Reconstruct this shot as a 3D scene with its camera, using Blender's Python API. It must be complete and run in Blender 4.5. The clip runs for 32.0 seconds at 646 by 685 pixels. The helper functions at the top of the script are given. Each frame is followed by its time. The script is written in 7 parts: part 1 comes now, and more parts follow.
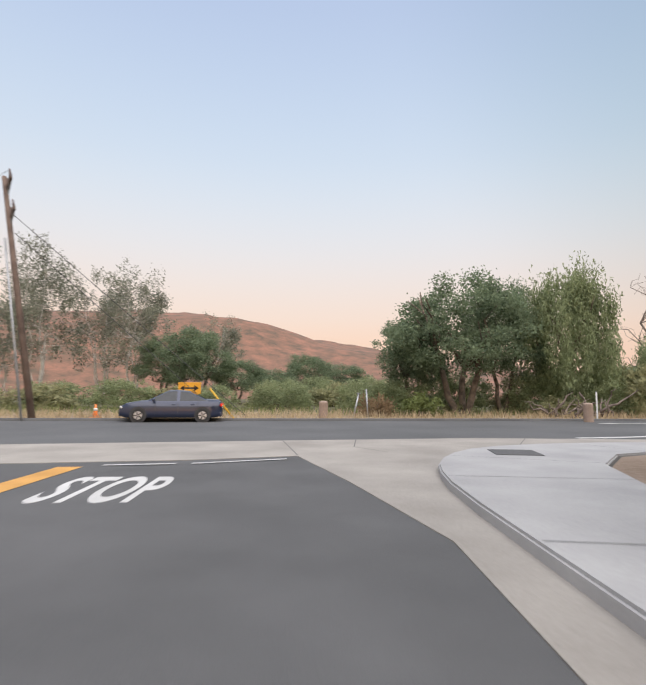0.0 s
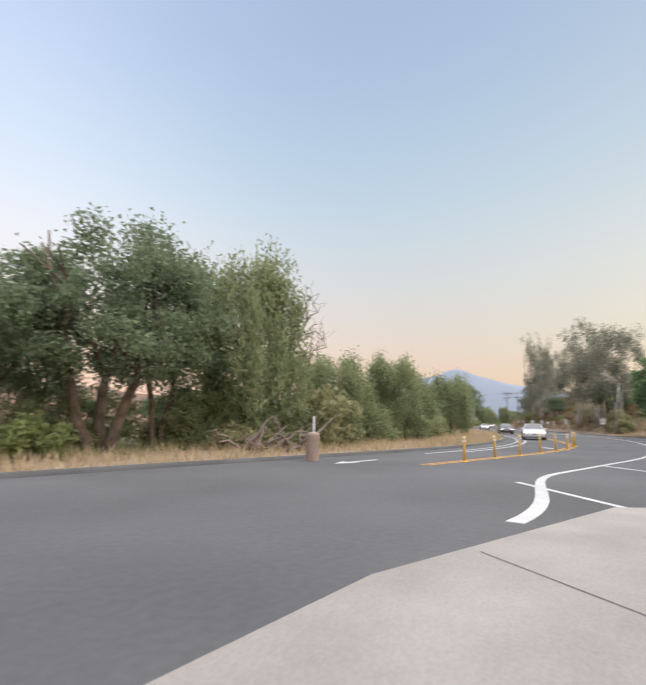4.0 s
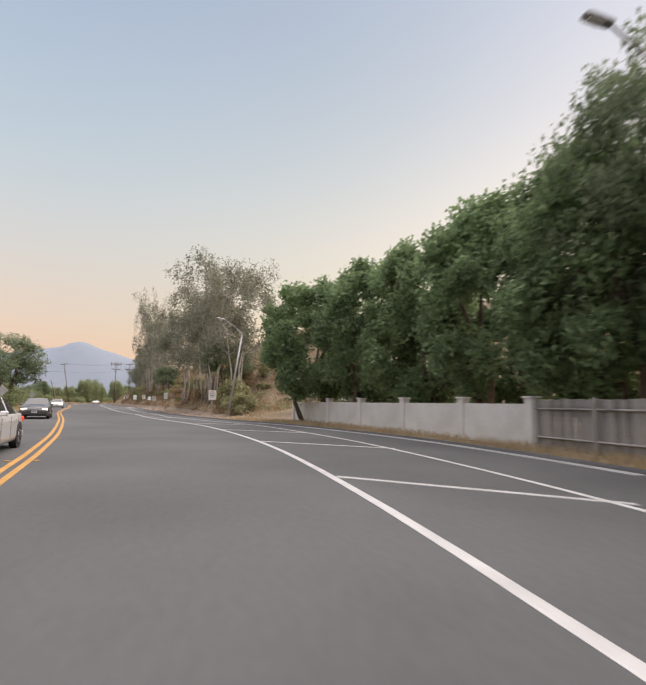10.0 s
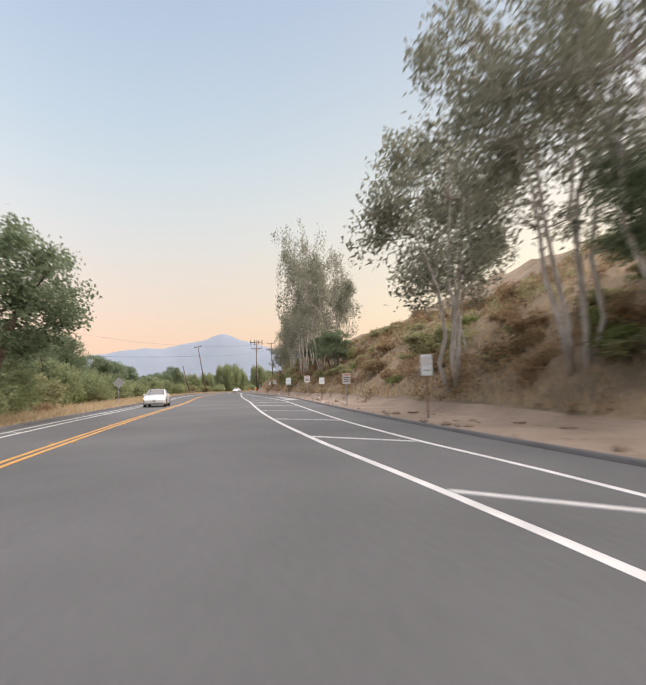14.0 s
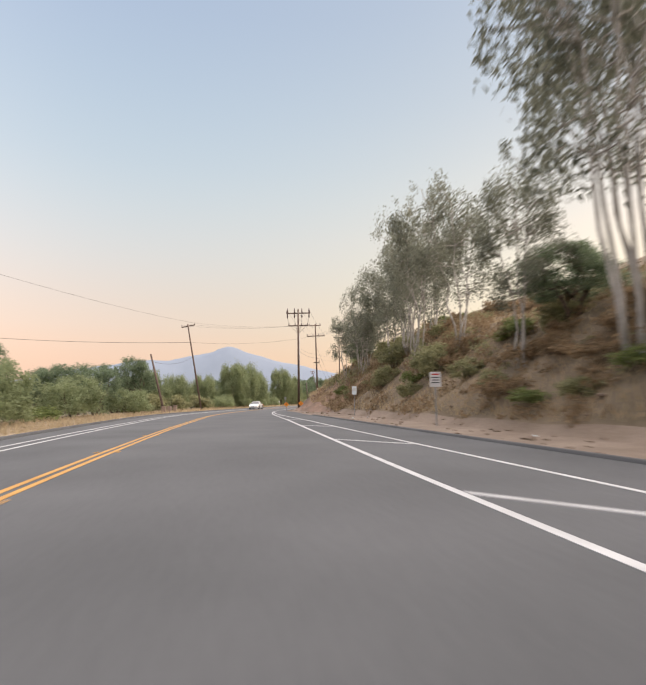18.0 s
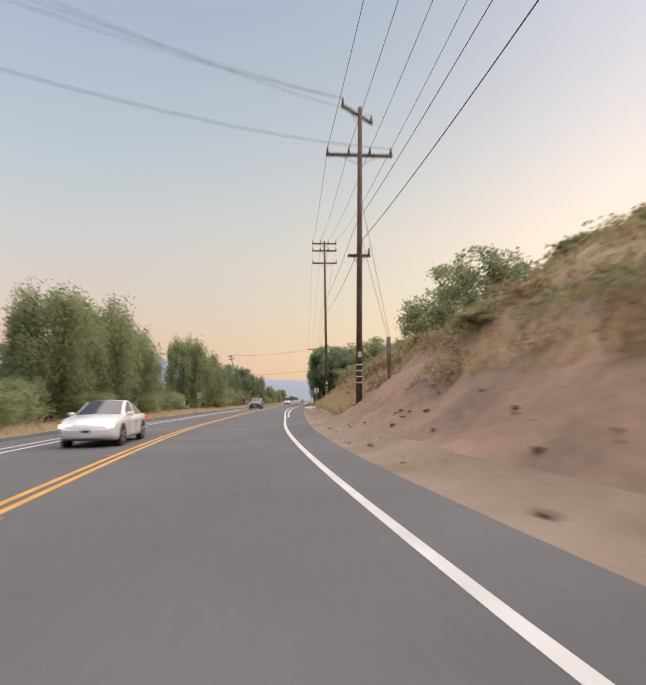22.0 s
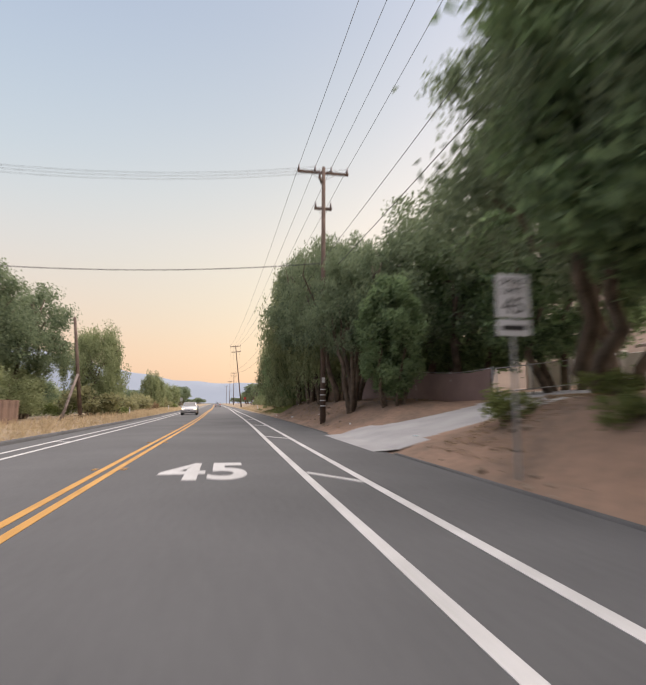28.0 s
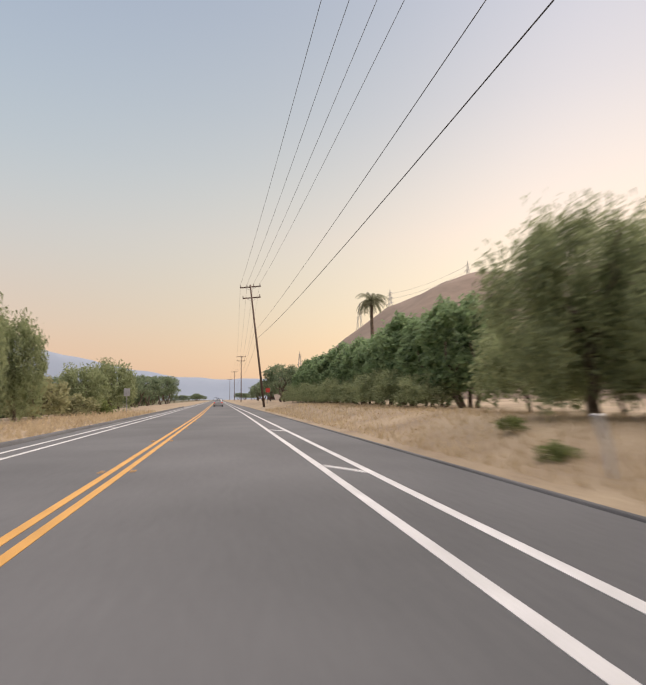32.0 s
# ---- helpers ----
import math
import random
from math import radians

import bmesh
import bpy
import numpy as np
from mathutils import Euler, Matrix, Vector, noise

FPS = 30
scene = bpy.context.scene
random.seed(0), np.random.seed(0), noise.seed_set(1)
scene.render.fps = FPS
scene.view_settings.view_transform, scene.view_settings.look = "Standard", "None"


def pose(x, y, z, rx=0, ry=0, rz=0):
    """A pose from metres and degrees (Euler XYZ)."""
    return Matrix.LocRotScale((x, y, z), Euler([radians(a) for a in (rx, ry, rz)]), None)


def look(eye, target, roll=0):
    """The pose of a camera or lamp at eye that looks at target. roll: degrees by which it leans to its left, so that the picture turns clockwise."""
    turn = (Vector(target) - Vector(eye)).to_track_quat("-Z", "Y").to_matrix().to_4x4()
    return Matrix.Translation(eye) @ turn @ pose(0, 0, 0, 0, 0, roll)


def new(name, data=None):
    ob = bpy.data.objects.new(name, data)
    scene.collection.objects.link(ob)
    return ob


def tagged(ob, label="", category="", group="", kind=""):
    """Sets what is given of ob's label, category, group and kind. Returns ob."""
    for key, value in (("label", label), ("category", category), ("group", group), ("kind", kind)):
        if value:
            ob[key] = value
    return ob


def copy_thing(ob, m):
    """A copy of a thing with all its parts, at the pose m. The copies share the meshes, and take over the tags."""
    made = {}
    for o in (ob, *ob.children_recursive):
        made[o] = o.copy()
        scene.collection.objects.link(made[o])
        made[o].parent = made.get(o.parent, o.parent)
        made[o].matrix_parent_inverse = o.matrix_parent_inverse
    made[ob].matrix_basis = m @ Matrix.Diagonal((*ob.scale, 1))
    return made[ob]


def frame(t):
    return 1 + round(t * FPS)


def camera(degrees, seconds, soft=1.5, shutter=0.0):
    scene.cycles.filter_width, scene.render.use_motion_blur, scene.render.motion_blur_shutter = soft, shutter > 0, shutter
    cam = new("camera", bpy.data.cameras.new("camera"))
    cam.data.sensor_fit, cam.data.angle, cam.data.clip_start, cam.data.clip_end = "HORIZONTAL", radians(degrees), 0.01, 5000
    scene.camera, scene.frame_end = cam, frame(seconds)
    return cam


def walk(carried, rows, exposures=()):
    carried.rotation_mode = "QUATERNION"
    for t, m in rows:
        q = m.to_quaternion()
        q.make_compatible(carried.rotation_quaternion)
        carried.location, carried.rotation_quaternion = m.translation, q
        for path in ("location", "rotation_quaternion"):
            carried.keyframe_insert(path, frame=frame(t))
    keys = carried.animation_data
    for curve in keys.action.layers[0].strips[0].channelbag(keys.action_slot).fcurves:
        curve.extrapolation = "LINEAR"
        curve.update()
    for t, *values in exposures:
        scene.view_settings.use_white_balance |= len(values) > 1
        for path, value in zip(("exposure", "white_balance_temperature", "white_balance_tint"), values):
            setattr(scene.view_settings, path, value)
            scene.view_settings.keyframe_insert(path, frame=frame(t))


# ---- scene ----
FOV = 63.99
PATH = [(0.0, 0.00, -0.00, 1.386, -0.74, 5.61, 0.35), (0.5, -0.40, 2.59, 1.386, -4.80, 5.65, 0.08), (1.0, -0.57, 5.12, 1.387, -9.13, 5.73, 0.08), (1.5, -0.50, 7.39, 1.389, -13.65, 5.77, 0.29), (2.0, -0.29, 9.23, 1.390, -18.46, 5.82, 0.67), (2.5, -0.02, 10.48, 1.391, -23.71, 6.03, 1.47), (3.0, 0.29, 11.47, 1.382, -29.62, 6.79, 1.76), (3.5, 0.73, 12.43, 1.366, -36.62, 7.87, 1.45), (4.0, 1.24, 13.32, 1.351, -44.80, 8.70, 0.86), (4.5, 2.02, 14.29, 1.348, -53.69, 8.90, 0.45), (5.0, 3.42, 15.43, 1.356, -60.90, 8.18, 0.24), (5.5, 5.30, 16.66, 1.361, -67.83, 7.69, 0.20), (6.0, 7.63, 17.81, 1.362, -75.50, 7.35, 0.29), (6.5, 10.36, 18.65, 1.361, -84.30, 7.12, 0.63), (7.0, 13.31, 19.17, 1.343, -87.98, 6.79, 0.48), (7.5, 16.67, 19.63, 1.330, -90.13, 6.64, 0.37), (8.0, 20.35, 19.99, 1.348, -90.72, 6.61, 0.29), (8.5, 24.28, 20.64, 1.358, -90.43, 6.54, 0.22), (9.0, 28.49, 21.47, 1.359, -89.26, 6.50, 0.00), (9.5, 33.04, 22.59, 1.348, -87.15, 6.50, -0.24), (10.0, 37.46, 23.90, 1.355, -84.44, 6.78, 0.94), (10.5, 42.14, 25.59, 1.354, -81.48, 6.74, 1.08), (11.0, 47.25, 27.75, 1.354, -78.57, 6.72, 1.27), (11.5, 52.66, 30.45, 1.368, -76.02, 6.74, 1.62), (12.0, 58.22, 33.40, 1.386, -73.90, 6.59, 1.89), (12.5, 63.85, 36.64, 1.396, -72.33, 6.15, 1.56), (13.0, 69.57, 40.00, 1.390, -71.34, 5.61, 0.61), (13.5, 75.54, 43.50, 1.378, -70.63, 5.01, -0.60), (14.0, 81.93, 47.26, 1.368, -70.17, 4.80, -1.46), (14.5, 88.57, 51.33, 1.376, -69.89, 4.89, -2.00), (15.0, 95.77, 55.60, 1.378, -70.64, 5.34, -0.88), (15.5, 103.45, 60.08, 1.379, -70.95, 5.62, -0.36), (16.0, 111.50, 64.83, 1.380, -70.28, 5.77, -0.09), (16.5, 119.80, 69.92, 1.380, -69.15, 5.80, 0.11), (17.0, 128.31, 75.24, 1.384, -69.14, 6.06, -0.10), (17.5, 136.90, 80.68, 1.384, -69.35, 6.24, -0.38), (18.0, 145.60, 85.96, 1.385, -69.51, 6.43, -0.72), (18.5, 154.22, 91.23, 1.380, -70.00, 6.60, -0.82), (19.0, 162.77, 96.24, 1.377, -70.65, 6.64, -0.97), (19.5, 171.27, 101.07, 1.380, -71.58, 6.70, -0.67), (20.0, 179.74, 105.69, 1.376, -72.93, 6.59, -0.73), (20.5, 188.23, 110.25, 1.373, -74.85, 6.36, -1.13), (21.0, 196.13, 113.98, 1.371, -76.84, 6.37, -1.11), (21.5, 204.68, 117.39, 1.370, -78.97, 6.32, -0.84), (22.0, 213.56, 120.60, 1.369, -81.24, 6.31, -0.88), (22.5, 222.73, 123.67, 1.368, -83.49, 6.34, -0.82), (23.0, 232.03, 126.37, 1.364, -85.24, 6.38, -0.96), (23.5, 241.25, 128.68, 1.358, -86.70, 6.43, -0.92), (24.0, 250.80, 130.96, 1.361, -87.98, 6.39, -0.68), (24.5, 260.31, 133.02, 1.359, -88.83, 6.41, -0.63), (25.0, 269.87, 135.16, 1.366, -88.42, 6.46, -0.33), (25.5, 279.44, 137.31, 1.370, -88.45, 6.49, -0.25), (26.0, 288.99, 139.35, 1.372, -89.46, 6.51, -0.36), (26.5, 298.45, 141.16, 1.373, -90.89, 6.52, -0.71), (27.0, 307.74, 142.77, 1.375, -90.97, 6.65, -0.45), (27.5, 316.85, 144.38, 1.380, -91.15, 6.71, -0.10), (28.0, 325.88, 145.92, 1.385, -91.29, 6.69, 0.20), (28.5, 334.98, 147.45, 1.385, -91.45, 6.58, 0.26), (29.0, 344.12, 148.88, 1.393, -91.50, 6.68, 0.65), (29.5, 353.39, 150.47, 1.390, -91.61, 6.45, 0.37), (30.0, 362.77, 152.05, 1.386, -91.50, 6.45, 0.50), (30.5, 372.22, 153.65, 1.382, -91.37, 6.48, 0.40), (31.0, 381.68, 155.29, 1.378, -91.22, 6.37, 0.05), (31.5, 391.17, 157.02, 1.376, -91.18, 6.26, -0.30), (32.0, 400.66, 158.77, 1.368, -91.12, 6.12, -0.70)]
cam = camera(FOV, 32.0, shutter=0.5)
walk(cam, [(t, pose(x, y, z, 90 + pitch, 0, yaw) @ pose(0, 0, 0, 0, 0, roll)) for t, x, y, z, yaw, pitch, roll in PATH],
     [(0.0, 0.05, 6600, 14), (3.0, 0.15, 6600, 15), (4.5, 0.25, 6650, 15), (7.0, 0.0, 7150, 18), (9.0, 0.08, 7150, 18), (11.0, 0.24, 7200, 20), (14.0, 0.34, 7100, 18),
      (17.0, 0.28, 7100, 18), (20.0, 0.25, 7200, 19), (22.0, 0.06, 7250, 20), (24.0, 0.03, 7350, 20), (27.0, 0.12, 7250, 20), (28.5, 0.32, 7250, 20), (30.0, 0.34, 7250, 20), (32.0, 0.02, 7350, 20)])

# ---- sky and light: just after sunset, glow low in the south-west ----
world = bpy.data.worlds.new("dusk_sky")
scene.world = world
world.use_nodes = True
wn, wl = world.node_tree.nodes, world.node_tree.links
wn.clear()
sky = wn.new("ShaderNodeTexSky")
sky.sky_type, sky.sun_disc = 'NISHITA', False
sky.sun_elevation, sky.sun_rotation = radians(2.0), radians(165)
coord = wn.new("ShaderNodeTexCoord")
sep = wn.new("ShaderNodeSeparateXYZ")
wl.new(coord.outputs["Generated"], sep.inputs[0])


def sky_ramp(stops):
    r = wn.new("ShaderNodeValToRGB")
    r.color_ramp.interpolation = 'B_SPLINE'
    while len(r.color_ramp.elements) < len(stops):
        r.color_ramp.elements.new(0.5)
    for e, (p, c) in zip(r.color_ramp.elements, stops):
        e.position, e.color = p, (*c, 1)
    wl.new(sep.outputs["Z"], r.inputs[0])
    return r


cool = sky_ramp([(0.0, (0.62, 0.50, 0.46)), (0.06, (0.86, 0.585, 0.475)), (0.14, (0.84, 0.67, 0.58)), (0.27, (0.75, 0.76, 0.78)),
                 (0.42, (0.59, 0.72, 0.84)), (0.62, (0.45, 0.57, 0.78)), (1.0, (0.36, 0.46, 0.70))])
warm = sky_ramp([(0.0, (0.95, 0.66, 0.42)), (0.08, (1.15, 0.80, 0.52)), (0.18, (1.15, 0.93, 0.68)), (0.32, (0.98, 0.92, 0.82)),
                 (0.5, (0.72, 0.76, 0.82)), (0.75, (0.5, 0.6, 0.76)), (1.0, (0.38, 0.48, 0.70))])
side = wn.new("ShaderNodeMapRange")
side.inputs["From Min"].default_value, side.inputs["From Max"].default_value = -0.35, 1.0
side.interpolation_type = 'SMOOTHSTEP'
aim = wn.new("ShaderNodeVectorMath")
aim.operation = 'DOT_PRODUCT'
aim.inputs[1].default_value = (0.45, -0.89, 0.0)
wl.new(coord.outputs["Generated"], aim.inputs[0])
wl.new(aim.outputs["Value"], side.inputs["Value"])
both = wn.new("ShaderNodeMix")
both.data_type = 'RGBA'
wl.new(side.outputs[0], both.inputs["Factor"])
wl.new(cool.outputs[0], both.inputs["A"])
wl.new(warm.outputs[0], both.inputs["B"])
# the north-eastern sky, away from the glow, is dimmer
dim_dir, dim, dimmed = wn.new("ShaderNodeVectorMath"), wn.new("ShaderNodeMapRange"), wn.new("ShaderNodeMix")
dim_dir.operation = 'DOT_PRODUCT'
dim_dir.inputs[1].default_value = (0.78, 0.36, 0.51)
wl.new(coord.outputs["Generated"], dim_dir.inputs[0])
wl.new(dim_dir.outputs["Value"], dim.inputs["Value"])
dim.interpolation_type = 'SMOOTHSTEP'
dim.inputs["From Min"].default_value, dim.inputs["From Max"].default_value = 0.66, 1.0
dimmed.data_type, dimmed.blend_type = 'RGBA', 'MULTIPLY'
wl.new(dim.outputs[0], dimmed.inputs["Factor"])
wl.new(both.outputs["Result"], dimmed.inputs["A"])
dimmed.inputs["B"].default_value = (0.71, 0.785, 0.79, 1)
back_a, back_b = wn.new("ShaderNodeBackground"), wn.new("ShaderNodeBackground")
back_a.inputs["Strength"].default_value = 0.05
back_b.inputs["Strength"].default_value = 0.95
wl.new(sky.outputs[0], back_a.inputs["Color"])
wl.new(dimmed.outputs["Result"], back_b.inputs["Color"])
addsh, wout = wn.new("ShaderNodeAddShader"), wn.new("ShaderNodeOutputWorld")
wl.new(back_a.outputs[0], addsh.inputs[0])
wl.new(back_b.outputs[0], addsh.inputs[1])
wl.new(addsh.outputs[0], wout.inputs["Surface"])
sun = new("sunset_glow", bpy.data.lights.new("sunset_glow", 'SUN'))
sun.data.energy, sun.data.angle, sun.data.color = 4.4, radians(100), (1.0, 0.95, 0.89)
sun.matrix_world = look((0, 0, 30), (-6, 11, 2))
scene.view_settings.exposure = 0.0


# ---- materials ----
def material(name, low, high, rough=0.85, scale=4.0, fine=40.0, bump=0.2, metal=0.0, island=False, glow=None, leaf=False, objects=False):
    m = bpy.data.materials.new(name)
    m.use_nodes = True
    n, k = m.node_tree.nodes, m.node_tree.links
    b = n["Principled BSDF"]
    tc = n.new("ShaderNodeTexCoord")
    big, small = n.new("ShaderNodeTexNoise"), n.new("ShaderNodeTexNoise")
    big.inputs["Scale"].default_value, small.inputs["Scale"].default_value = scale, fine
    big.inputs["Detail"].default_value, small.inputs["Detail"].default_value = 5, 4
    for t in (big, small):
        k.new(tc.outputs["Object"], t.inputs["Vector"])
    mixf = n.new("ShaderNodeMath")
    mixf.operation = 'MULTIPLY_ADD'
    k.new(small.outputs[0], mixf.inputs[0])
    mixf.inputs[1].default_value = 0.45
    k.new(big.outputs[0], mixf.inputs[2])
    value = mixf.outputs[0]
    if island or objects:
        g = n.new("ShaderNodeNewGeometry" if island else "ShaderNodeObjectInfo")
        a = n.new("ShaderNodeMath")
        a.operation = 'MULTIPLY_ADD'
        k.new(g.outputs["Random Per Island" if island else "Random"], a.inputs[0])
        a.inputs[1].default_value = 0.5
        k.new(value, a.inputs[2])
        value = a.outputs[0]
    ramp = n.new("ShaderNodeValToRGB")
    ramp.color_ramp.elements[0].position, ramp.color_ramp.elements[1].position = (0.5, 1.0) if not (island or objects) else (0.55, 1.35)
    if island or objects:
        ramp.color_ramp.elements[1].position = 1.0
    ramp.color_ramp.elements[0].color, ramp.color_ramp.elements[1].color = (*low, 1), (*high, 1)
    k.new(value, ramp.inputs[0])
    k.new(ramp.outputs[0], b.inputs["Base Color"])
    b.inputs["Roughness"].default_value, b.inputs["Metallic"].default_value = rough, metal
    if bump and not leaf:
        bp = n.new("ShaderNodeBump")
        bp.inputs["Strength"].default_value, bp.inputs["Distance"].default_value = bump, 0.02
        k.new(small.outputs[0], bp.inputs["Height"])
        k.new(bp.outputs[0], b.inputs["Normal"])
    if glow:
        b.inputs["Emission Color"].default_value, b.inputs["Emission Strength"].default_value = (*glow[:3], 1), glow[3]
    if leaf:
        out = n["Material Output"]
        tr, mx = n.new("ShaderNodeBsdfTranslucent"), n.new("ShaderNodeMixShader")
        k.new(ramp.outputs[0], tr.inputs[0])
        mx.inputs[0].default_value = 0.5
        k.new(b.outputs[0], mx.inputs[1])
        k.new(tr.outputs[0], mx.inputs[2])
        k.new(mx.outputs[0], out.inputs["Surface"])
        b.inputs["Specular IOR Level"].default_value = 0.25
    return m


ASPHALT = material("asphalt", (0.062, 0.064, 0.065), (0.106, 0.108, 0.109), 0.85, 0.22, 9, 0.3)
ASPHALT_OLD = material("worn_asphalt", (0.062, 0.063, 0.064), (0.108, 0.109, 0.110), 0.9, 0.5, 80, 0.5)
CONCRETE = material("concrete", (0.220, 0.204, 0.182), (0.341, 0.319, 0.286), 0.9, 0.6, 30, 0.4)
SIDEWALK = material("pale_concrete", (0.275, 0.275, 0.275), (0.374, 0.374, 0.369), 0.9, 0.8, 25, 0.2)
PAINT_W = material("white_road_paint", (0.396, 0.396, 0.382), (0.576, 0.576, 0.562), 0.7, 1.5, 30, 0.2)
PAINT_Y = material("yellow_road_paint", (0.400, 0.200, 0.040), (0.576, 0.304, 0.072), 0.7, 1.5, 30, 0.2)
SKID = material("rubber_skid", (0.045, 0.045, 0.045), (0.077, 0.074, 0.072), 0.8, 2, 20, 0.1)
DRY = material("dry_grass_ground", (0.17, 0.122, 0.076), (0.35, 0.275, 0.18), 0.95, 0.35, 9, 0.9)
DIRT = material("sandy_dirt", (0.157, 0.112, 0.078), (0.280, 0.218, 0.168), 0.95, 0.4, 8, 0.9)
RED = material("red_earth", (0.125, 0.090, 0.066), (0.335, 0.210, 0.145), 0.95, 0.35, 4, 1.0)
SCRUB = material("scrub_hillside", (0.092, 0.069, 0.040), (0.251, 0.185, 0.119), 0.95, 0.25, 3, 1.0)
VALLEY = material("valley_grass", (0.042, 0.049, 0.021), (0.140, 0.112, 0.056), 0.95, 0.1, 2, 0.5)
# low emission lightens the red hill, which gives off no light itself
HILL_RED = material("red_chaparral_hill_glow", (0.060, 0.051, 0.030), (0.264, 0.120, 0.075), 0.95, 0.09, 0.5, 0.8, glow=(0.36, 0.26, 0.26, 0.10))
# distance haze is painted in: bluish base colour plus emission
HILL_FAR = material("mountain_painted_haze", (0.120, 0.144, 0.180), (0.150, 0.174, 0.210), 1.0, 0.002, 0.01, 0.0, glow=(0.36, 0.44, 0.53, 0.36))
# brown slope brightened by a little added emission, nothing there shines
HILL_SOUTH = material("dry_brown_hill_glow", (0.084, 0.060, 0.042), (0.198, 0.144, 0.102), 0.95, 0.02, 0.15, 0.8, glow=(0.4, 0.33, 0.3, 0.10))
BARK = material("brown_bark", (0.06, 0.045, 0.035), (0.20, 0.15, 0.11), 0.95, 3, 25, 0.9)
BARK_PALE = material("pale_eucalyptus_bark", (0.300, 0.277, 0.240), (0.555, 0.525, 0.480), 0.9, 2, 18, 0.5)
DEADWOOD = material("grey_dead_wood", (0.112, 0.084, 0.070), (0.238, 0.196, 0.168), 0.95, 3, 25, 0.8)
LEAF_OAK = material("oak_leaves", (0.062, 0.09, 0.056), (0.215, 0.275, 0.165), 0.7, 0.25, 2, 0, island=True, leaf=True)
LEAF_EUC = material("eucalyptus_leaves", (0.085, 0.098, 0.072), (0.275, 0.285, 0.215), 0.7, 0.25, 2, 0, island=True, leaf=True)
LEAF_PEP = material("pepper_tree_leaves", (0.092, 0.115, 0.058), (0.31, 0.355, 0.19), 0.7, 0.25, 2, 0, island=True, leaf=True)
LEAF_FIC = material("glossy_hedge_leaves", (0.066, 0.102, 0.06), (0.235, 0.335, 0.168), 0.6, 0.25, 2, 0, island=True, leaf=True)
LEAF_BUSH = material("olive_bush_leaves", (0.1, 0.105, 0.058), (0.34, 0.335, 0.18), 0.8, 0.3, 2, 0, island=True, leaf=True)
LEAF_HEDGE = material("clipped_hedge_leaves", (0.12, 0.19, 0.05), (0.34, 0.46, 0.14), 0.7, 0.3, 2, 0, island=True, leaf=True)
LEAF_DRY = material("dry_brush_leaves", (0.128, 0.090, 0.053), (0.315, 0.225, 0.135), 0.9, 0.3, 2, 0, island=True, leaf=True)
LEAF_PALM = material("palm_fronds", (0.085, 0.095, 0.055), (0.27, 0.28, 0.18), 0.6, 0.5, 3, 0, island=True, leaf=True)
PALM_DRY = material("dry_palm_skirt", (0.126, 0.090, 0.059), (0.306, 0.234, 0.162), 0.9, 0.5, 3, 0, island=True, leaf=True)
BLOSSOM = material("pink_blossom", (0.26, 0.13, 0.16), (0.46, 0.28, 0.33), 0.7, 0.5, 3, 0, island=True, leaf=True)
STRAW = material("dry_straw", (0.29, 0.215, 0.125), (0.54, 0.43, 0.28), 0.9, 0.4, 3, 0, island=True, leaf=True)
GREEN = material("green_weeds", (0.075, 0.10, 0.034), (0.21, 0.25, 0.095), 0.9, 0.4, 3, 0, island=True, leaf=True)
WOOD_POLE = material("dark_pole_wood", (0.075, 0.05, 0.04), (0.19, 0.135, 0.105), 0.9, 1.5, 30, 0.6)
WOOD_GREY = material("weathered_grey_wood", (0.135, 0.127, 0.118), (0.33, 0.31, 0.285), 0.9, 1.2, 25, 0.6, objects=True)
WOOD_BROWN = material("brown_stained_wood", (0.10, 0.06, 0.045), (0.24, 0.155, 0.115), 0.85, 1.2, 25, 0.5, objects=True)
GATE_MESH = material("dull_mesh_sheet", (0.10, 0.095, 0.09), (0.17, 0.16, 0.15), 0.7, 1.0, 80, 0.3)
FABRIC = material("brown_screen_cloth", (0.16, 0.11, 0.10), (0.24, 0.17, 0.155), 0.9, 0.8, 60, 0.3)
WHITE_BOARD = material("flaking_white_paint", (0.50, 0.50, 0.49), (0.78, 0.78, 0.77), 0.8, 1.5, 12, 0.4, objects=True)
STUCCO = material("stained_cream_stucco", (0.58, 0.565, 0.525), (0.80, 0.79, 0.75), 0.9, 0.7, 14, 0.5)
VINYL = material("white_vinyl", (0.70, 0.71, 0.70), (0.80, 0.81, 0.80), 0.5, 1, 12, 0.05)
STEEL = material("galvanised_steel", (0.280, 0.288, 0.296), (0.440, 0.448, 0.456), 0.5, 2, 20, 0.15, metal=0.6)
DARK = material("dark_metal", (0.03, 0.03, 0.03), (0.07, 0.07, 0.07), 0.6, 2, 20, 0.1)
CERAMIC = material("brown_insulator", (0.07, 0.05, 0.05), (0.14, 0.10, 0.10), 0.3, 4, 20, 0.0)
SIGN_W = material("white_sign_face", (0.560, 0.568, 0.568), (0.640, 0.640, 0.640), 0.5, 2, 12, 0.0)
SIGN_BACK = material("aluminium_sign_back", (0.30, 0.31, 0.32), (0.45, 0.46, 0.47), 0.5, 2, 20, 0.0, metal=0.5)
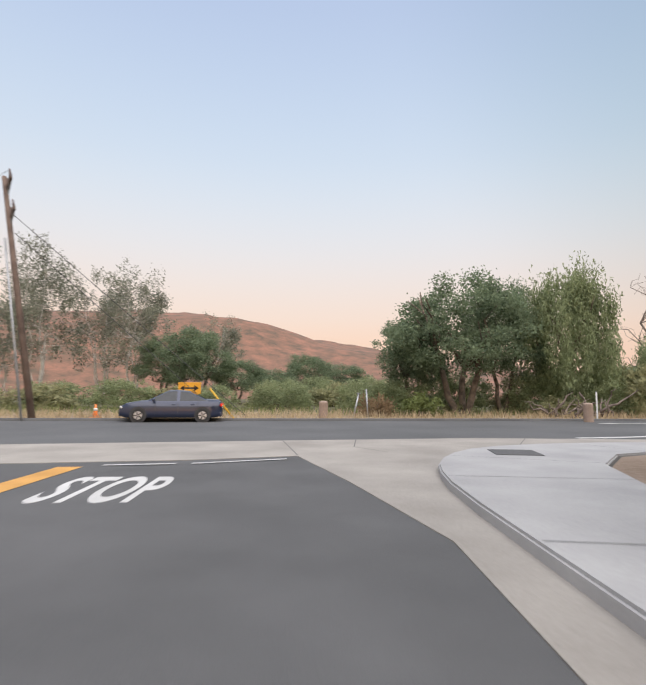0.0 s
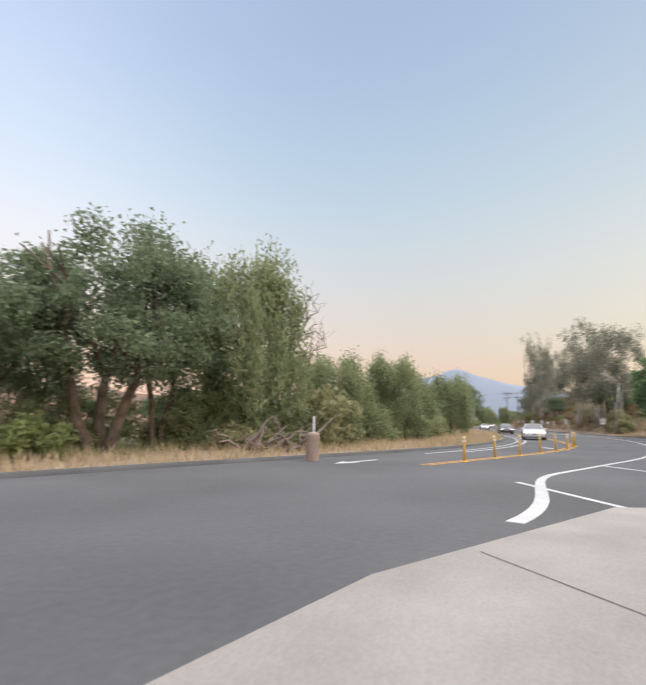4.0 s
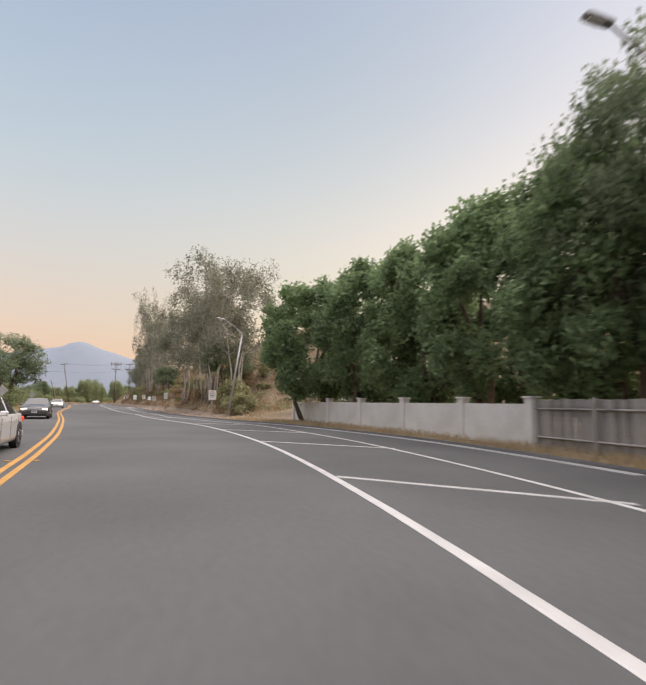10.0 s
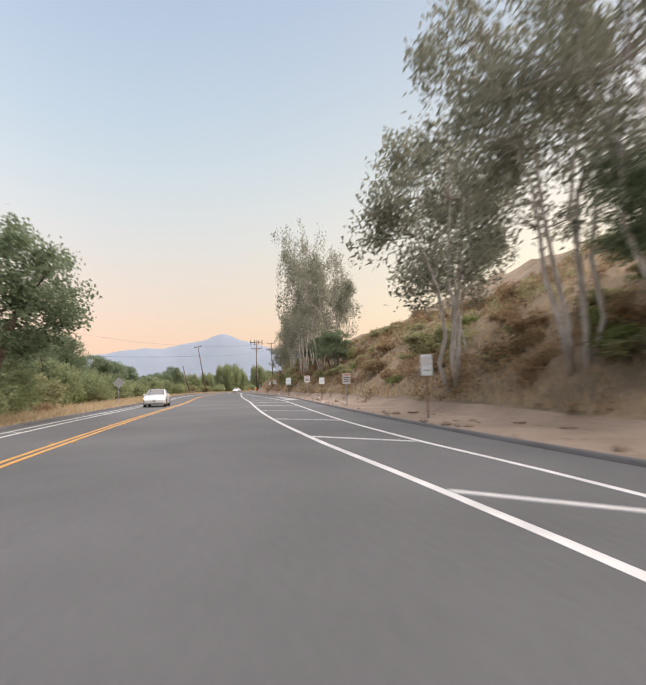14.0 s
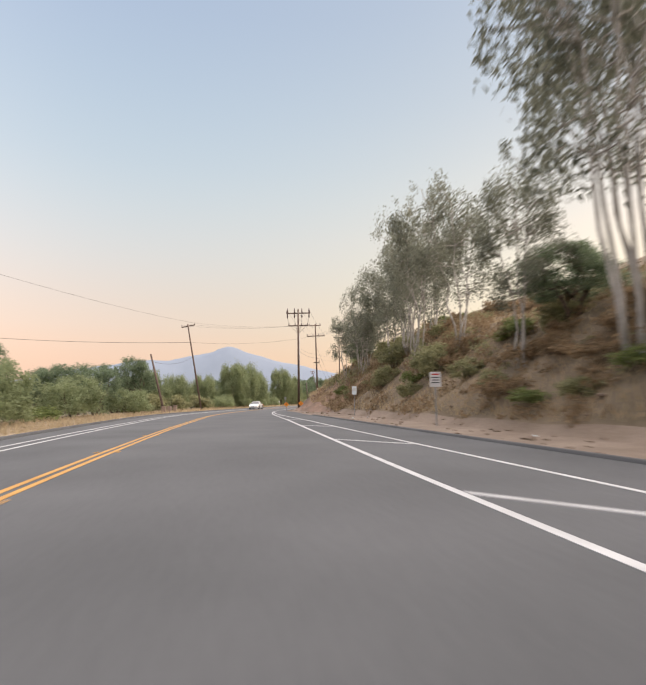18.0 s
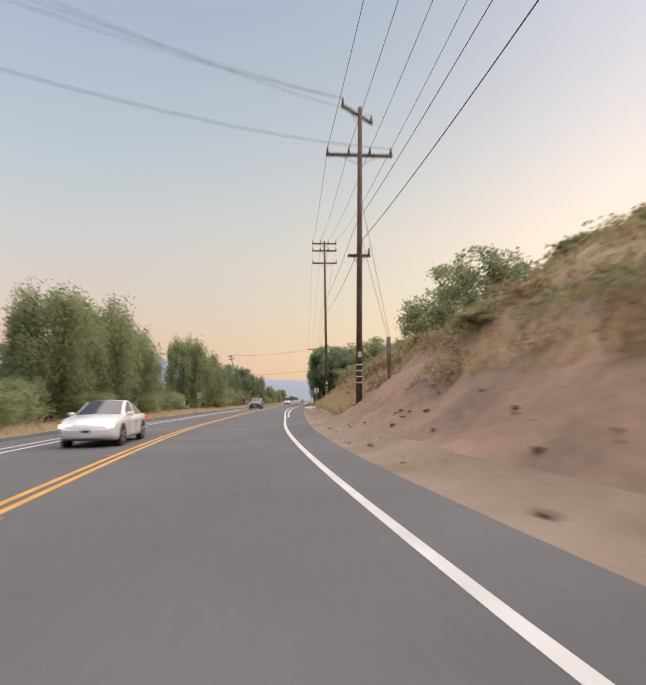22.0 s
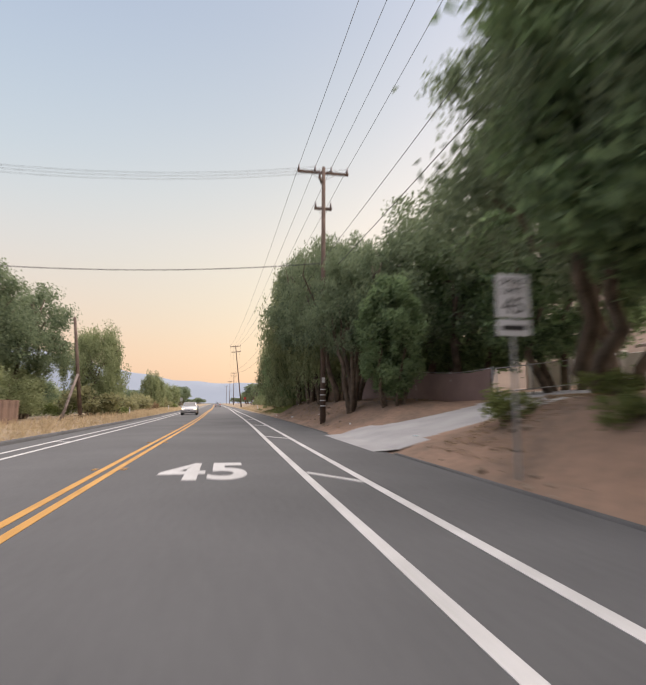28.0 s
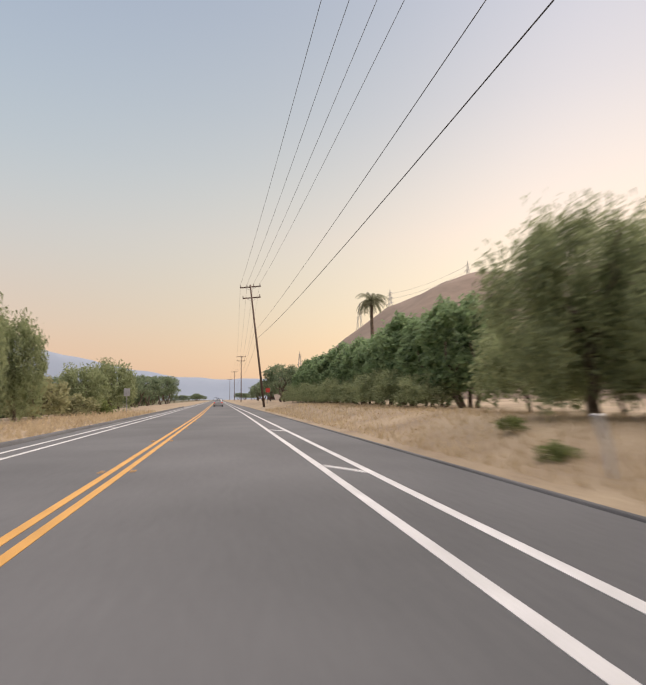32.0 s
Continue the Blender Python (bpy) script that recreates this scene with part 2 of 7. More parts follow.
SIGN_BLUE = material("pale_blue_sign_face", (0.58, 0.66, 0.68), (0.74, 0.81, 0.83), 0.5, 2, 12, 0.0)
# weak emission added to brighten the orange plate, an unlit sign
SIGN_O = material("orange_sign_face_glow", (0.637, 0.187, 0.017), (0.722, 0.255, 0.025), 0.5, 2, 12, 0.0, glow=(0.9, 0.3, 0.03, 0.12))
SIGN_Y = material("amber_sign_face", (0.637, 0.281, 0.017), (0.722, 0.357, 0.025), 0.5, 2, 12, 0.0)
BLACK = material("black_print", (0.015, 0.015, 0.015), (0.03, 0.03, 0.03), 0.6, 2, 12, 0.0)
REDP = material("red_print", (0.45, 0.04, 0.03), (0.55, 0.07, 0.05), 0.6, 2, 12, 0.0)
POST_Y = material("yellow_plastic", (0.600, 0.336, 0.024), (0.704, 0.440, 0.048), 0.5, 2, 12, 0.05)
BAND = material("reflective_band", (0.576, 0.576, 0.560), (0.656, 0.656, 0.640), 0.3, 2, 12, 0.0)
BOX_TAN = material("tan_utility_box", (0.252, 0.182, 0.140), (0.336, 0.252, 0.203), 0.7, 2, 12, 0.1)
ROOF = material("brown_roof_shingle", (0.13, 0.09, 0.075), (0.26, 0.19, 0.165), 0.9, 1.5, 10, 0.5)
CREAM = material("cream_house_wall", (0.413, 0.375, 0.323), (0.540, 0.503, 0.450), 0.85, 0.5, 12, 0.2)
TYRE = material("tyre_rubber", (0.018, 0.018, 0.018), (0.035, 0.035, 0.035), 0.85, 4, 30, 0.2)
RIM = material("alloy_rim", (0.45, 0.45, 0.46), (0.6, 0.6, 0.61), 0.35, 4, 30, 0.0, metal=0.8)
GLASS = material("dark_car_glass", (0.02, 0.024, 0.028), (0.035, 0.04, 0.045), 0.06, 2, 9, 0.0)
LAMP_ON = material("lit_headlamp", (0.9, 0.9, 0.85), (0.9, 0.9, 0.85), 0.2, 2, 9, 0.0, glow=(1.0, 0.88, 0.62, 2.0))
TAIL = material("red_tail_lamp", (0.5, 0.03, 0.02), (0.6, 0.05, 0.03), 0.2, 2, 9, 0.0, glow=(1.0, 0.06, 0.03, 0.5))
PLASTIC = material("black_plastic", (0.02, 0.02, 0.022), (0.04, 0.04, 0.042), 0.6, 2, 20, 0.05)
CONE = material("traffic_cone_orange", (0.8, 0.2, 0.04), (0.9, 0.27, 0.06), 0.6, 2, 12, 0.0)


def car_paint(name, c):
    m = material(name, tuple(v * 0.92 for v in c), c, 0.28, 1.0, 40, 0.0, metal=0.25)
    m.node_tree.nodes["Principled BSDF"].inputs["Coat Weight"].default_value = 0.6
    return m


# ---- mesh helpers ----
class Geo:
    """Vertices and faces gathered for one mesh."""

    def __init__(self):
        self.v, self.f, self.mi = [], [], []

    def face(self, pts, mi=0):
        i = len(self.v)
        self.v += [tuple(p) for p in pts]
        self.f.append(tuple(range(i, i + len(pts))))
        self.mi.append(mi)

    def block(self, c, size, m=None, bevel=0.0):
        """A box with chamfered edges, centred on c."""
        bm = bmesh.new()
        bmesh.ops.create_cube(bm, size=1.0)
        for v in bm.verts:
            v.co = Vector((v.co.x * size[0], v.co.y * size[1], v.co.z * size[2]))
        if bevel:
            bmesh.ops.bevel(bm, geom=bm.edges[:], offset=bevel, segments=1, affect='EDGES')
        return self.add(bm, Matrix.Translation(c) @ (m or Matrix()))

    def add(self, bm, m=None):
        i = len(self.v)
        bm.verts.index_update()
        self.v += [tuple((m or Matrix()) @ v.co) for v in bm.verts]
        for f in bm.faces:
            self.f.append(tuple(i + v.index for v in f.verts))
            self.mi.append(0)
        bm.free()
        return self

    def tube(self, pts, radii, n=8, caps=True):
        pts = [Vector(p) for p in pts]
        i = len(self.v)
        for k, p in enumerate(pts):
            d = (pts[min(k + 1, len(pts) - 1)] - pts[max(k - 1, 0)]).normalized()
            a = d.cross(Vector((0, 0, 1)) if abs(d.z) < 0.9 else Vector((1, 0, 0))).normalized()
            b = d.cross(a)
            r = radii[k] if isinstance(radii, (list, tuple)) else radii
            for j in range(n):
                w = 2 * math.pi * j / n
                self.v.append(tuple(p + a * (r * math.cos(w)) + b * (r * math.sin(w))))
        for k in range(len(pts) - 1):
            for j in range(n):
                q = i + k * n
                self.f.append((q + j, q + (j + 1) % n, q + n + (j + 1) % n, q + n + j))
                self.mi.append(0)
        if caps:
            self.f += [tuple(i + j for j in reversed(range(n))), tuple(i + (len(pts) - 1) * n + j for j in range(n))]
            self.mi += [0, 0]
        return self

    def mesh(self, name, mats, smooth=False):
        me = bpy.data.meshes.new(name)
        me.from_pydata(self.v, [], self.f)
        for m in mats if isinstance(mats, (list, tuple)) else [mats]:
            me.materials.append(m)
        if any(self.mi):
            me.polygons.foreach_set("material_index", self.mi)
        if smooth:
            me.polygons.foreach_set("use_smooth", [True] * len(self.f))
        me.update()
        return me


def part(name, geo, mats, parent=None, label="", smooth=False):
    """One mesh object, under a thing or a part if given."""
    ob = new(name, geo.mesh(name, mats, smooth) if isinstance(geo, Geo) else geo)
    if parent is not None:
        ob.parent = parent
    if label:
        ob["label"] = label
    return ob


def thing(name, x, y, z, turn=0.0, label="", category="", group="", kind=""):
    """An Empty at the base of a thing, which parents its parts."""
    ob = new(name)
    ob.empty_display_size = 0.3
    ob.matrix_basis = pose(x, y, z, 0, 0, turn)
    return tagged(ob, label, category, group, kind)


# ---- the plan: stations s along the road and offsets l to its left ----
AXIS = [(-156.8, 1.9), (-52.3, 12.4), (-10.5, 16.6), (10.4, 18.6), (31.1, 22.1), (50.7, 29.5), (69.0, 39.7), (87.1, 50.4), (105.1, 61.1),
        (123.1, 72.0), (140.9, 83.1), (158.9, 94.0), (177.2, 104.3), (195.9, 113.8), (215.5, 121.2), (235.6, 127.3), (256.0, 132.1),
        (276.5, 136.7), (297.1, 140.9), (317.8, 144.5), (338.5, 148.0), (359.2, 151.4), (379.9, 155.0), (400.6, 158.8), (421.2, 162.5),
        (459.6, 169.5), (597.3, 194.7), (990.8, 266.6), (1777.8, 410.4)]


def smooth_line(knots, n=8):
    k, out = [np.array(p, float) for p in knots], []
    for i in range(len(k) - 1):
        p0, p1, p2, p3 = k[max(i - 1, 0)], k[i], k[i + 1], k[min(i + 2, len(k) - 1)]
        far = np.linalg.norm(p2 - p1)
        a = (p2 - p0) / (np.linalg.norm(p1 - p0) + far) * far if i else p2 - p1
        b = (p3 - p1) / (np.linalg.norm(p3 - p2) + far) * far if i < len(k) - 2 else p2 - p1
        for j in range(n):
            u = j / n
            out.append((2 * u**3 - 3 * u * u + 1) * p1 + (u**3 - 2 * u * u + u) * a + (3 * u * u - 2 * u**3) * p2 + (u**3 - u * u) * b)
    return np.array(out + [k[-1]])


LINE = smooth_line(AXIS)
RUN = np.r_[0, np.cumsum(np.linalg.norm(np.diff(LINE, axis=0), axis=1))]
RUN -= RUN[24]
TAN = np.gradient(LINE, axis=0)
TAN /= np.linalg.norm(TAN, axis=1)[:, None]


def W(s, l, z=0.0):
    """The place at station s, l metres to the left of the axis."""
    x, y = np.interp(s, RUN, LINE[:, 0]), np.interp(s, RUN, LINE[:, 1])
    a, b = np.interp(s, RUN, TAN[:, 0]), np.interp(s, RUN, TAN[:, 1])
    q = math.hypot(a, b)
    return Vector((x - b / q * l, y + a / q * l, z))


def heading(s):
    """Degrees of the road's way from +x."""
    return math.degrees(math.atan2(np.interp(s, RUN, TAN[:, 1]), np.interp(s, RUN, TAN[:, 0])))


STATION = [-2, 4, 8, 12, 16, 20, 24, 29, 34, 39, 45, 52, 58, 62, 66, 71, 76, 80, 85, 90, 97, 105, 114, 122, 130, 136, 143, 150, 160, 170, 180, 190,
    198, 205, 211, 218, 228, 236, 245, 260, 280, 300, 315, 330, 345, 360, 380, 400, 412, 430, 470]
INNER = [0.37, -0.0, -0.35, -0.8, -1.34, -1.69, -2.02, -2.43, -2.83, -3.22, -3.63, -4.01, -4.15, -3.87, -3.42, -2.99, -2.79, -2.92, -2.72, -2.39,
    -2.14, -2.08, -2.24, -2.46, -2.76, -2.89, -3.07, -3.25, -3.49, -3.73, -3.85, -3.8, -3.56, -3.24, -2.82, -2.34, -1.73, -1.65, -1.65, -1.68, -1.62,
    -1.59, -1.53, -1.49, -1.51, -1.57, -1.65, -1.74, -1.84, -2.02, -2.28]
OUTER = [-2.94, -3.3, -3.61, -3.97, -4.39, -4.68, -5.03, -5.62, -6.3, -6.76, -7.2, -7.46, -7.48, -6.92, -6.08, -5.3, -4.79, -4.83, -4.83, -4.61,
    -4.59, -4.86, -5.31, -5.75, -6.13, -6.2, -6.19, -6.15, -6.06, -5.88, -5.55, -5.11, -4.5, -3.89, -3.23, -2.56, -1.86, -1.88, -1.92, -1.89, -1.95,
    -2.14, -2.25, -2.36, -2.47, -2.55, -2.59, -2.63, -2.68, -2.78, -2.98]
YELLOW = [4.14, 3.84, 3.61, 3.26, 2.83, 2.41, 2.1, 2.04, 2.25, 2.61, 2.93, 3.06, 3.13, 3.21, 3.32, 3.47, 3.65, 3.8, 3.99, 4.12, 4.17, 4.13, 3.93,
    3.71, 3.43, 3.32, 3.28, 3.25, 3.22, 3.16, 3.13, 3.08, 3.11, 3.15, 3.19, 3.19, 3.09, 3.01, 3.06, 3.11, 2.83, 2.46, 2.33, 2.25, 2.23, 2.16, 2.06,
    1.96, 1.88, 1.75, 1.46]
EDGE = [-5.4, -5.67, -5.9, -6.15, -6.5, -7.09, -7.81, -8.63, -9.39, -9.87, -10.16, -9.99, -9.59, -8.89, -8.09, -7.35, -6.75, -6.53, -6.37, -6.3,
    -6.37, -6.63, -7.05, -7.48, -8.01, -8.33, -8.56, -8.66, -8.55, -8.31, -8.0, -7.6, -7.1, -6.6, -6.12, -5.4, -3.2, -2.82, -2.82, -3.08, -3.45,
    -4.02, -4.22, -4.38, -4.5, -4.58, -4.61, -4.61, -4.57, -4.5, -4.6]
LEFT = [6.9, 6.56, 6.3, 6.04, 5.8, 5.58, 5.4, 5.31, 5.3, 5.4, 5.6, 5.82, 6.0, 6.11, 6.2, 6.29, 6.4, 6.51, 6.66, 6.8, 6.94, 7.0, 6.88, 6.7, 6.43, 6.29,
    6.25, 6.3, 6.48, 6.7, 6.86, 7.0, 7.13, 7.2, 7.22, 7.2, 7.1, 6.97, 6.86, 6.7, 6.2, 5.7, 5.53, 5.4, 5.33, 5.3, 5.28, 5.25, 5.2, 5.1, 4.9]
LEDGE = [8.6, 8.32, 8.1, 7.89, 7.7, 7.49, 7.3, 7.13, 7.0, 6.92, 6.9, 6.99, 7.1, 7.19, 7.3, 7.44, 7.6, 7.69, 7.79, 7.9, 8.07, 8.2, 8.12, 8.0, 7.85,
    7.8, 7.86, 8.0, 8.27, 8.6, 8.95, 9.3, 9.66, 9.9, 10.0, 10.0, 9.7, 9.37, 9.1, 8.8, 8.2, 7.6, 7.38, 7.2, 7.04, 6.9, 6.74, 6.6, 6.51, 6.4, 6.2]


def off(table, s):
    """The offset of a line at a station, eased between the stations."""
    i = int(np.clip(np.searchsorted(STATION, s) - 1, 0, len(STATION) - 2))
    u = np.clip((s - STATION[i]) / (STATION[i + 1] - STATION[i]), 0, 1)
    p = [table[max(i - 1, 0)], table[i], table[i + 1], table[min(i + 2, len(table) - 1)]]
    return float(p[1] + 0.5 * u * (p[2] - p[0] + u * (2 * p[0] - 5 * p[1] + 4 * p[2] - p[3] + u * (3 * (p[1] - p[2]) + p[3] - p[0]))))


def ease(x, a, b):
    u = min(max((x - a) / (b - a), 0), 1)
    return u * u * (3 - 2 * u)


def height(s, l):
    """The ground's height, which falls away to the valley floor far from the road."""
    d = max(off(EDGE, s) - l, l - off(LEDGE, s), 0.0)
    u = ease(d, 60, 138)
    return near_height(s, l) * (1 - u) - 2.75 * u


def near_height(s, l):
    """The ground's height beside the road."""
    right, left = off(EDGE, s) - l, l - off(LEDGE, s)
    n = noise.noise(Vector((s * 0.05, l * 0.07, 3.1)))
    f = noise.noise(Vector((s * 0.3, l * 0.4, 1.7)))
    if right > 0 and s < 6:
        return -0.14 + 0.2 * ease(s, 1, 6)
    if right > 0:
        shelf = 3.4 - 2.4 * ease(s, 205, 235)
        z = 0.10 * ease(right, 0, 1.0) * (1 - ease(s, 308, 313) * (1 - ease(s, 344, 348)))
        hill = ease(s, 80, 94) * (1 - ease(s, 292, 316))
        steep = 0.82 - 0.12 * ease(s, 215, 240)
        rise = max(0.0, right - shelf)
        h = min(rise * steep, 6.5) + max(0.0, rise - 6.5 / steep) * 0.40
        h = min(h, 17 + 3 * n)
        z += hill * max(0, h * (1 + 0.18 * n) + (0.6 * f + 0.35 * noise.noise(Vector((s * 0.9, l * 0.9, 7.7)))) * min(1, rise * 0.5))
        bank = ease(s, 338, 346) * (1 - 0.4 * ease(s, 402, 425)) * (1 - ease(s, 356.6, 358.4) * (1 - ease(s, 368, 370.5)))
        tall = ease(s, 345, 350) * (1 - ease(s, 398, 415))
        beyond = -13.5 + 7.5 * min(1.0, abs(s - 330) / 17)**3 - l
        z += 1.2 * ease(beyond, 0.2, 3.0) * ease(s, 314, 322) * (1 - ease(s, 340, 346))
        z += bank * (ease(right, 0.8, 4.5) * (1 - tall) + 1.5 * tall * ease(right, 0.3, 3.8) + 0.15 * f * ease(right, 0.5, 2))
        drive = ease(s, 356.6, 358.4) * (1 - ease(s, 368, 370.5))
        z += drive * min(1.5, 0.2 * max(0.0, right - 0.3))
        z += ease(s, 346, 352) * (1 - ease(s, 392, 405)) * min(1.0, 0.11 * max(0.0, right - 7.5))
        # the gentle bare slope below the white fence, with the hill behind it
        yard = ease(s, 60, 68) * (1 - ease(s, 80, 94))
        z += yard * (0.19 * min(rise, 11.0) + min(14.0, 0.62 * max(0.0, rise - 14.0)) * (1 + 0.2 * n) + 0.12 * f * min(1, rise * 0.3))
        return z - 0.04
    if left > 0:
        z = 0.10 * ease(left, 0, 0.6) + 0.10 * f * ease(left, 0.5, 2)
        return z - 1.4 * ease(left, 9, 26) * ease(s, 50, 90) - 0.04
    return -0.05


def spot(s, l, up=0.0):
    p = W(s, l)
    p.z = height(s, l) + up
    return p


# ---- ground: one sheet, with the road's corridor finely cut ----
def build_ground():
    g = Geo()
    ss = [-170, -130, -100, -80, -60] + list(range(-48, 60, 4)) + [60 + 1.5 * k for k in range(194)] + list(range(350, 500, 5)) + [510, 530, 560, 600, 660, 740, 840, 1000]
    steps = [0, 0.35, 0.8, 1.4, 2.0, 2.6, 3.2, 3.9, 4.7, 5.6, 6.6, 7.8, 9.2, 10.8, 12.6, 15, 18, 22, 27, 33, 40, 50, 62, 78, 98, 120, 140]
    cols = len(steps) * 2 + 1
    for s in ss:
        e, a = off(EDGE, s), off(LEDGE, s)
        ls = [e - d for d in reversed(steps)] + [0.5 * (e + a)] + [a + d for d in steps]
        for l in ls:
            p = W(s, l)
            g.v.append((p.x, p.y, height(s, l) if not e - 0.01 < l < a + 0.01 else -0.05))
    for i in range(len(ss) - 1):
        s = 0.5 * (ss[i] + ss[i + 1])
        for j in range(cols - 1):
            a = i * cols + j
            g.f.append((a, a + cols, a + cols + 1, a + 1))
            d = steps[len(steps) - 1 - j] if j < len(steps) else 0
            side_l = j > len(steps)
            k = 0
            if not side_l:
                if 66 < s < 212:
                    k = 1 if d < 4.5 else 3
                elif 212 <= s < 330:
                    k = 1 if d < 1.6 else (2 if d < 9 and (s < 262 or 284 < s < 312) else (0 if d < 16 else 3))
                elif 330 <= s < 345:
                    k = 1
                elif 345 <= s < 402:
                    k = 2
                elif s < -6:
                    k = 1
            elif steps[j - len(steps)] > 12:
                k = 4
            g.mi.append(k)
    # out to the horizon, a little lower than the corridor
    n, far = len(g.v), 4400.0
    g.v += [(-far, -far, -2.6), (far, -far, -2.6), (far, far, -2.6), (-far, far, -2.6)]
    g.f.append((n, n + 1, n + 2, n + 3))
    g.mi.append(4)
    return tagged(part("ground", g, [DRY, DIRT, RED, SCRUB, VALLEY], smooth=True), "dry roadside earth, grass and scrubby slopes", "ground", kind="structure")


build_ground()


# ---- the road, its lines and marks ----
def slab(g, s0, s1, left, right, z0, z1, step=2.0):
    """A strip with thickness: top, two sides and ends."""
    n = max(1, int((s1 - s0) / step))
    i = len(g.v)
    for k in range(n + 1):
        s = s0 + (s1 - s0) * k / n
        g.v += [tuple(W(s, left(s), z1)), tuple(W(s, right(s), z1)), tuple(W(s, left(s), z0)), tuple(W(s, right(s), z0))]
    for k in range(n):
        a, b = i + 4 * k, i + 4 * k + 4
        g.f += [(a + 1, b + 1, b, a), (a, b, b + 2, a + 2), (b + 1, a + 1, a + 3, b + 3)]
        g.mi += [0, 0, 0]
    a, b = i, i + 4 * n
    g.f += [(a, a + 2, a + 3, a + 1), (b + 1, b + 3, b + 2, b)]
    g.mi += [0, 0]


g = Geo()
slab(g, -168, 1400, lambda s: off(LEDGE, s), lambda s: off(EDGE, s) if s > 0 else -7.2 + 0.8 * ease(s, -8, 0), -0.25, 0.0, 2.0)
tagged(part("road", g, ASPHALT, smooth=False), "grey asphalt two-lane road", "road", kind="structure")


def marking(name, spans, table, shift, width, mat_, label, z=0.006):
    """Painted lines, one mesh for one continuous line."""
    for s0, s1 in spans:
        h = Geo()
        slab(h, s0, s1, lambda s: off(table, s) + shift + width / 2, lambda s: off(table, s) + shift - width / 2, -0.01, z, 2.0)
        tagged(part(name, h, mat_), label, "road marking", kind="structure")


marking("yellow_line", [(6, 900)], YELLOW, 0.0, 0.13, PAINT_Y, "right stripe of the double yellow centre line")
marking("yellow_line", [(6, 900)], YELLOW, 0.26, 0.13, PAINT_Y, "left stripe of the double yellow centre line")
marking("lane_line", [(8, 236)], INNER, 0.0, 0.15, PAINT_W, "white line between lane and buffer")
marking("lane_line", [(236, 900)], INNER, 0.0, 0.15, PAINT_W, "white line between lane and buffer")
marking("bike_lane_line", [(-1, 219.5)], OUTER, 0.0, 0.13, PAINT_W, "white line along the bicycle lane")
marking("bike_lane_line", [(271, 900)], OUTER, 0.0, 0.15, PAINT_W, "white line along the bicycle lane")
marking("far_lane_line", [(15, 60), (66, 900)], LEFT, 0.0, 0.13, PAINT_W, "white line of the opposite lane")
marking("far_edge_line", [(12, 900)], LEFT, 0.62, 0.12, PAINT_W, "white line of the opposite bicycle lane")

# the rounded nose of the painted island, where the buffer opens
h = Geo()
slab(h, -2.2, 8, lambda s: off(INNER, s) - 2.0 * (1 - ease(s, -2.2, 6)) + 0.13 - 0.055 * ease(s, 0, 8), lambda s: off(INNER, s) - 2.0 * (1 - ease(s, -2.2, 6)) - 0.13 + 0.055 * ease(s, 0, 8), -0.01, 0.011, 0.5)
tagged(part("island_line", h, PAINT_W), "thick white line round the nose of the painted island", "road marking", kind="structure")
# cross stripes of the buffer
for s in (3.0, 10.3, 19.2, 28.6, 37.0, 45.8, 53.7, 62.0, 75.2, 84.2, 92.0, 100.5, 109.0, 118.0, 127.0, 136.4, 148.2, 159.8, 171.0, 182.4, 192.6, 203.0, 287, 298, 309, 320.5, 331.5, 342.9, 354.6, 366, 377.5, 389, 400, 409, 418, 430.5, 443):
    a, b = W(s, off(INNER, s) - 0.09, 0.0), W(s - 0.2 - (0.9 if s < 120 else 1.2) * abs(off(OUTER, s) - off(INNER, s)), off(OUTER, s) + 0.08, 0.0)
    t = (b - a).normalized()
    q = Vector((-t.y, t.x, 0)) * 0.075
    h = Geo()
    for z0, z1 in ((-0.01, 0.0085),):
        pts = [a + q, b + q, b - q, a - q]
        h.face([p + Vector((0, 0, z1)) for p in reversed(pts)])
        for i in range(4):
            u, w = pts[i], pts[(i + 1) % 4]
            h.face([u + Vector((0, 0, z1)), w + Vector((0, 0, z1)), w + Vector((0, 0, z0)), u + Vector((0, 0, z0))])
    tagged(part("buffer_stripe", h, PAINT_W), "white cross stripe in the buffer", "road marking", "buffer stripes", "structure")
# the other side's buffer stripes
for s in list(range(70, 470, 14)):
    h = Geo()
    slab(h, s, s + 0.12, lambda q: off(LEFT, q) + 0.58, lambda q: off(LEFT, q) + 0.05, -0.01, 0.006, 1)
    tagged(part("buffer_stripe", h, PAINT_W), "white cross stripe in the buffer", "road marking", "buffer stripes", "structure")
# raised pavement markers
h0 = Geo()
h0.block((0, 0, 0.008), (0.11, 0.11, 0.02), None, 0.006)
mk = h0.mesh("pavement_marker", PAINT_Y)
for s in np.arange(33.2, 470, 7.5):
    for sh in (-0.16, 0.42):
        p = W(s, off(YELLOW, s) + sh)
        o = part("pavement_marker", mk, None)
        o.matrix_basis = pose(p.x, p.y, 0, 0, 0, heading(s))
        tagged(o, "small square yellow pavement marker", "pavement marker", "centre line markers")


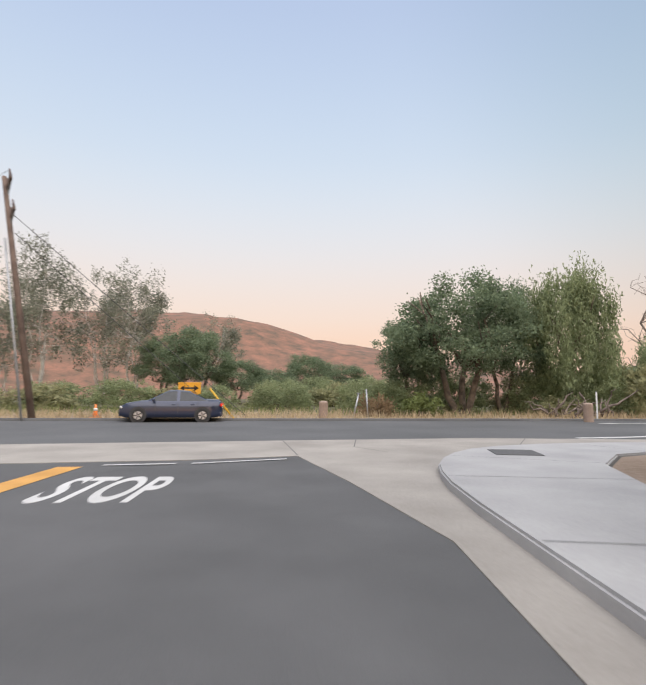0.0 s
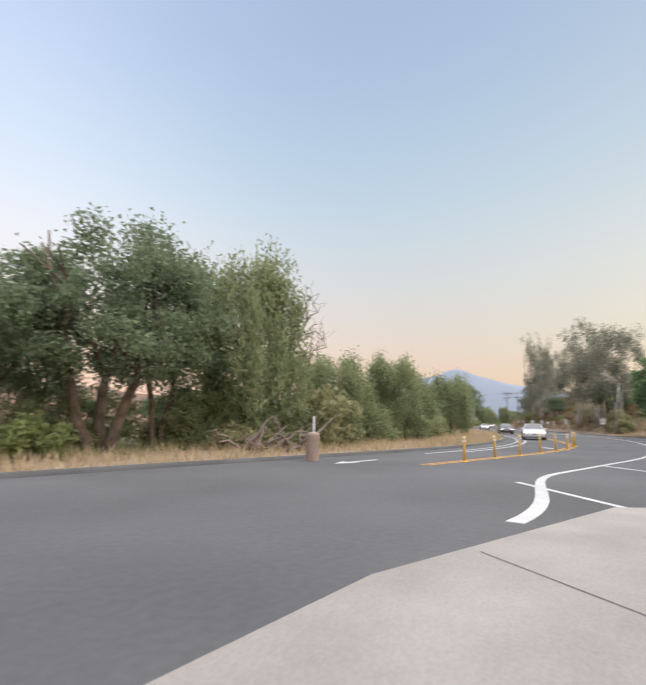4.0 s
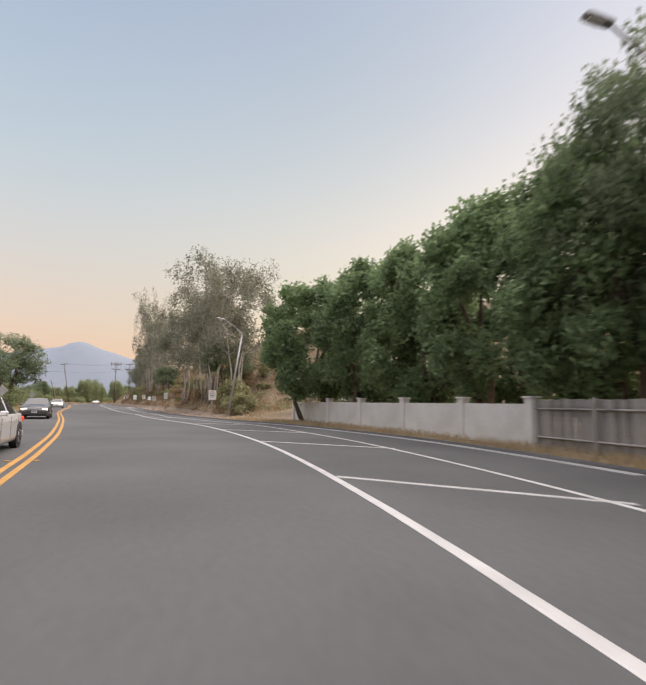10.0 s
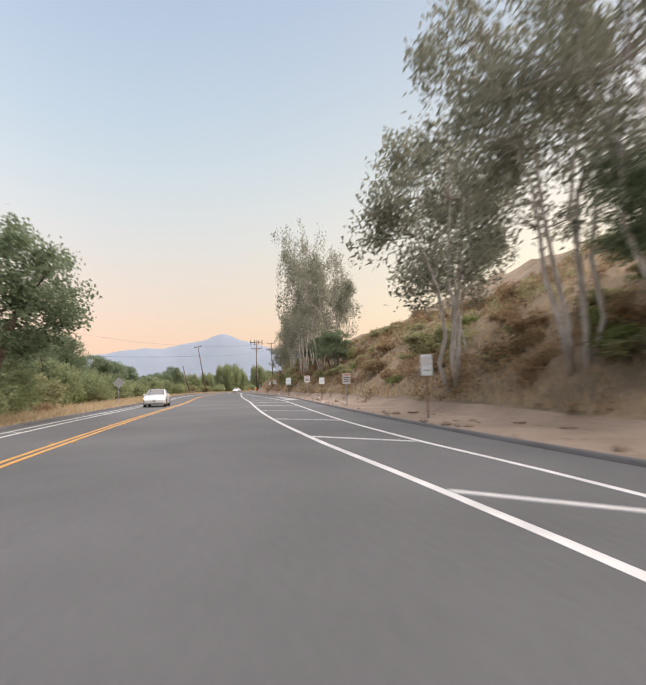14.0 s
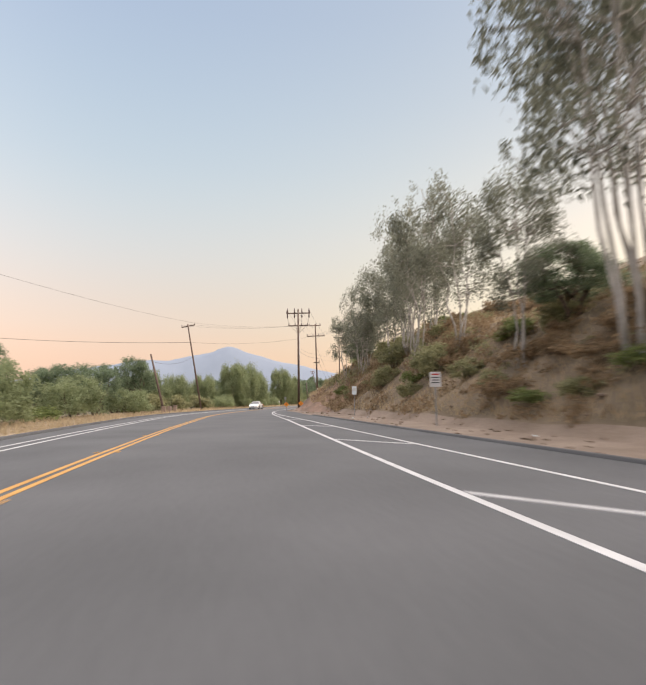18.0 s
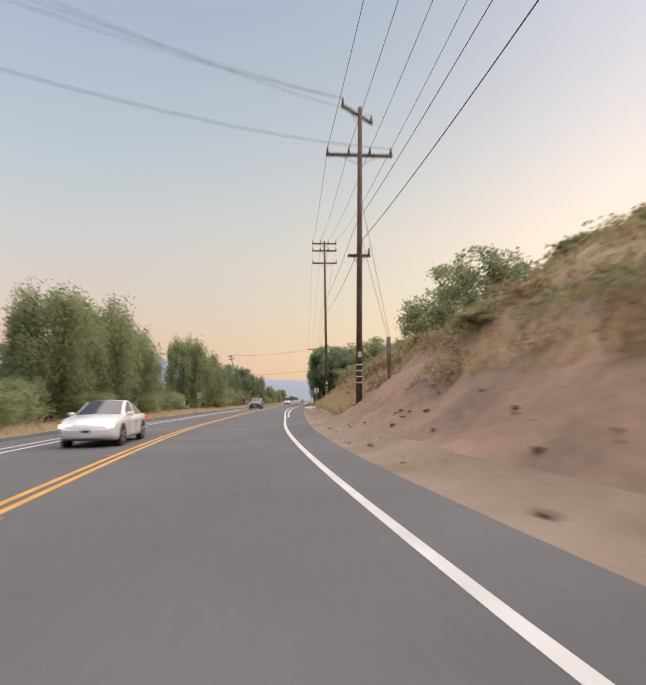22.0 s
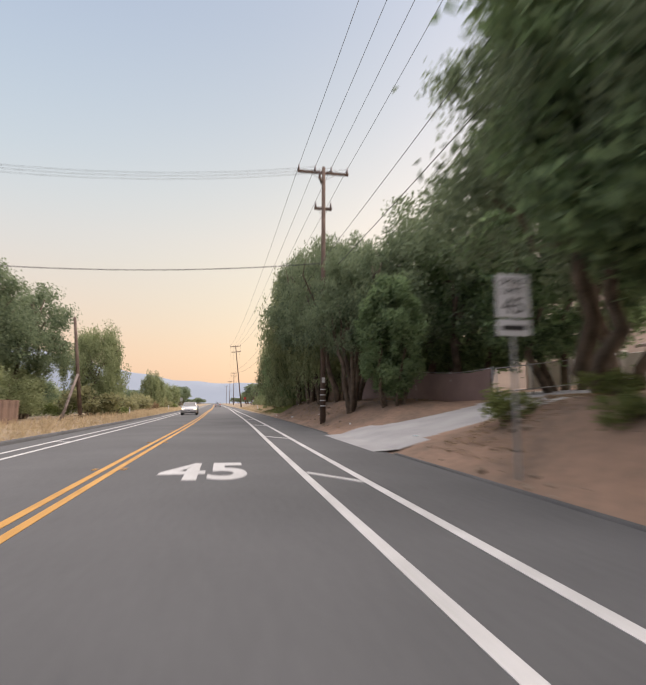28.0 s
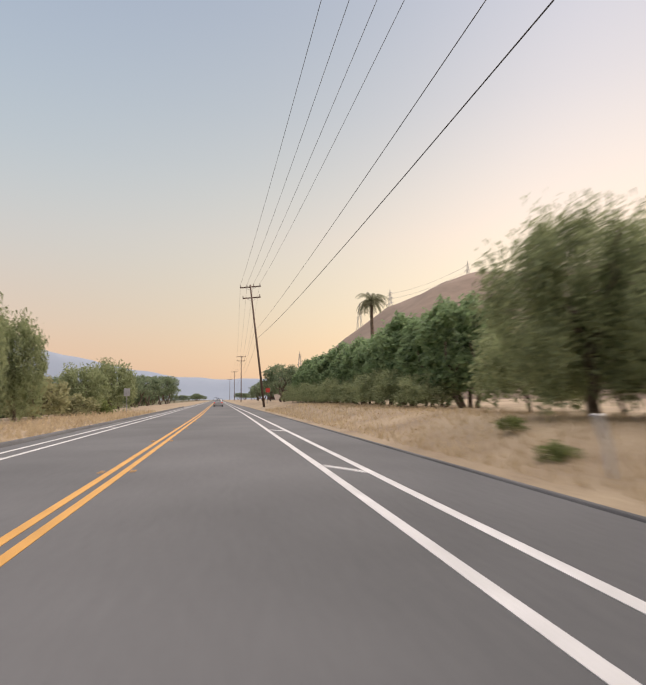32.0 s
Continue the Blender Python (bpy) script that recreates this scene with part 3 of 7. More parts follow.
def lettering(name, body, mat_, label, size, m, bold=0.0):
    """Flat letters with a little thickness, turned into a mesh."""
    cu = bpy.data.curves.new(name, 'FONT')
    cu.body, cu.size, cu.extrude, cu.align_x, cu.offset = body, size, 0.004, 'CENTER', bold
    tmp = bpy.data.objects.new("tmp", cu)
    scene.collection.objects.link(tmp)
    dg = bpy.context.evaluated_depsgraph_get()
    me = bpy.data.meshes.new_from_object(tmp.evaluated_get(dg))
    bpy.data.objects.remove(tmp)
    me.materials.clear()
    me.materials.append(mat_)
    ob = new(name, me)
    ob.matrix_basis = m
    if label:
        ob["label"] = label
    return ob


# STOP on the side street, 45 in the lane
o = lettering("stop_lettering", "STOP", PAINT_W, "", 1.0, Matrix.Translation((-2.95, 6.75, 0.002)) @ pose(0, 0, 0, 0, 0, 3) @ Matrix.Diagonal((0.66, 2.75, 1, 1)), 0.022)
tagged(o, "white word STOP painted on the side street", "road marking", kind="structure")
p = W(354.0, 0.35)
o = lettering("speed_lettering", "45", PAINT_W, "", 1.0, Matrix.Translation((p.x, p.y, 0.002)) @ pose(0, 0, 0, 0, 0, heading(354) - 90) @ Matrix.Diagonal((1.75, 3.6, 1, 1)), 0.025)
tagged(o, "white number 45 painted in the lane", "road marking", kind="structure")
# turn arrow and a box mark in the opposite lanes
for s, l, turn in ((5.5, 6.2, 180), (24, 3.4, 200)):
    h = Geo()
    p = W(s, l)
    for pts in (((-1.3, -0.08), (0.4, -0.08), (0.4, 0.08), (-1.3, 0.08)), ((0.4, -0.35), (1.3, 0), (0.4, 0.35))):
        h.face([(x, y, 0.006) for x, y in pts])
        for i in range(len(pts)):
            a, b = pts[i], pts[(i + 1) % len(pts)]
            h.face([(*b, 0.006), (*a, 0.006), (*a, -0.01), (*b, -0.01)])
    o = part("lane_arrow", h, PAINT_W)
    o.matrix_basis = pose(p.x, p.y, 0, 0, 0, heading(s) + turn)
    tagged(o, "white turn arrow painted on the road", "road marking", kind="structure")
# skid marks
for pts, w in (((27.0, 0.15), (28.6, 0.05), (30.2, -0.2)), 0.26), (((150, -1.6), (153, -1.2), (154.2, -0.3)), 0.28), (((141, -0.4), (144, 0.3), (146, 0.35)), 0.22):
    h = Geo()
    for k in range(2):
        (s0, l0), (s1, l1) = pts[k], pts[k + 1]
        slab(h, s0, s1, lambda s: l0 + (l1 - l0) * (s - s0) / (s1 - s0) + w / 2, lambda s: l0 + (l1 - l0) * (s - s0) / (s1 - s0) - w / 2, -0.01, 0.003, 1)
    tagged(part("skid_mark", h, SKID), "dark tyre skid mark on the asphalt", "skid mark", kind="structure")


# ---- the junction: side street, cross gutter, pavement corner ----
def plate(name, pts, z0, z1, mat_, label, category, kind="structure", bevel=0.0):
    bm = bmesh.new()
    vs = [bm.verts.new((x, y, z1)) for x, y in pts]
    f = bm.faces.new(vs)
    bm.normal_update()
    if f.normal.z < 0:
        f.normal_flip()
    ext = bmesh.ops.extrude_face_region(bm, geom=[f])
    for v in ext["geom"]:
        if isinstance(v, bmesh.types.BMVert):
            v.co.z = z0
    bmesh.ops.recalc_face_normals(bm, faces=bm.faces[:])
    if bevel:
        bmesh.ops.bevel(bm, geom=[e for e in bm.edges if all(abs(v.co.z - z1) < 1e-4 for v in e.verts)], offset=bevel, segments=2, affect='EDGES')
    return tagged(part(name, Geo().add(bm), mat_), label, category, kind=kind)


plate("side_street", [(-9, -60), (1.3, -60), (1.3, 5.0), (0.55, 8.2), (-0.4, 11.6), (-2.6, 10.8), (-9, 9.6), (-16, 9.0), (-16, 4), (-9, 1)], -0.2, 0.002, ASPHALT_OLD,
      "older dark asphalt of the side street", "road")
plate("cross_gutter", [(-30, 9.2), (-16, 9.004), (-9, 9.604), (-2.6, 10.804), (-0.4, 11.604), (0.554, 8.2), (1.304, 5.0), (1.304, -60), (1.9, -60), (1.9, 6), (2.2, 9.0),
                       (3.3, 11.4), (6.0, 12.9), (10.5, 13.2), (14, 13.3), (11, 16.2), (5, 16.45), (-0.8, 15.3), (-10, 13.4), (-30, 11.2)], -0.2, 0.012, CONCRETE,
      "pale concrete cross gutter between the streets", "gutter")
for pts in (((-0.95, 15.2), (-0.6, 13.0), (-0.4, 11.7)), ((1.2, 15.6), (1.0, 13.6), (1.7, 12.4)), ((6.5, 16.2), (5.6, 14.3), (6.2, 13.2))):
    h = Geo()
    for (a, b), (c, d) in zip(pts, pts[1:]):
        h.face([(a - 0.012, b, 0.0145), (c - 0.012, d, 0.0145), (c + 0.012, d, 0.0145), (a + 0.012, b, 0.0145)])
    tagged(part("joint", h, SKID), "dark crack across the concrete gutter", "crack", kind="structure")
h = Geo()
h.face([(-4.75, 9.75, 0.008), (-4.3, 9.8, 0.008), (-4.4, -40, 0.008), (-4.85, -40, 0.008)])
tagged(part("street_yellow_line", h, PAINT_Y), "yellow centre line of the side street", "road marking", kind="structure")
for x0, y0, x1, y1 in ((-4.0, 9.9, -2.7, 10.15), (-2.4, 10.2, -0.6, 10.95)):
    h = Geo()
    h.face([(x0, y0, 0.018), (x1, y1, 0.018), (x1, y1 + 0.13, 0.018), (x0, y0 + 0.13, 0.018)])
    tagged(part("stop_line", h, PAINT_W), "worn white limit line", "road marking", kind="structure")
corner = [(1.95, -60), (1.87, 6), (1.92, 7.5), (2.03, 8.5), (2.2, 9.4), (2.5, 10.3), (2.95, 11.2), (3.55, 12.0), (4.4, 12.65), (5.6, 13.2), (7.4, 13.65), (10.5, 13.9), (16, 13.9), (16, 12.25), (8.5, 11.95), (6.35, 10.95), (5.25, 9.4), (4.55, 7), (4.15, 4), (3.95, -60)]
plate("sidewalk", corner, -0.2, 0.15, SIDEWALK, "pale concrete pavement on the street corner with a rounded kerb", "pavement", bevel=0.03)
plate("soil_bed", [(4.0, -60), (4.2, 4), (4.6, 7), (5.3, 9.35), (6.4, 10.9), (8.5, 11.9), (16, 12.2), (40, 9), (40, -60)], -0.2, 0.10, DIRT, "bare brown planting soil behind the pavement", "soil")
for k, (a, b) in enumerate((((2.02, 8.0), (4.75, 7.7)), ((2.75, 10.6), (5.3, 9.5)), ((1.93, 4.5), (4.15, 4.2)), ((6.6, 13.4), (7.3, 11.45)))):
    h = Geo()
    d = (Vector((*b, 0)) - Vector((*a, 0))).normalized()
    q = Vector((-d.y, d.x, 0)) * 0.008
    A_, B_ = Vector((*a, 0.1535)), Vector((*b, 0.1535))
    h.face([A_ - q, B_ - q, B_ + q, A_ + q])
    tagged(part("pavement_joint", h, SKID), "tooled joint in the concrete pavement", "joint", kind="structure")
h = Geo()
h.block((4.25, 11.15, 0.155), (0.95, 1.0, 0.02), Matrix.Rotation(radians(-8), 4, "Z"), 0.004)
tagged(part("tactile_cover", h, ASPHALT_OLD), "dark rectangular utility cover in the pavement", "utility cover")
# asphalt berm (dike) along the right edge and kerb along the left
for name, table, s0, s1, w, zt, lab in (("asphalt_berm", EDGE, 7, 203, -0.30, 0.085, "dark rounded asphalt berm along the road edge"),
                                        ("asphalt_berm", EDGE, 345, 358, -0.16, 0.035, "low asphalt berm along the road edge"), ("asphalt_berm", EDGE, 367.5, 520, -0.16, 0.035, "low asphalt berm along the road edge"),
                                        ("far_kerb", LEDGE, -60, 520, 0.28, 0.13, "dark asphalt kerb on the far side of the road")):
    h = Geo()
    n = int((s1 - s0) / 2)
    for k in range(n + 1):
        s = s0 + (s1 - s0) * k / n
        for dl, z in ((0, -0.03), (0.1 * w, zt * 0.8), (0.35 * w, zt), (0.7 * w, zt * 0.95), (w, 0.02)):
            h.v.append(tuple(W(s, off(table, s) + dl, z)))
    for k in range(n):
        for j in range(4):
            a = k * 5 + j
            h.f.append((a, a + 5, a + 6, a + 1) if w > 0 else (a + 1, a + 6, a + 5, a))
            h.mi.append(0)
    tagged(part(name, h, ASPHALT_OLD, smooth=True), lab, "kerb", kind="structure")
# concrete apron of the storm inlet, pale gutter patches and driveways
for s0, s1, w0, w1, zt, lab in ((36, 62, 0.05, 0.4, 0.012, "pale concrete gutter pan along the road edge"), (131, 139, 0.2, 1.4, 0.012, "concrete inlet apron beside the road"),
                                (143, 152, 0.1, 0.9, 0.012, "pale patch of concrete gutter")):
    h = Geo()
    slab(h, s0, s1, lambda s: off(EDGE, s) + w1, lambda s: off(EDGE, s) + w0, -0.1, zt, 1.0)
    tagged(part("concrete_apron", h, SIDEWALK), lab, "concrete", kind="structure")
h = Geo()
for i in range(17):
    d = -0.35 + 0.75 * i
    for s in np.linspace(358.7 + 0.28 * max(0.0, d - 1.2), 366.3 + 0.32 * max(0.0, d), 8):
        l = off(EDGE, s) - d
        h.v.append(tuple(W(s, l, max(0.006, height(s, l) + 0.045))))
for i in range(16):
    for k in range(7):
        a = 8 * i + k
        h.f.append((a + 8, a + 9, a + 1, a))
        h.mi.append(0)
tagged(part("driveway", h, SIDEWALK), "pale concrete driveway that climbs from the road", "driveway", kind="structure")
h = Geo()
slab(h, 313, 347, lambda s: off(EDGE, s) + 0.5 - 0.7 * abs(s - 330) / 17, lambda s: -13.5 + 7.5 * (abs(s - 330) / 17)**3, -0.05, 0.008, 1.5)
tagged(part("gravel_drive", h, CONCRETE), "pale sandy gravel turnout beside the road", "driveway", kind="structure")


# ---- hills and mountains ----
def ridge(name, centre, far, profile, mat_, label, depth, seed, rough, base=-4.0):
    """A range seen from afar: profile gives azimuth and crest elevation in degrees from centre."""
    g = Geo()
    az = [p[0] for p in profile]
    a0, a1 = min(az), max(az)
    n, m = int((a1 - a0) / 0.5), 16
    ps = sorted(profile)
    for i in range(n + 1):
        a = a0 + (a1 - a0) * i / n
        e = np.interp(a, [p[0] for p in ps], [p[1] for p in ps])
        for j in range(m + 1):
            u = j / m
            r = far + depth * (u - 0.7)
            crest = far * math.tan(radians(e))
            shape = math.sin(min(u / 0.7, 1) * math.pi / 2)**1.2 if u <= 0.7 else math.cos((u - 0.7) / 0.3 * math.pi / 2)
            x, y = centre[0] + r * math.cos(radians(a)), centre[1] + r * math.sin(radians(a))
            q = Vector((x, y, 0)) * (4.0 / depth)
            z = base + (crest - base) * shape * (1 + rough * noise.fractal(q + Vector((seed, 0, 0)), 1.0, 2.0, 5))
            g.v.append((x, y, z if 0 < j < m else base - 3))
    for i in range(n):
        for j in range(m):
            k = i * (m + 1) + j
            g.f.append((k, k + 1, k + m + 2, k + m + 1))
            g.mi.append(0)
    return tagged(part(name, g, mat_, smooth=True), label, "hill", kind="structure")


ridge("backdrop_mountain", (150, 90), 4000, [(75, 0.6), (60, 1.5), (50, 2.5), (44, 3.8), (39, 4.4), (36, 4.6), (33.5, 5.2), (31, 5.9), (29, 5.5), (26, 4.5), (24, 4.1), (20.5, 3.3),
      (15, 2.3), (10, 2.0), (6, 2.1), (0, 1.9), (-5, 1.6), (-14, 1.0), (-30, 0.5)], HILL_FAR, "mountain on the horizon with blue haze painted in its colour", 700, 2.0, 0.05)
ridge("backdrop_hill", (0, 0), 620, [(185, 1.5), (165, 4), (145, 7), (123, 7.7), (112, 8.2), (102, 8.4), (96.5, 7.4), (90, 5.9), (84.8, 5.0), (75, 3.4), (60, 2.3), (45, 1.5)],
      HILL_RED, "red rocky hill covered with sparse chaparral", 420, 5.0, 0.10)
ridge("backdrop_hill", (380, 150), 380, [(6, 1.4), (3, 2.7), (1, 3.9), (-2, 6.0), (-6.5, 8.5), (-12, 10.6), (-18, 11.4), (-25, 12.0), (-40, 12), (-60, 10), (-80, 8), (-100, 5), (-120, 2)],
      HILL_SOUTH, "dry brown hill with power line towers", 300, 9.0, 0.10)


# ---- trees ----
def leaf_mesh(name, blobs, count, size, mat_, rng, droop=0.0, strands=False, long=1.6):
    """Many small leaf faces, gathered in clumps: blobs are (centre, radii)."""
    vol = np.array([b[1][0] * b[1][1] * b[1][2] for b in blobs])**0.66
    pick = rng.choice(len(blobs), count, p=vol / vol.sum())
    c = np.array([b[0] for b in blobs])[pick]
    r = np.array([b[1] for b in blobs])[pick]
    d = rng.normal(size=(count, 3))
    d /= np.linalg.norm(d, axis=1)[:, None]
    pos = c + d * r * (rng.random((count, 1))**0.5) * (1 + np.abs(rng.normal(0, 0.38, (count, 1))))
    if strands:
        pos[:, 2] -= (rng.random(count)**1.5) * r[:, 2] * 1.3
    a = rng.normal(size=(count, 3))
    a[:, 2] -= droop * 2.0
    a /= np.linalg.norm(a, axis=1)[:, None]
    b = np.cross(a, rng.normal(size=(count, 3)))
    b /= np.linalg.norm(b, axis=1)[:, None]
    k = size * rng.uniform(0.6, 1.35, (count, 1))
    a, b = a * k * long * 0.5, b * k * 0.5
    v = np.stack([pos - a + b, pos + a, pos - a - b], 1).reshape(-1, 3)
    me = bpy.data.meshes.new(name)
    me.vertices.add(len(v))
    me.vertices.foreach_set("co", v.ravel())
    me.loops.add(len(v))
    me.loops.foreach_set("vertex_index", np.arange(len(v)))
    me.polygons.add(count)
    me.polygons.foreach_set("loop_start", np.arange(count) * 3)
    me.materials.append(mat_)
    me.update(calc_edges=True)
    return me


def limb(g, a, b, r0, r1, rng, bend=0.15, n=4):
    a, b = np.array(a, float), np.array(b, float)
    pts = [a + (b - a) * k / n + (rng.normal(size=3) * bend * np.linalg.norm(b - a) / n if 0 < k < n else 0) for k in range(n + 1)]
    g.tube(pts, [r0 + (r1 - r0) * k / n for k in range(n + 1)], 7)
    return pts


def make_tree(name, kind, h, r, seed, count, leaf, label, category="tree"):
    """A tree at the origin: trunk with limbs, and a crown of leaf clumps with gaps."""
    rng = np.random.default_rng(seed)
    ob = thing(name, 0, 0, 0, 0, label, category)
    g, blobs = Geo(), []
    bark = BARK
    if kind == "oak":
        stems = 2 + seed % 2
        for k in range(stems):
            w = 2 * math.pi * k / stems + rng.random()
            top = (math.cos(w) * r * 0.25, math.sin(w) * r * 0.25, h * 0.34)
            limb(g, (0.15 * math.cos(w), 0.15 * math.sin(w), -0.4), top, 0.26, 0.17, rng)
            for q in range(4):
                u = w + rng.normal() * 0.9
                e = (math.cos(u) * r * rng.uniform(0.4, 0.75), math.sin(u) * r * rng.uniform(0.4, 0.75), h * rng.uniform(0.5, 0.85))
                limb(g, top, e, 0.12, 0.03, rng, 0.3)
        for k in range(120):
            u, v = rng.uniform(0, 2 * math.pi), rng.uniform(-0.75, 1)
            q = math.sqrt(max(0, 1 - v * v * 0.8)) * rng.uniform(0.45, 1.0)
            s = rng.uniform(0.08, 0.19) * r
            blobs.append(((math.cos(u) * q * r * 0.86, math.sin(u) * q * r * 0.86, h * (0.60 + 0.33 * v) + rng.normal() * 0.03 * h), (s, s, s * 0.75)))
    elif kind == "euc":
        bark = BARK_PALE
        for k in range(3 + seed % 3):
            w = rng.uniform(0, 2 * math.pi)
            lean = rng.uniform(0.05, 0.34) * r
            top = (math.cos(w) * lean * 2.0, math.sin(w) * lean * 2.0, h * rng.uniform(0.72, 0.97))
            pts = limb(g, (0.3 * math.cos(w), 0.3 * math.sin(w), -0.4), top, 0.105, 0.025, rng, 0.10, 7)
            for q in range(17):
                p = pts[rng.integers(3, 8)]
                u = w + rng.normal() * 1.4
                e = p + np.array([math.cos(u) * r * rng.uniform(0.15, 0.72), math.sin(u) * r * rng.uniform(0.15, 0.72), h * rng.uniform(-0.02, 0.12)])
                limb(g, p, e, 0.05, 0.015, rng, 0.3)
                s = rng.uniform(0.09, 0.20) * r
                blobs.append((tuple(e), (s, s, s * 2.0)))
                if rng.random() < 0.6:
                    s *= 0.75
                    blobs.append((tuple(e + rng.normal(size=3) * r * 0.14), (s, s, s * 1.5)))
            blobs.append((top, (r * 0.16, r * 0.16, r * 0.3)))
    elif kind == "pepper":
        top = (rng.normal() * 0.3, rng.normal() * 0.3, h * 0.36)
        limb(g, (0, 0, -0.4), top, 0.28, 0.2, rng)
        for q in range(9):
            u = 2 * math.pi * q / 9 + rng.normal() * 0.3
            e = (math.cos(u) * r * rng.uniform(0.3, 0.7), math.sin(u) * r * rng.uniform(0.3, 0.7), h * rng.uniform(0.6, 0.92))
            limb(g, top, e, 0.11, 0.03, rng, 0.3)
        for k in range(150):
            u, v = rng.uniform(0, 2 * math.pi), rng.uniform(-0.7, 1)
            q = math.sqrt(max(0, 1 - v * v * 0.85)) * rng.uniform(0.35, 1.0)
            s = rng.uniform(0.07, 0.15) * r
            blobs.append(((math.cos(u) * q * r * 0.9, math.sin(u) * q * r * 0.9, h * (0.55 + 0.40 * v)), (s, s, s * 2.2)))
    elif kind == "ficus":
        for k in range(4):
            w = rng.uniform(0, 6.3)
            limb(g, (math.cos(w) * 0.5, math.sin(w) * 0.5, -0.4), (math.cos(w) * r * 0.5, math.sin(w) * r * 0.5, h * 0.6), 0.17, 0.06, rng)
        for k in range(150):
            u, v = rng.uniform(0, 2 * math.pi), rng.uniform(-1, 1)
            q = (1 - abs(v)**3 * 0.7) * rng.uniform(0.6, 1.0)
            s = rng.uniform(0.08, 0.17) * r
            blobs.append(((math.cos(u) * q * r * 0.85, math.sin(u) * q * r * 0.85, h * (0.56 + 0.41 * v)), (s, s, s * 1.25)))
    else:
        for k in range(4):
            w = rng.uniform(0, 6.3)
            limb(g, (0, 0, -0.2), (math.cos(w) * r * 0.4, math.sin(w) * r * 0.4, h * 0.6), 0.05, 0.015, rng)
        for k in range(22 if h < 3 else 90):
            u, q = rng.uniform(0, 2 * math.pi), math.sqrt(rng.random())
            s = rng.uniform(0.16, 0.3) * min(r, h) * (1 if h < 3 else 0.6)
            blobs.append(((math.cos(u) * q * r * 0.8, math.sin(u) * q * r * 0.8, h * rng.uniform(0.2, 0.9) * (1 - 0.3 * q)), (s, s, s * 0.8)))
    part("trunk", g, bark, ob, smooth=True)
    small = {"oak": 0.128, "euc": 0.127, "pepper": 0.105, "ficus": 0.14}.get(kind, 0.11)
    part("crown", leaf_mesh("crown", blobs, count, small * 1.9 if count < 9000 and h > 3 else small, leaf, rng,
                            {"oak": 0.0, "euc": 0.7, "pepper": 0.9, "ficus": 0.3}.get(kind, 0.0), kind == "pepper",
                            {"oak": 1.3, "euc": 2.4, "pepper": 2.6}.get(kind, 1.6)), None, ob)
    return ob


PROTO = {}


def plant(kind, s, l, h, r, turn=None, far=False, xy=None):
    """A tree or bush of one kind, h high and r wide, on the ground at station s."""
    x, y, z = (*xy, 0.0) if xy else spot(s, l)
    if xy and l is not None:
        z = l
    seed = int(abs(x * 7.3 + y * 3.1)) % 3
    far = far or (l is not None and not xy and (l > 21.5 or s > 445) and h > 4)
    key = (kind, seed if not far else 0, far)
    base = {"oak": (10, 5), "euc": (20, 4.6), "pepper": (10, 4.6), "ficus": (10, 3.6), "bush": (2, 1.6), "shrub": (4.5, 3.4), "brush": (1.2, 1.3), "weed": (1.2, 1.2), "hedge": (2, 1.6)}[kind]
    label = {"oak": "dark green oak with a dense uneven crown", "euc": "tall airy eucalyptus with pale slender trunks", "pepper": "weeping pepper tree with hanging light green foliage",
             "ficus": "dense dark green screen tree in a row", "bush": "rounded olive green bush", "shrub": "large spreading green shrub with dense foliage", "brush": "dry brown brush on the slope", "weed": "low green weeds by the road", "hedge": "bright green clipped hedge behind the fence"}[kind]
    m = pose(x, y, z, 0, 0, turn if turn is not None else (x * 37 + y * 61) % 360) @ Matrix.Diagonal((r / base[1], r / base[1], h / base[0], 1))
    if key not in PROTO:
        count = {"oak": 26000, "euc": 9000, "pepper": 30000, "ficus": 34000, "bush": 2600, "brush": 1000, "weed": 1000, "shrub": 9000, "hedge": 5200}[kind] // (4 if far else 1)
        leaf = {"oak": LEAF_OAK, "euc": LEAF_EUC, "pepper": LEAF_PEP, "ficus": LEAF_FIC, "bush": LEAF_BUSH, "shrub": LEAF_PEP, "brush": LEAF_DRY, "weed": GREEN, "hedge": LEAF_HEDGE}[kind]
        ob = make_tree({"euc": "eucalyptus_tree", "oak": "oak_tree", "pepper": "pepper_tree", "ficus": "screen_tree", "bush": "bush", "shrub": "large_shrub", "brush": "dry_brush", "weed": "weed_clump", "hedge": "clipped_hedge"}[kind], kind,
                       base[0], base[1], 11 * seed + 3 + len(kind), count, leaf, label, "tree" if base[0] > 3 else "bush")
        PROTO[key] = ob
        ob.matrix_basis = m
        return ob
    o = PROTO[key]
    keep = o.matrix_basis.copy()
    o.matrix_basis = Matrix()
    c = copy_thing(o, m)
    o.matrix_basis = keep
    return c


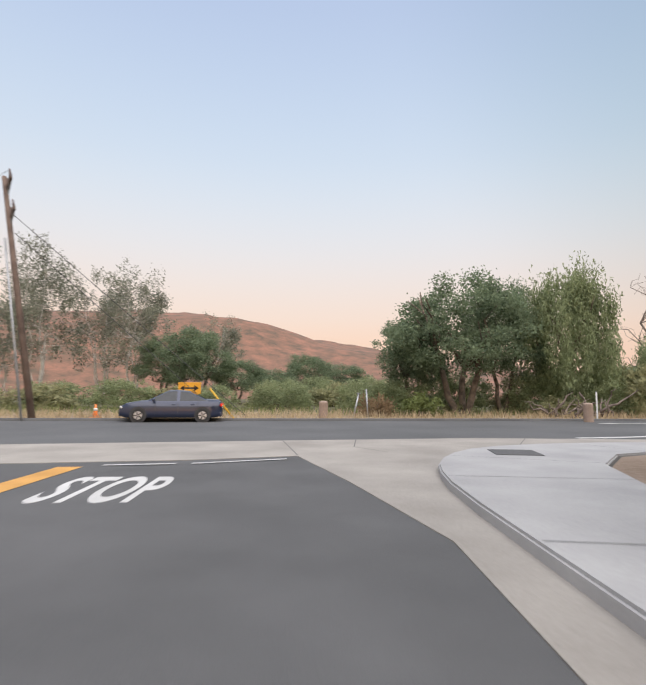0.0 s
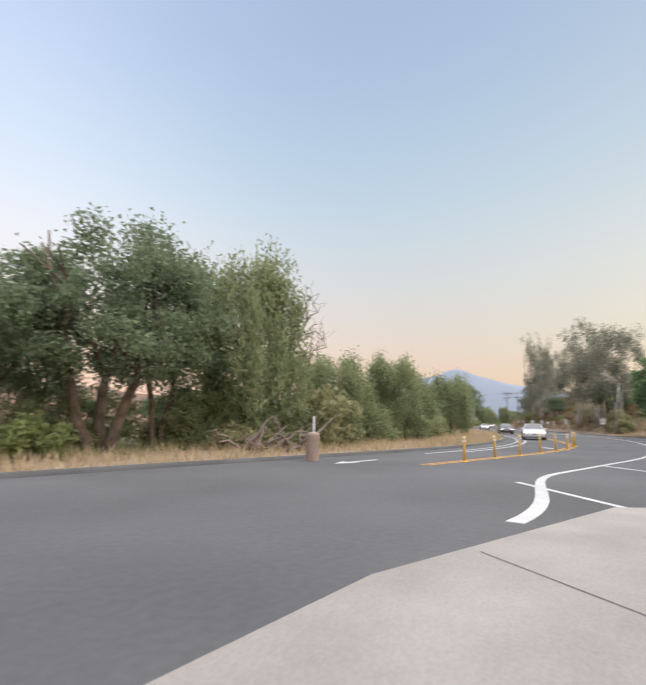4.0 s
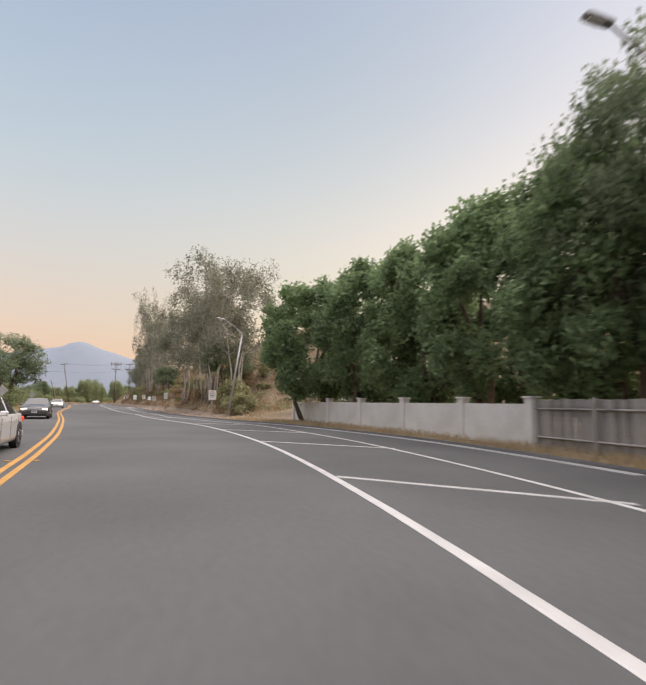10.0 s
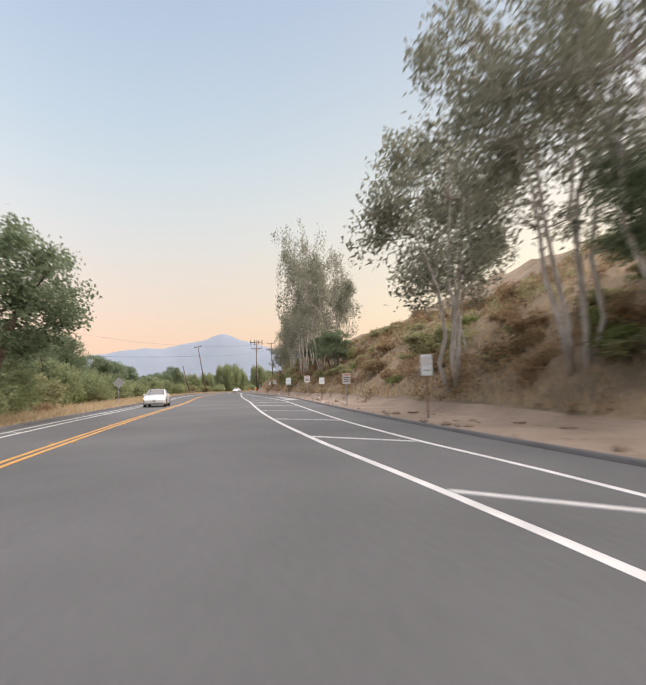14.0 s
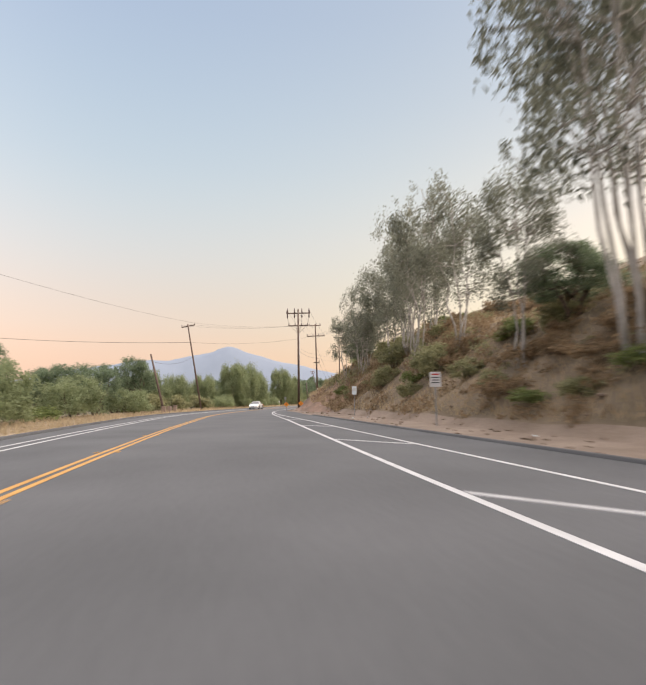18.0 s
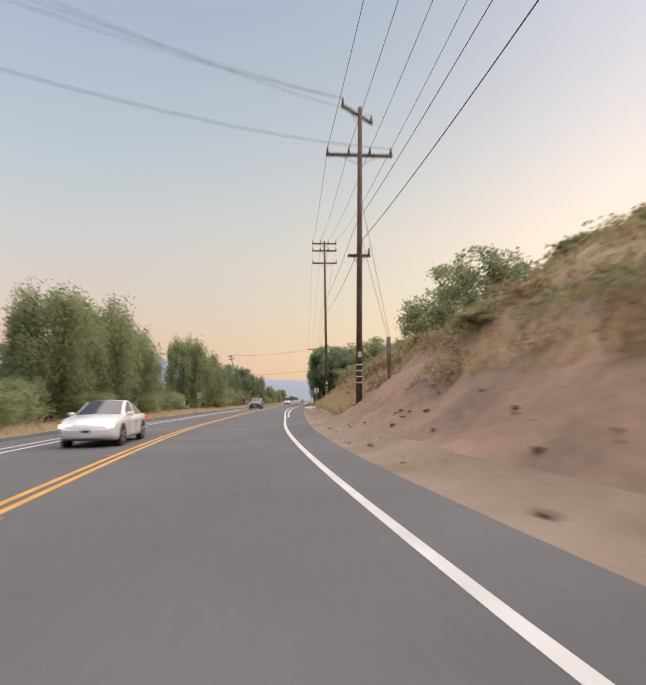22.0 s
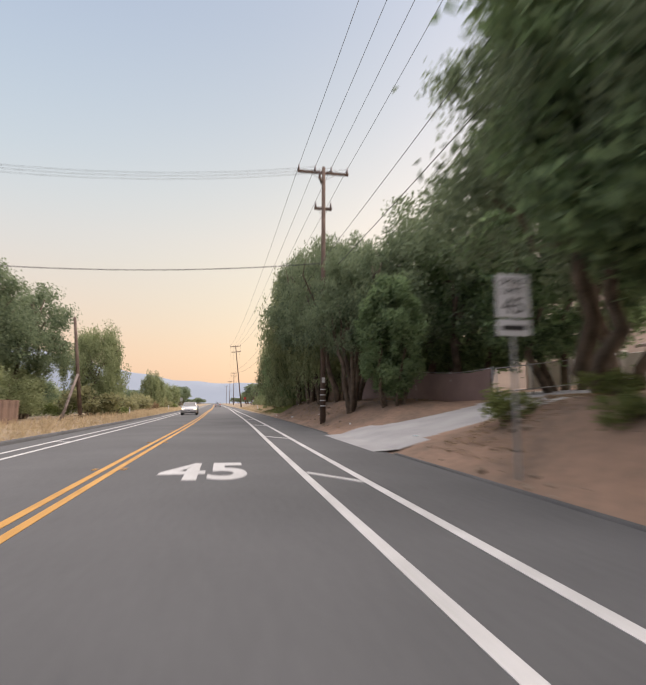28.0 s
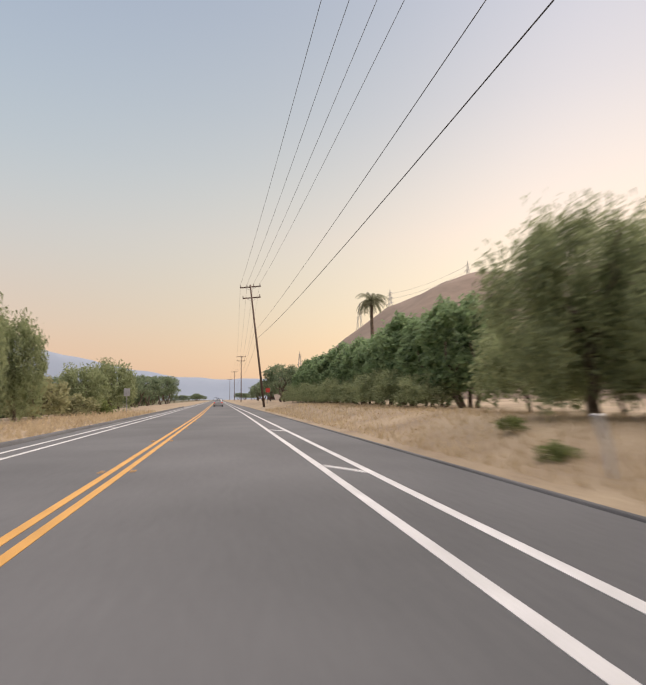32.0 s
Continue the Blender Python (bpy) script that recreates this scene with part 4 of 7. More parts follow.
def plant_at(kind, x, y, top, r, far=False):
    """A tree at a place of the plan whose crown reaches the height top."""
    i = int(np.argmin(np.hypot(LINE[:, 0] - x, LINE[:, 1] - y)))
    s = RUN[i] + (x - LINE[i, 0]) * TAN[i, 0] + (y - LINE[i, 1]) * TAN[i, 1]
    l = -(x - LINE[i, 0]) * TAN[i, 1] + (y - LINE[i, 1]) * TAN[i, 0]
    z = height(s, l)
    return plant(kind, None, z, top - z, r, far=far, xy=(x, y))


# eucalyptus clumps and groves on the right
for kind, x, y, top, r in (("euc", 107.6, 49.8, 17.5, 5.6), ("euc", 101.5, 45, 18.6, 5.0), ("euc", 97.5, 43, 19.2, 4.8), ("euc", 93.6, 39.0, 19.0, 4.4), ("euc", 112, 50, 15, 3.6), ("oak", 99, 41.5, 9, 3.6), ("bush", 90, 38, 4, 2.2),
                           ("euc", 167.3, 81.8, 30, 4.8), ("euc", 169.8, 80.6, 26, 5.0), ("euc", 175, 85.6, 16, 3.0), ("euc", 158, 75, 22, 4.4), ("euc", 153.5, 71.5, 19, 4.2), ("oak", 152, 71, 9.5, 3.2), ("oak", 177, 83, 10, 3.6), ("oak", 166, 77, 10, 3.6),
                           ("euc", 190.9, 94, 20, 3.6), ("euc", 187.3, 90, 18, 3.6), ("euc", 197, 96, 17, 3.4),
                           ("euc", 209, 104.8, 15.5, 3.0), ("euc", 208.8, 101.6, 20, 3.4), ("euc", 207.5, 98.4, 23, 3.8), ("euc", 212, 107.4, 12.5, 2.6), ("euc", 217, 107, 12, 2.6), ("oak", 214, 106, 9.5, 2.6), ("euc", 203, 94.5, 21, 3.6),
                           ("oak", 328.5, 134.8, 12.6, 5.2), ("oak", 326.8, 132.6, 11.6, 4.8), ("ficus", 332.0, 135.6, 12.6, 4.6), ("ficus", 334.0, 137.8, 14.4, 5.4), ("oak", 339.2, 138.2, 13.2, 5.4), ("oak", 344.7, 134.0, 14.0, 5.0), ("oak", 337, 134.0, 14.0, 5.0), ("oak", 334.6, 138.6, 11.5, 4.2), ("oak", 331, 135.6, 12.0, 4.4),
                           ("oak", 355.4, 137.6, 13.8, 5.6), ("oak", 361.0, 138.4, 13.8, 5.4), ("ficus", 350, 134, 13, 4.6), ("pepper", 368.0, 144.0, 11.8, 4.4), ("oak", 374.5, 144.6, 11.8, 4.8), ("pepper", 371, 141, 13, 5.0), ("oak", 380, 144.6, 10.2, 4.0),
                           ("oak", 386, 145.4, 9.4, 3.8), ("ficus", 391.5, 148.2, 9.8, 4.2), ("ficus", 398, 148.8, 9.4, 3.8), ("euc", 407, 148.4, 10.8, 3.2), ("oak", 404, 149.6, 9.8, 3.4), ("euc", 400.5, 148.6, 10.2, 3.0), ("pepper", 394, 149.8, 9.8, 3.8), ("oak", 387.5, 146.4, 9.6, 3.6),
                           ("oak", 46.8, 11.8, 17.0, 4.2), ("oak", 54, 15, 12.5, 4.0), ("oak", 48, 7, 12, 4.4), ("oak", 43, 4.5, 12, 4.4), ("oak", 357.7, 120.7, 17, 4.4), ("oak", 361, 117, 14, 4.4), ("oak", 40, 1.5, 10.5, 4.2), ("oak", 33, 0, 9.5, 4.2)):
    plant_at(kind, x, y, top, r)
# trees across the junction (places in metres)
for kind, x, y, h, r in (("oak", 9.6, 34, 9.6, 5.2), ("oak", 6.9, 36.6, 7.4, 3.2), ("oak", 13.0, 36, 9.2, 3.4), ("pepper", 17.2, 35.0, 10.2, 3.9), ("pepper", 25, 36.5, 5.8, 3.2), ("bush", 21, 33, 3.6, 2.6),
                         ("pepper", 31, 36.5, 6.2, 3.0), ("pepper", 35, 38, 5.6, 3.0), ("oak", 41, 42, 5.0, 3.4), ("pepper", 54, 45.5, 7.0, 3.6), ("oak", 47, 50, 5.2, 3.2), ("bush", 15.2, 32.4, 1.6, 1.8),
                         ("oak", -1, 72, 7.0, 4.0), ("oak", -6, 70, 4.8, 4.6), ("oak", -13.5, 58, 9.0, 4.8), ("oak", -18, 62, 8.4, 4.4), ("oak", -9, 60, 5.6, 3.6), ("euc", -22, 62, 16.5, 5.0), ("euc", -32, 60, 18, 5.4),
                         ("euc", -38, 63, 13, 4.4), ("euc", -14, 74, 12.5, 3.8), ("euc", -27, 66, 17, 5.0), ("bush", -21, 40, 2.3, 3.2), ("bush", -30, 44, 3.0, 4.0), ("bush", -12, 45, 2.2, 3.0), ("bush", -4, 50, 2.6, 3.4),
                         ("bush", 2, 52, 3.0, 3.0), ("oak", -45, 52, 6, 4.5), ("oak", 4, 78, 6, 5), ("bush", -36, 36, 1.6, 2.4)):
    plant(kind, None, -0.2, h, r, xy=(x, y))
# left side of the road
for kind, s, l, h, r in (("oak", 104.5, 11.6, 10.2, 5.6), ("oak", 97, 14.5, 9, 4.6), ("oak", 92, 20, 7, 4.5), ("oak", 113, 18, 6, 3.6), ("bush", 118, 13, 2.6, 2.4), ("shrub", 101, 11.2, 3.4, 3.0), ("shrub", 107, 11.6, 3.6, 3.0), ("shrub", 96, 13.0, 3.2, 3.0), ("oak", 124, 18, 7.2, 3.6), ("oak", 131, 16, 7.6, 3.8), ("oak", 140, 19, 7.4, 4.0),
                         ("oak", 152, 17, 6.4, 4.0), ("oak", 158, 19, 5.6, 3.2), ("oak", 166, 18, 6.4, 3.8), ("oak", 176, 20, 6.6, 3.8), ("oak", 187, 22, 7.0, 3.8), ("oak", 197, 21, 7.2, 3.6), ("oak", 205, 18, 5.2, 3.2), ("oak", 212, 17, 5.8, 3.0),
                         ("oak", 227, 18.5, 8.0, 3.8), ("bush", 225, 16, 3.0, 3.0), ("pepper", 234, 19, 6.4, 3.4), ("bush", 236, 16, 2.8, 3.0), ("pepper", 243, 18, 6.0, 3.2), ("pepper", 258, 18, 6.8, 3.4), ("oak", 246, 22, 5.0, 3.6), ("bush", 252, 17, 3.2, 3.4), ("pepper", 268, 15.5, 9.6, 4.4), ("pepper", 276, 15, 10.4, 4.6), ("pepper", 284, 15, 9.0, 4.2),
                         ("pepper", 292, 16, 7.4, 3.6), ("pepper", 311, 14, 11.2, 4.6), ("pepper", 317, 13, 9.2, 4.4), ("bush", 322, 11, 2.6, 2.2), ("pepper", 328, 16, 7.5, 3.8), ("oak", 345, 19, 9.6, 4.6), ("oak", 353, 19.5, 10.4, 4.8),
                         ("oak", 361, 20, 10.6, 4.8), ("oak", 369, 19.5, 10.2, 4.8), ("oak", 376, 19, 10.6, 4.8), ("oak", 384, 18.5, 12.6, 5.4), ("oak", 391.5, 16.5, 11.6, 4.6), ("pepper", 402, 13.2, 9.2, 3.8), ("bush", 399, 13, 3.2, 3.0), ("bush", 411, 12.5, 2.6, 2.6),
                         ("pepper", 452, 13.5, 7.2, 2.2), ("pepper", 457, 13, 7.0, 2.0), ("bush", 446, 15, 3.4, 2.8), ("bush", 463, 13.5, 3.6, 2.6), ("pepper", 478, 14, 5.0, 3.0), ("pepper", 488, 13, 6.2, 3.4), ("oak", 505, 15, 5.6, 3.4), ("oak", 522, 15, 6.2, 3.8),
                         ("oak", 545, 16, 7, 4.2), ("oak", 565, 15, 8, 4.4), ("oak", 590, 16, 9, 5), ("bush", 432, 13, 2.6, 2.6), ("bush", 422, 14, 2.2, 2.8), ("bush", 470, 12.5, 2.0, 2.2), ("bush", 86, 14, 2.2, 2.2), ("bush", 78, 17, 2.6, 2.6)):
    plant(kind, s, l, h, r)
# thickets below the trees on the far side
for k in range(12):
    plant("shrub", 344 + 4.2 * k, 16.2 + 0.9 * (k % 2), (5.4, 4.4, 6.0)[k % 3], 3.2)
for k in range(22):
    plant("shrub", 112 + 4.9 * k, 14.5 + 2.2 * (k % 3), 3.2 + 0.6 * (k % 4), 3.2)
for k in range(11):
    plant("shrub", 255 + 4.6 * k, 13.4 + 1.4 * (k % 3), 2.8 + 0.5 * (k % 3), 2.8)
# right side
for kind, s, l, h, r in (
                         ("bush", 76, -11.5, 2.0, 2.2), ("bush", 110, -14, 2.4, 2.2),
                         ("bush", 190, -15, 2.6, 2.6), ("euc", 207, -15.5, 10, 3.0), ("euc", 216, -13.5, 8.6, 2.6), ("euc", 219, -14.5, 7.2, 2.4), ("bush", 205, -16, 2.4, 2.6), ("bush", 211, -17, 2.4, 2.8), ("bush", 201, -13.8, 1.8, 1.8),
                         ("shrub", 262, -15, 5.0, 4.0), ("shrub", 272, -15, 5.2, 4.2), ("euc", 310, -33, 9.5, 1.7), ("shrub", 296, -13, 4.8, 4.0), ("shrub", 303, -11.5, 4.4, 3.4), ("shrub", 309, -12.5, 5.2, 3.6), ("shrub", 317, -13.5, 5.0, 3.4), ("shrub", 284, -19, 2.2, 2.2), ("bush", 304, -12, 3.0, 2.8),
                         ("bush", 309, -9.5, 2.6, 1.8), ("bush", 312, -14, 3.4, 3.4), ("bush", 317, -17, 3.0, 3.2), ("oak", 300, -34, 8, 4), ("oak", 312, -40, 9, 4.4),
                         ("oak", 430, -15, 6.2, 3.0), ("weed", 422, -8.2, 0.7, 0.8),
                         ("oak", 520, -12, 7.5, 4.5), ("oak", 530, -14, 7, 4.4), ("oak", 560, -14, 6, 4), ("oak", 610, -16, 7, 5)):
    plant(kind, s, l, h, r)
# the screen of tall trees behind the fence and wall
for s, l, h, r in ((41, -14.4, 10.2, 4.0), (46, -14.8, 10.6, 4.2), (51, -14.6, 10.0, 4.0), (56, -14.4, 10.4, 4.2), (61.5, -12.6, 10.4, 4.2), (38, -16.5, 9.5, 3.6)):
    plant("ficus", s, l, h, r)
for kind, s, l, h, r in (("oak", 34.5, -15.5, 7.4, 3.0), ("oak", 33, -19.5, 8.5, 4.6), ("ficus", 30, -17.5, 6.0, 3.4), ("oak", 24.5, -19, 9, 4.6), ("oak", 17, -20, 6.6, 4.4), ("oak", 10, -20, 6.2, 4.4), ("ficus", 14, -16, 5.4, 2.8), ("hedge", 26, -12.2, 2.5, 1.4), ("hedge", 22.2, -12.0, 2.4, 1.2), ("ficus", 21, -17.5, 5.6, 2.8), ("ficus", 27, -18.5, 6.4, 3.0), ("ficus", 16, -17.5, 5.4, 2.8), ("bush", 11, -10.6, 2.5, 1.2)):
    plant(kind, s, l, h, r)
for k in range(15):
    plant("ficus", 449 + 4.2 * k, -14.8 - 0.03 * k, (7.0, 6.5, 7.3, 6.8, 6.4)[k % 5], 3.1)
plant("pepper", None, 0.1, 9.0, 3.9, xy=(7.2, 3.6))
plant_at("pepper", 416.0, 150.4, 7.0, 3.4)
for k in range(13):
    plant("shrub", 450 + 4.9 * k, -12.6, 2.6 + 0.5 * (k % 3), 2.5)
for s, l, h, r in ((398, -7.2, 1.0, 0.9), (404.5, -7.2, 1.6, 1.5), (419.5, -7.8, 2.6, 2.2)):
    plant("shrub", s, l, h, r)
for s, l in ((397, -12), (402, -12.6), (406, -12.4), (411, -13), (416, -13), (421, -13.2), (425, -12.6), (347, -15), (429, -11.6), (434, -12.4), (440, -13)):
    plant("shrub", s, l, (2.2 if l > -12 else 3.8) + (s % 3) * 0.5, 2.2 if l > -12 else 3.0)
# the thicket round and behind the brown fence, its foliage down to the bank
for k in range(9):
    plant("ficus", 372 + 5.2 * k, -14.6 - 0.5 * (k % 2), (9.6, 10.4, 9.0)[k % 3], 3.9)
for s, l, h, r in ((403, -8.0, 5.4, 2.4), (407, -8.6, 5.6, 2.6), (411.5, -9.4, 5.2, 2.8), (416, -10.6, 4.4, 2.6), (369.0, -8.2, 6.8, 2.0)):
    plant("ficus", s, l, h, r)
# tall trees before the brown fence, hanging over the shoulder
for kind, s, l, h, r in (("oak", 372.2, -6.9, 9.6, 3.1), ("oak", 375.6, -8.0, 10.2, 3.4), ("oak", 380.0, -8.0, 12.2, 4.2), ("oak", 385.6, -7.8, 13.2, 4.6), ("oak", 391.0, -7.9, 14.0, 4.6), ("pepper", 396.0, -7.4, 13.6, 4.4), ("pepper", 400.6, -9.4, 10.4, 3.5), ("oak", 406.5, -10.6, 8.4, 3.4), ("oak", 412.5, -11.2, 7.8, 3.2)):
    plant(kind, s, l, h, r)
# undergrowth beneath the trees across the junction
for x, y, h, r in ((3.5, 35.5, 3.0, 2.6), (6.0, 36.0, 3.0, 2.6), (10.6, 38.5, 4.0, 3.2), (15.5, 36.4, 4.0, 2.8), (19, 33.8, 3.0, 2.6), (23, 35, 3.6, 2.8), (27.5, 36, 3.4, 2.8), (33, 37, 3.4, 3.0), (38, 39.5, 3.4, 3.0), (-3, 44, 3.2, 3.2), (-9, 42, 2.6, 3.0), (-16, 44, 3.2, 3.4),
                   (-23, 46, 3.0, 3.4), (-1, 60, 4.2, 4.0), (6, 50, 3.8, 3.6), (44, 43, 3.6, 3.2), (50, 46.5, 3.6, 3.2)):
    plant("shrub", None, -0.1, h, r, xy=(x, y))
# woods further off on the left, and scrub on the slopes
rng = np.random.default_rng(7)
for k in range(170):
    s, l = rng.uniform(60, 640), rng.uniform(22, 62)
    plant(("oak", "oak", "pepper")[k % 3], s, l, rng.uniform(4.8, 7.6), rng.uniform(3.4, 5.2), far=True)
for k in range(40):
    s, l = rng.uniform(560, 1000), rng.choice([-1, 1]) * rng.uniform(13, 50)
    plant("oak", s, l, rng.uniform(4, 7), rng.uniform(3.4, 5.5), far=True)
for k in range(120):
    s = rng.uniform(84, 214)
    plant(("brush", "brush", "bush")[k % 3], s, off(EDGE, s) - rng.uniform(5, 26), rng.uniform(0.7, 1.6), rng.uniform(0.8, 1.8))
for k in range(80):
    s = rng.uniform(82, 216)
    plant(("brush", "brush", "weed", "bush")[k % 4], s, off(EDGE, s) - rng.uniform(4.8, 11), rng.uniform(0.5, 1.3), rng.uniform(0.7, 1.5))
for k in range(120):
    s = rng.uniform(214, 316)
    plant(("bush", "brush", "weed")[k % 3], s, off(EDGE, s) - rng.uniform(4.5, 22), rng.uniform(0.4, 1.0), rng.uniform(0.6, 1.5))
for k in range(60):
    s = rng.uniform(-40, 480)
    plant(("bush", "weed", "brush")[k % 3], s, off(LEDGE, s) + rng.uniform(4, 12), rng.uniform(0.7, 1.7), rng.uniform(0.9, 2.0))


def make_palm(s, l, h, r, label, skirt=True, z=None, lean=(0.0, 0.0)):
    p = spot(s, l) if z is None else W(s, l, z)
    rng = np.random.default_rng(int(s * 10))
    ob = thing("palm_tree", p.x, p.y, p.z, 0, label, "palm tree")
    ob.matrix_basis = pose(p.x, p.y, p.z, *lean, 0)
    g = Geo()
    g.tube([(0, 0, -0.3), (0.1, 0, h * 0.3), (0.15, 0.1, h * 0.62), (0.1, 0.1, h * 0.8)], [0.4, 0.34, 0.28, 0.24], 12)
    part("trunk", g, BARK, ob, smooth=True)
    fr, dry = Geo(), Geo()
    for k in range(74 if skirt else 40):
        old = skirt and k > 50
        u, el = rng.uniform(0, 6.283), rng.uniform(-0.15, 1.15) if not old else rng.uniform(-1.4, -0.75)
        n, length = 10, r * rng.uniform(0.8, 1.1) * (0.75 if old else 1)
        p0 = np.array([0.1, 0.1, h * 0.8 - (0.3 * h * rng.random() if old else 0)])
        dirn = np.array([math.cos(u) * math.cos(el), math.sin(u) * math.cos(el), math.sin(el)])
        tgt = dry if old else fr
        prev = p0
        for i in range(n):
            p1 = prev + dirn * length / n
            dirn = dirn + np.array([0, 0, -0.24 if not old else -0.08])
            dirn /= np.linalg.norm(dirn)
            side_ = np.cross(dirn, (0, 0, 1))
            side_ /= np.linalg.norm(side_) + 1e-6
            for q in range(5):
                m = prev + (p1 - prev) * (q / 5)
                w = 0.62 * (1 - i / n * 0.6) * (0.6 if i == 0 else 1) * r / 3.2
                for sg in (-1, 1):
                    tip = m + side_ * sg * w * rng.uniform(0.6, 1.0) + dirn * w * 0.5 + np.array([0, 0, -w * rng.uniform(0.5, 1.3)])
                    tgt.face([m, m + dirn * 0.05, tip, m + (tip - m) * 0.6 - dirn * 0.02])
            prev = p1
    part("fronds", fr, LEAF_PALM, ob)
    if skirt:
        part("dry_skirt", dry, PALM_DRY, ob, "hanging dry brown fronds")


make_palm(24.6, -15.0, 13.5, 5.5, "tall leaning palm with drooping fronds and a dry skirt", lean=(3.5, -5.5))
make_palm(9.5, -14.6, 13.5, 4.2, "tall palm with drooping fronds and a dry skirt")
make_palm(505, -26, 21.8, 3.5, "fan palm standing above the hedge", False)
make_palm(372, -46, 24, 2.6, "fan palm on the hillside", False, z=2)
make_palm(352, -52, 20, 2.6, "fan palm on the hillside", False, z=2)

# banana plant and clipped hedges behind the fence
for s, l in ((20.6, -12.2), (19.3, -12.5), (14.8, -12.4)):
    p = spot(s, l)
    ob = thing("banana_plant", p.x, p.y, p.z, 40 * s, "broad-leaved plant with upright green leaves", "plant")
    rng = np.random.default_rng(int(s))
    for k in range(7):
        u, g = k * 0.9, Geo()
        for i in range(6):
            a, b = i / 6, (i + 1) / 6
            wd = lambda q: 0.22 * math.sin(math.pi * min(0.98, q + 0.05))
            c = lambda q: Vector((math.cos(u) * (0.1 + 0.9 * q * q), math.sin(u) * (0.1 + 0.9 * q * q), 0.9 + 2.1 * q - 0.3 * q * q))
            n_ = Vector((-math.sin(u), math.cos(u), 0))
            g.face([c(a) - n_ * wd(a), c(b) - n_ * wd(b), c(b) + n_ * wd(b), c(a) + n_ * wd(a)])
        part("leaf", g, LEAF_FIC, ob)
    g = Geo()
    g.tube([(0, 0, -0.1), (0, 0, 1.1)], [0.12, 0.08], 7)
    part("stalk", g, BARK, ob)
# oleander in bloom
for s, l, h in ((35.0, -13.4, 3.8),):
    p = spot(s, l)
    ob = plant("bush", s, l, h, 2.1)
    rng = np.random.default_rng(int(s * 3))
    blobs = [((rng.normal() * 0.9, rng.normal() * 0.9, 1.7 + rng.normal() * 0.5), (0.25, 0.25, 0.2)) for _ in range(14)]
    o = part("blossoms", leaf_mesh("blossoms", blobs, 520, 0.06, BLOSSOM, rng), None, ob, "pink flower clusters")
# the dead tree and the heap of cut branches across the junction
rng = np.random.default_rng(5)
ob = thing("dead_tree", 26.4, 40.5, 0, 0, "bare grey dead tree with fine twigs", "dead tree")
g = Geo()
pts = limb(g, (0, 0, -0.2), (0.3, 0.2, 8.6), 0.17, 0.06, rng, 0.25, 6)
for k in range(16):
    p = pts[2 + k % 5]
    e = p + np.array([rng.normal() * 1.0, rng.normal() * 1.0, rng.uniform(0.6, 2.6)])
    q = limb(g, p, e, 0.05, 0.02, rng, 0.4)
    for j in range(4):
        limb(g, q[2 + j % 3], e + rng.normal(size=3) * 0.7, 0.02, 0.008, rng, 0.4)
part("trunk", g, DEADWOOD, ob, smooth=True)
ob = thing("branch_heap", 15.4, 30.4, 0, 0, "heap of cut grey branches under the trees", "branch heap")
for k in range(26):
    g = Geo()
    a = np.array([rng.uniform(-1.9, 1.9), rng.uniform(-1, 1), rng.uniform(0.0, 0.4)])
    e = a + np.array([rng.normal() * 0.9, rng.normal() * 0.5, rng.uniform(0.1, 1.4)])
    limb(g, a, e, rng.uniform(0.04, 0.11), 0.02, rng, 0.35, 5)
    part("branch", g, DEADWOOD, ob, smooth=True)


# ---- dry grass along the verges ----
def grass(name, count, pick, mat_, label, tall, seed):
    rng = np.random.default_rng(seed)
    g_v = np.zeros((count * 3, 3))
    for k in range(count):
        s, l = pick(rng)
        p = spot(s, l)
        u, hgt = rng.uniform(0, 6.283), tall * rng.uniform(0.35, 1.15)
        w = 0.018 * (1 + tall)
        a = np.array((p.x, p.y, p.z - 0.02))
        dx, dy = math.cos(u), math.sin(u)
        g_v[3 * k:3 * k + 3] = [a + (dx * w, dy * w, 0), a - (dx * w, dy * w, 0), a + (rng.normal() * hgt * 0.35, rng.normal() * hgt * 0.35, hgt)]
    me = bpy.data.meshes.new(name)
    me.vertices.add(count * 3)
    me.vertices.foreach_set("co", g_v.ravel())
    me.loops.add(count * 3)
    me.loops.foreach_set("vertex_index", np.arange(count * 3))
    me.polygons.add(count)
    me.polygons.foreach_set("loop_start", np.arange(count) * 3)
    me.materials.append(mat_)
    me.update(calc_edges=True)
    tagged(new(name, me), label, "grass", kind="stuff")


def near(table, s0, s1, d0, d1, sign):
    def pick(rng):
        s = rng.uniform(s0, s1)
        return s, off(table, s) + sign * (d0 + (d1 - d0) * rng.random()**1.4)
    return pick


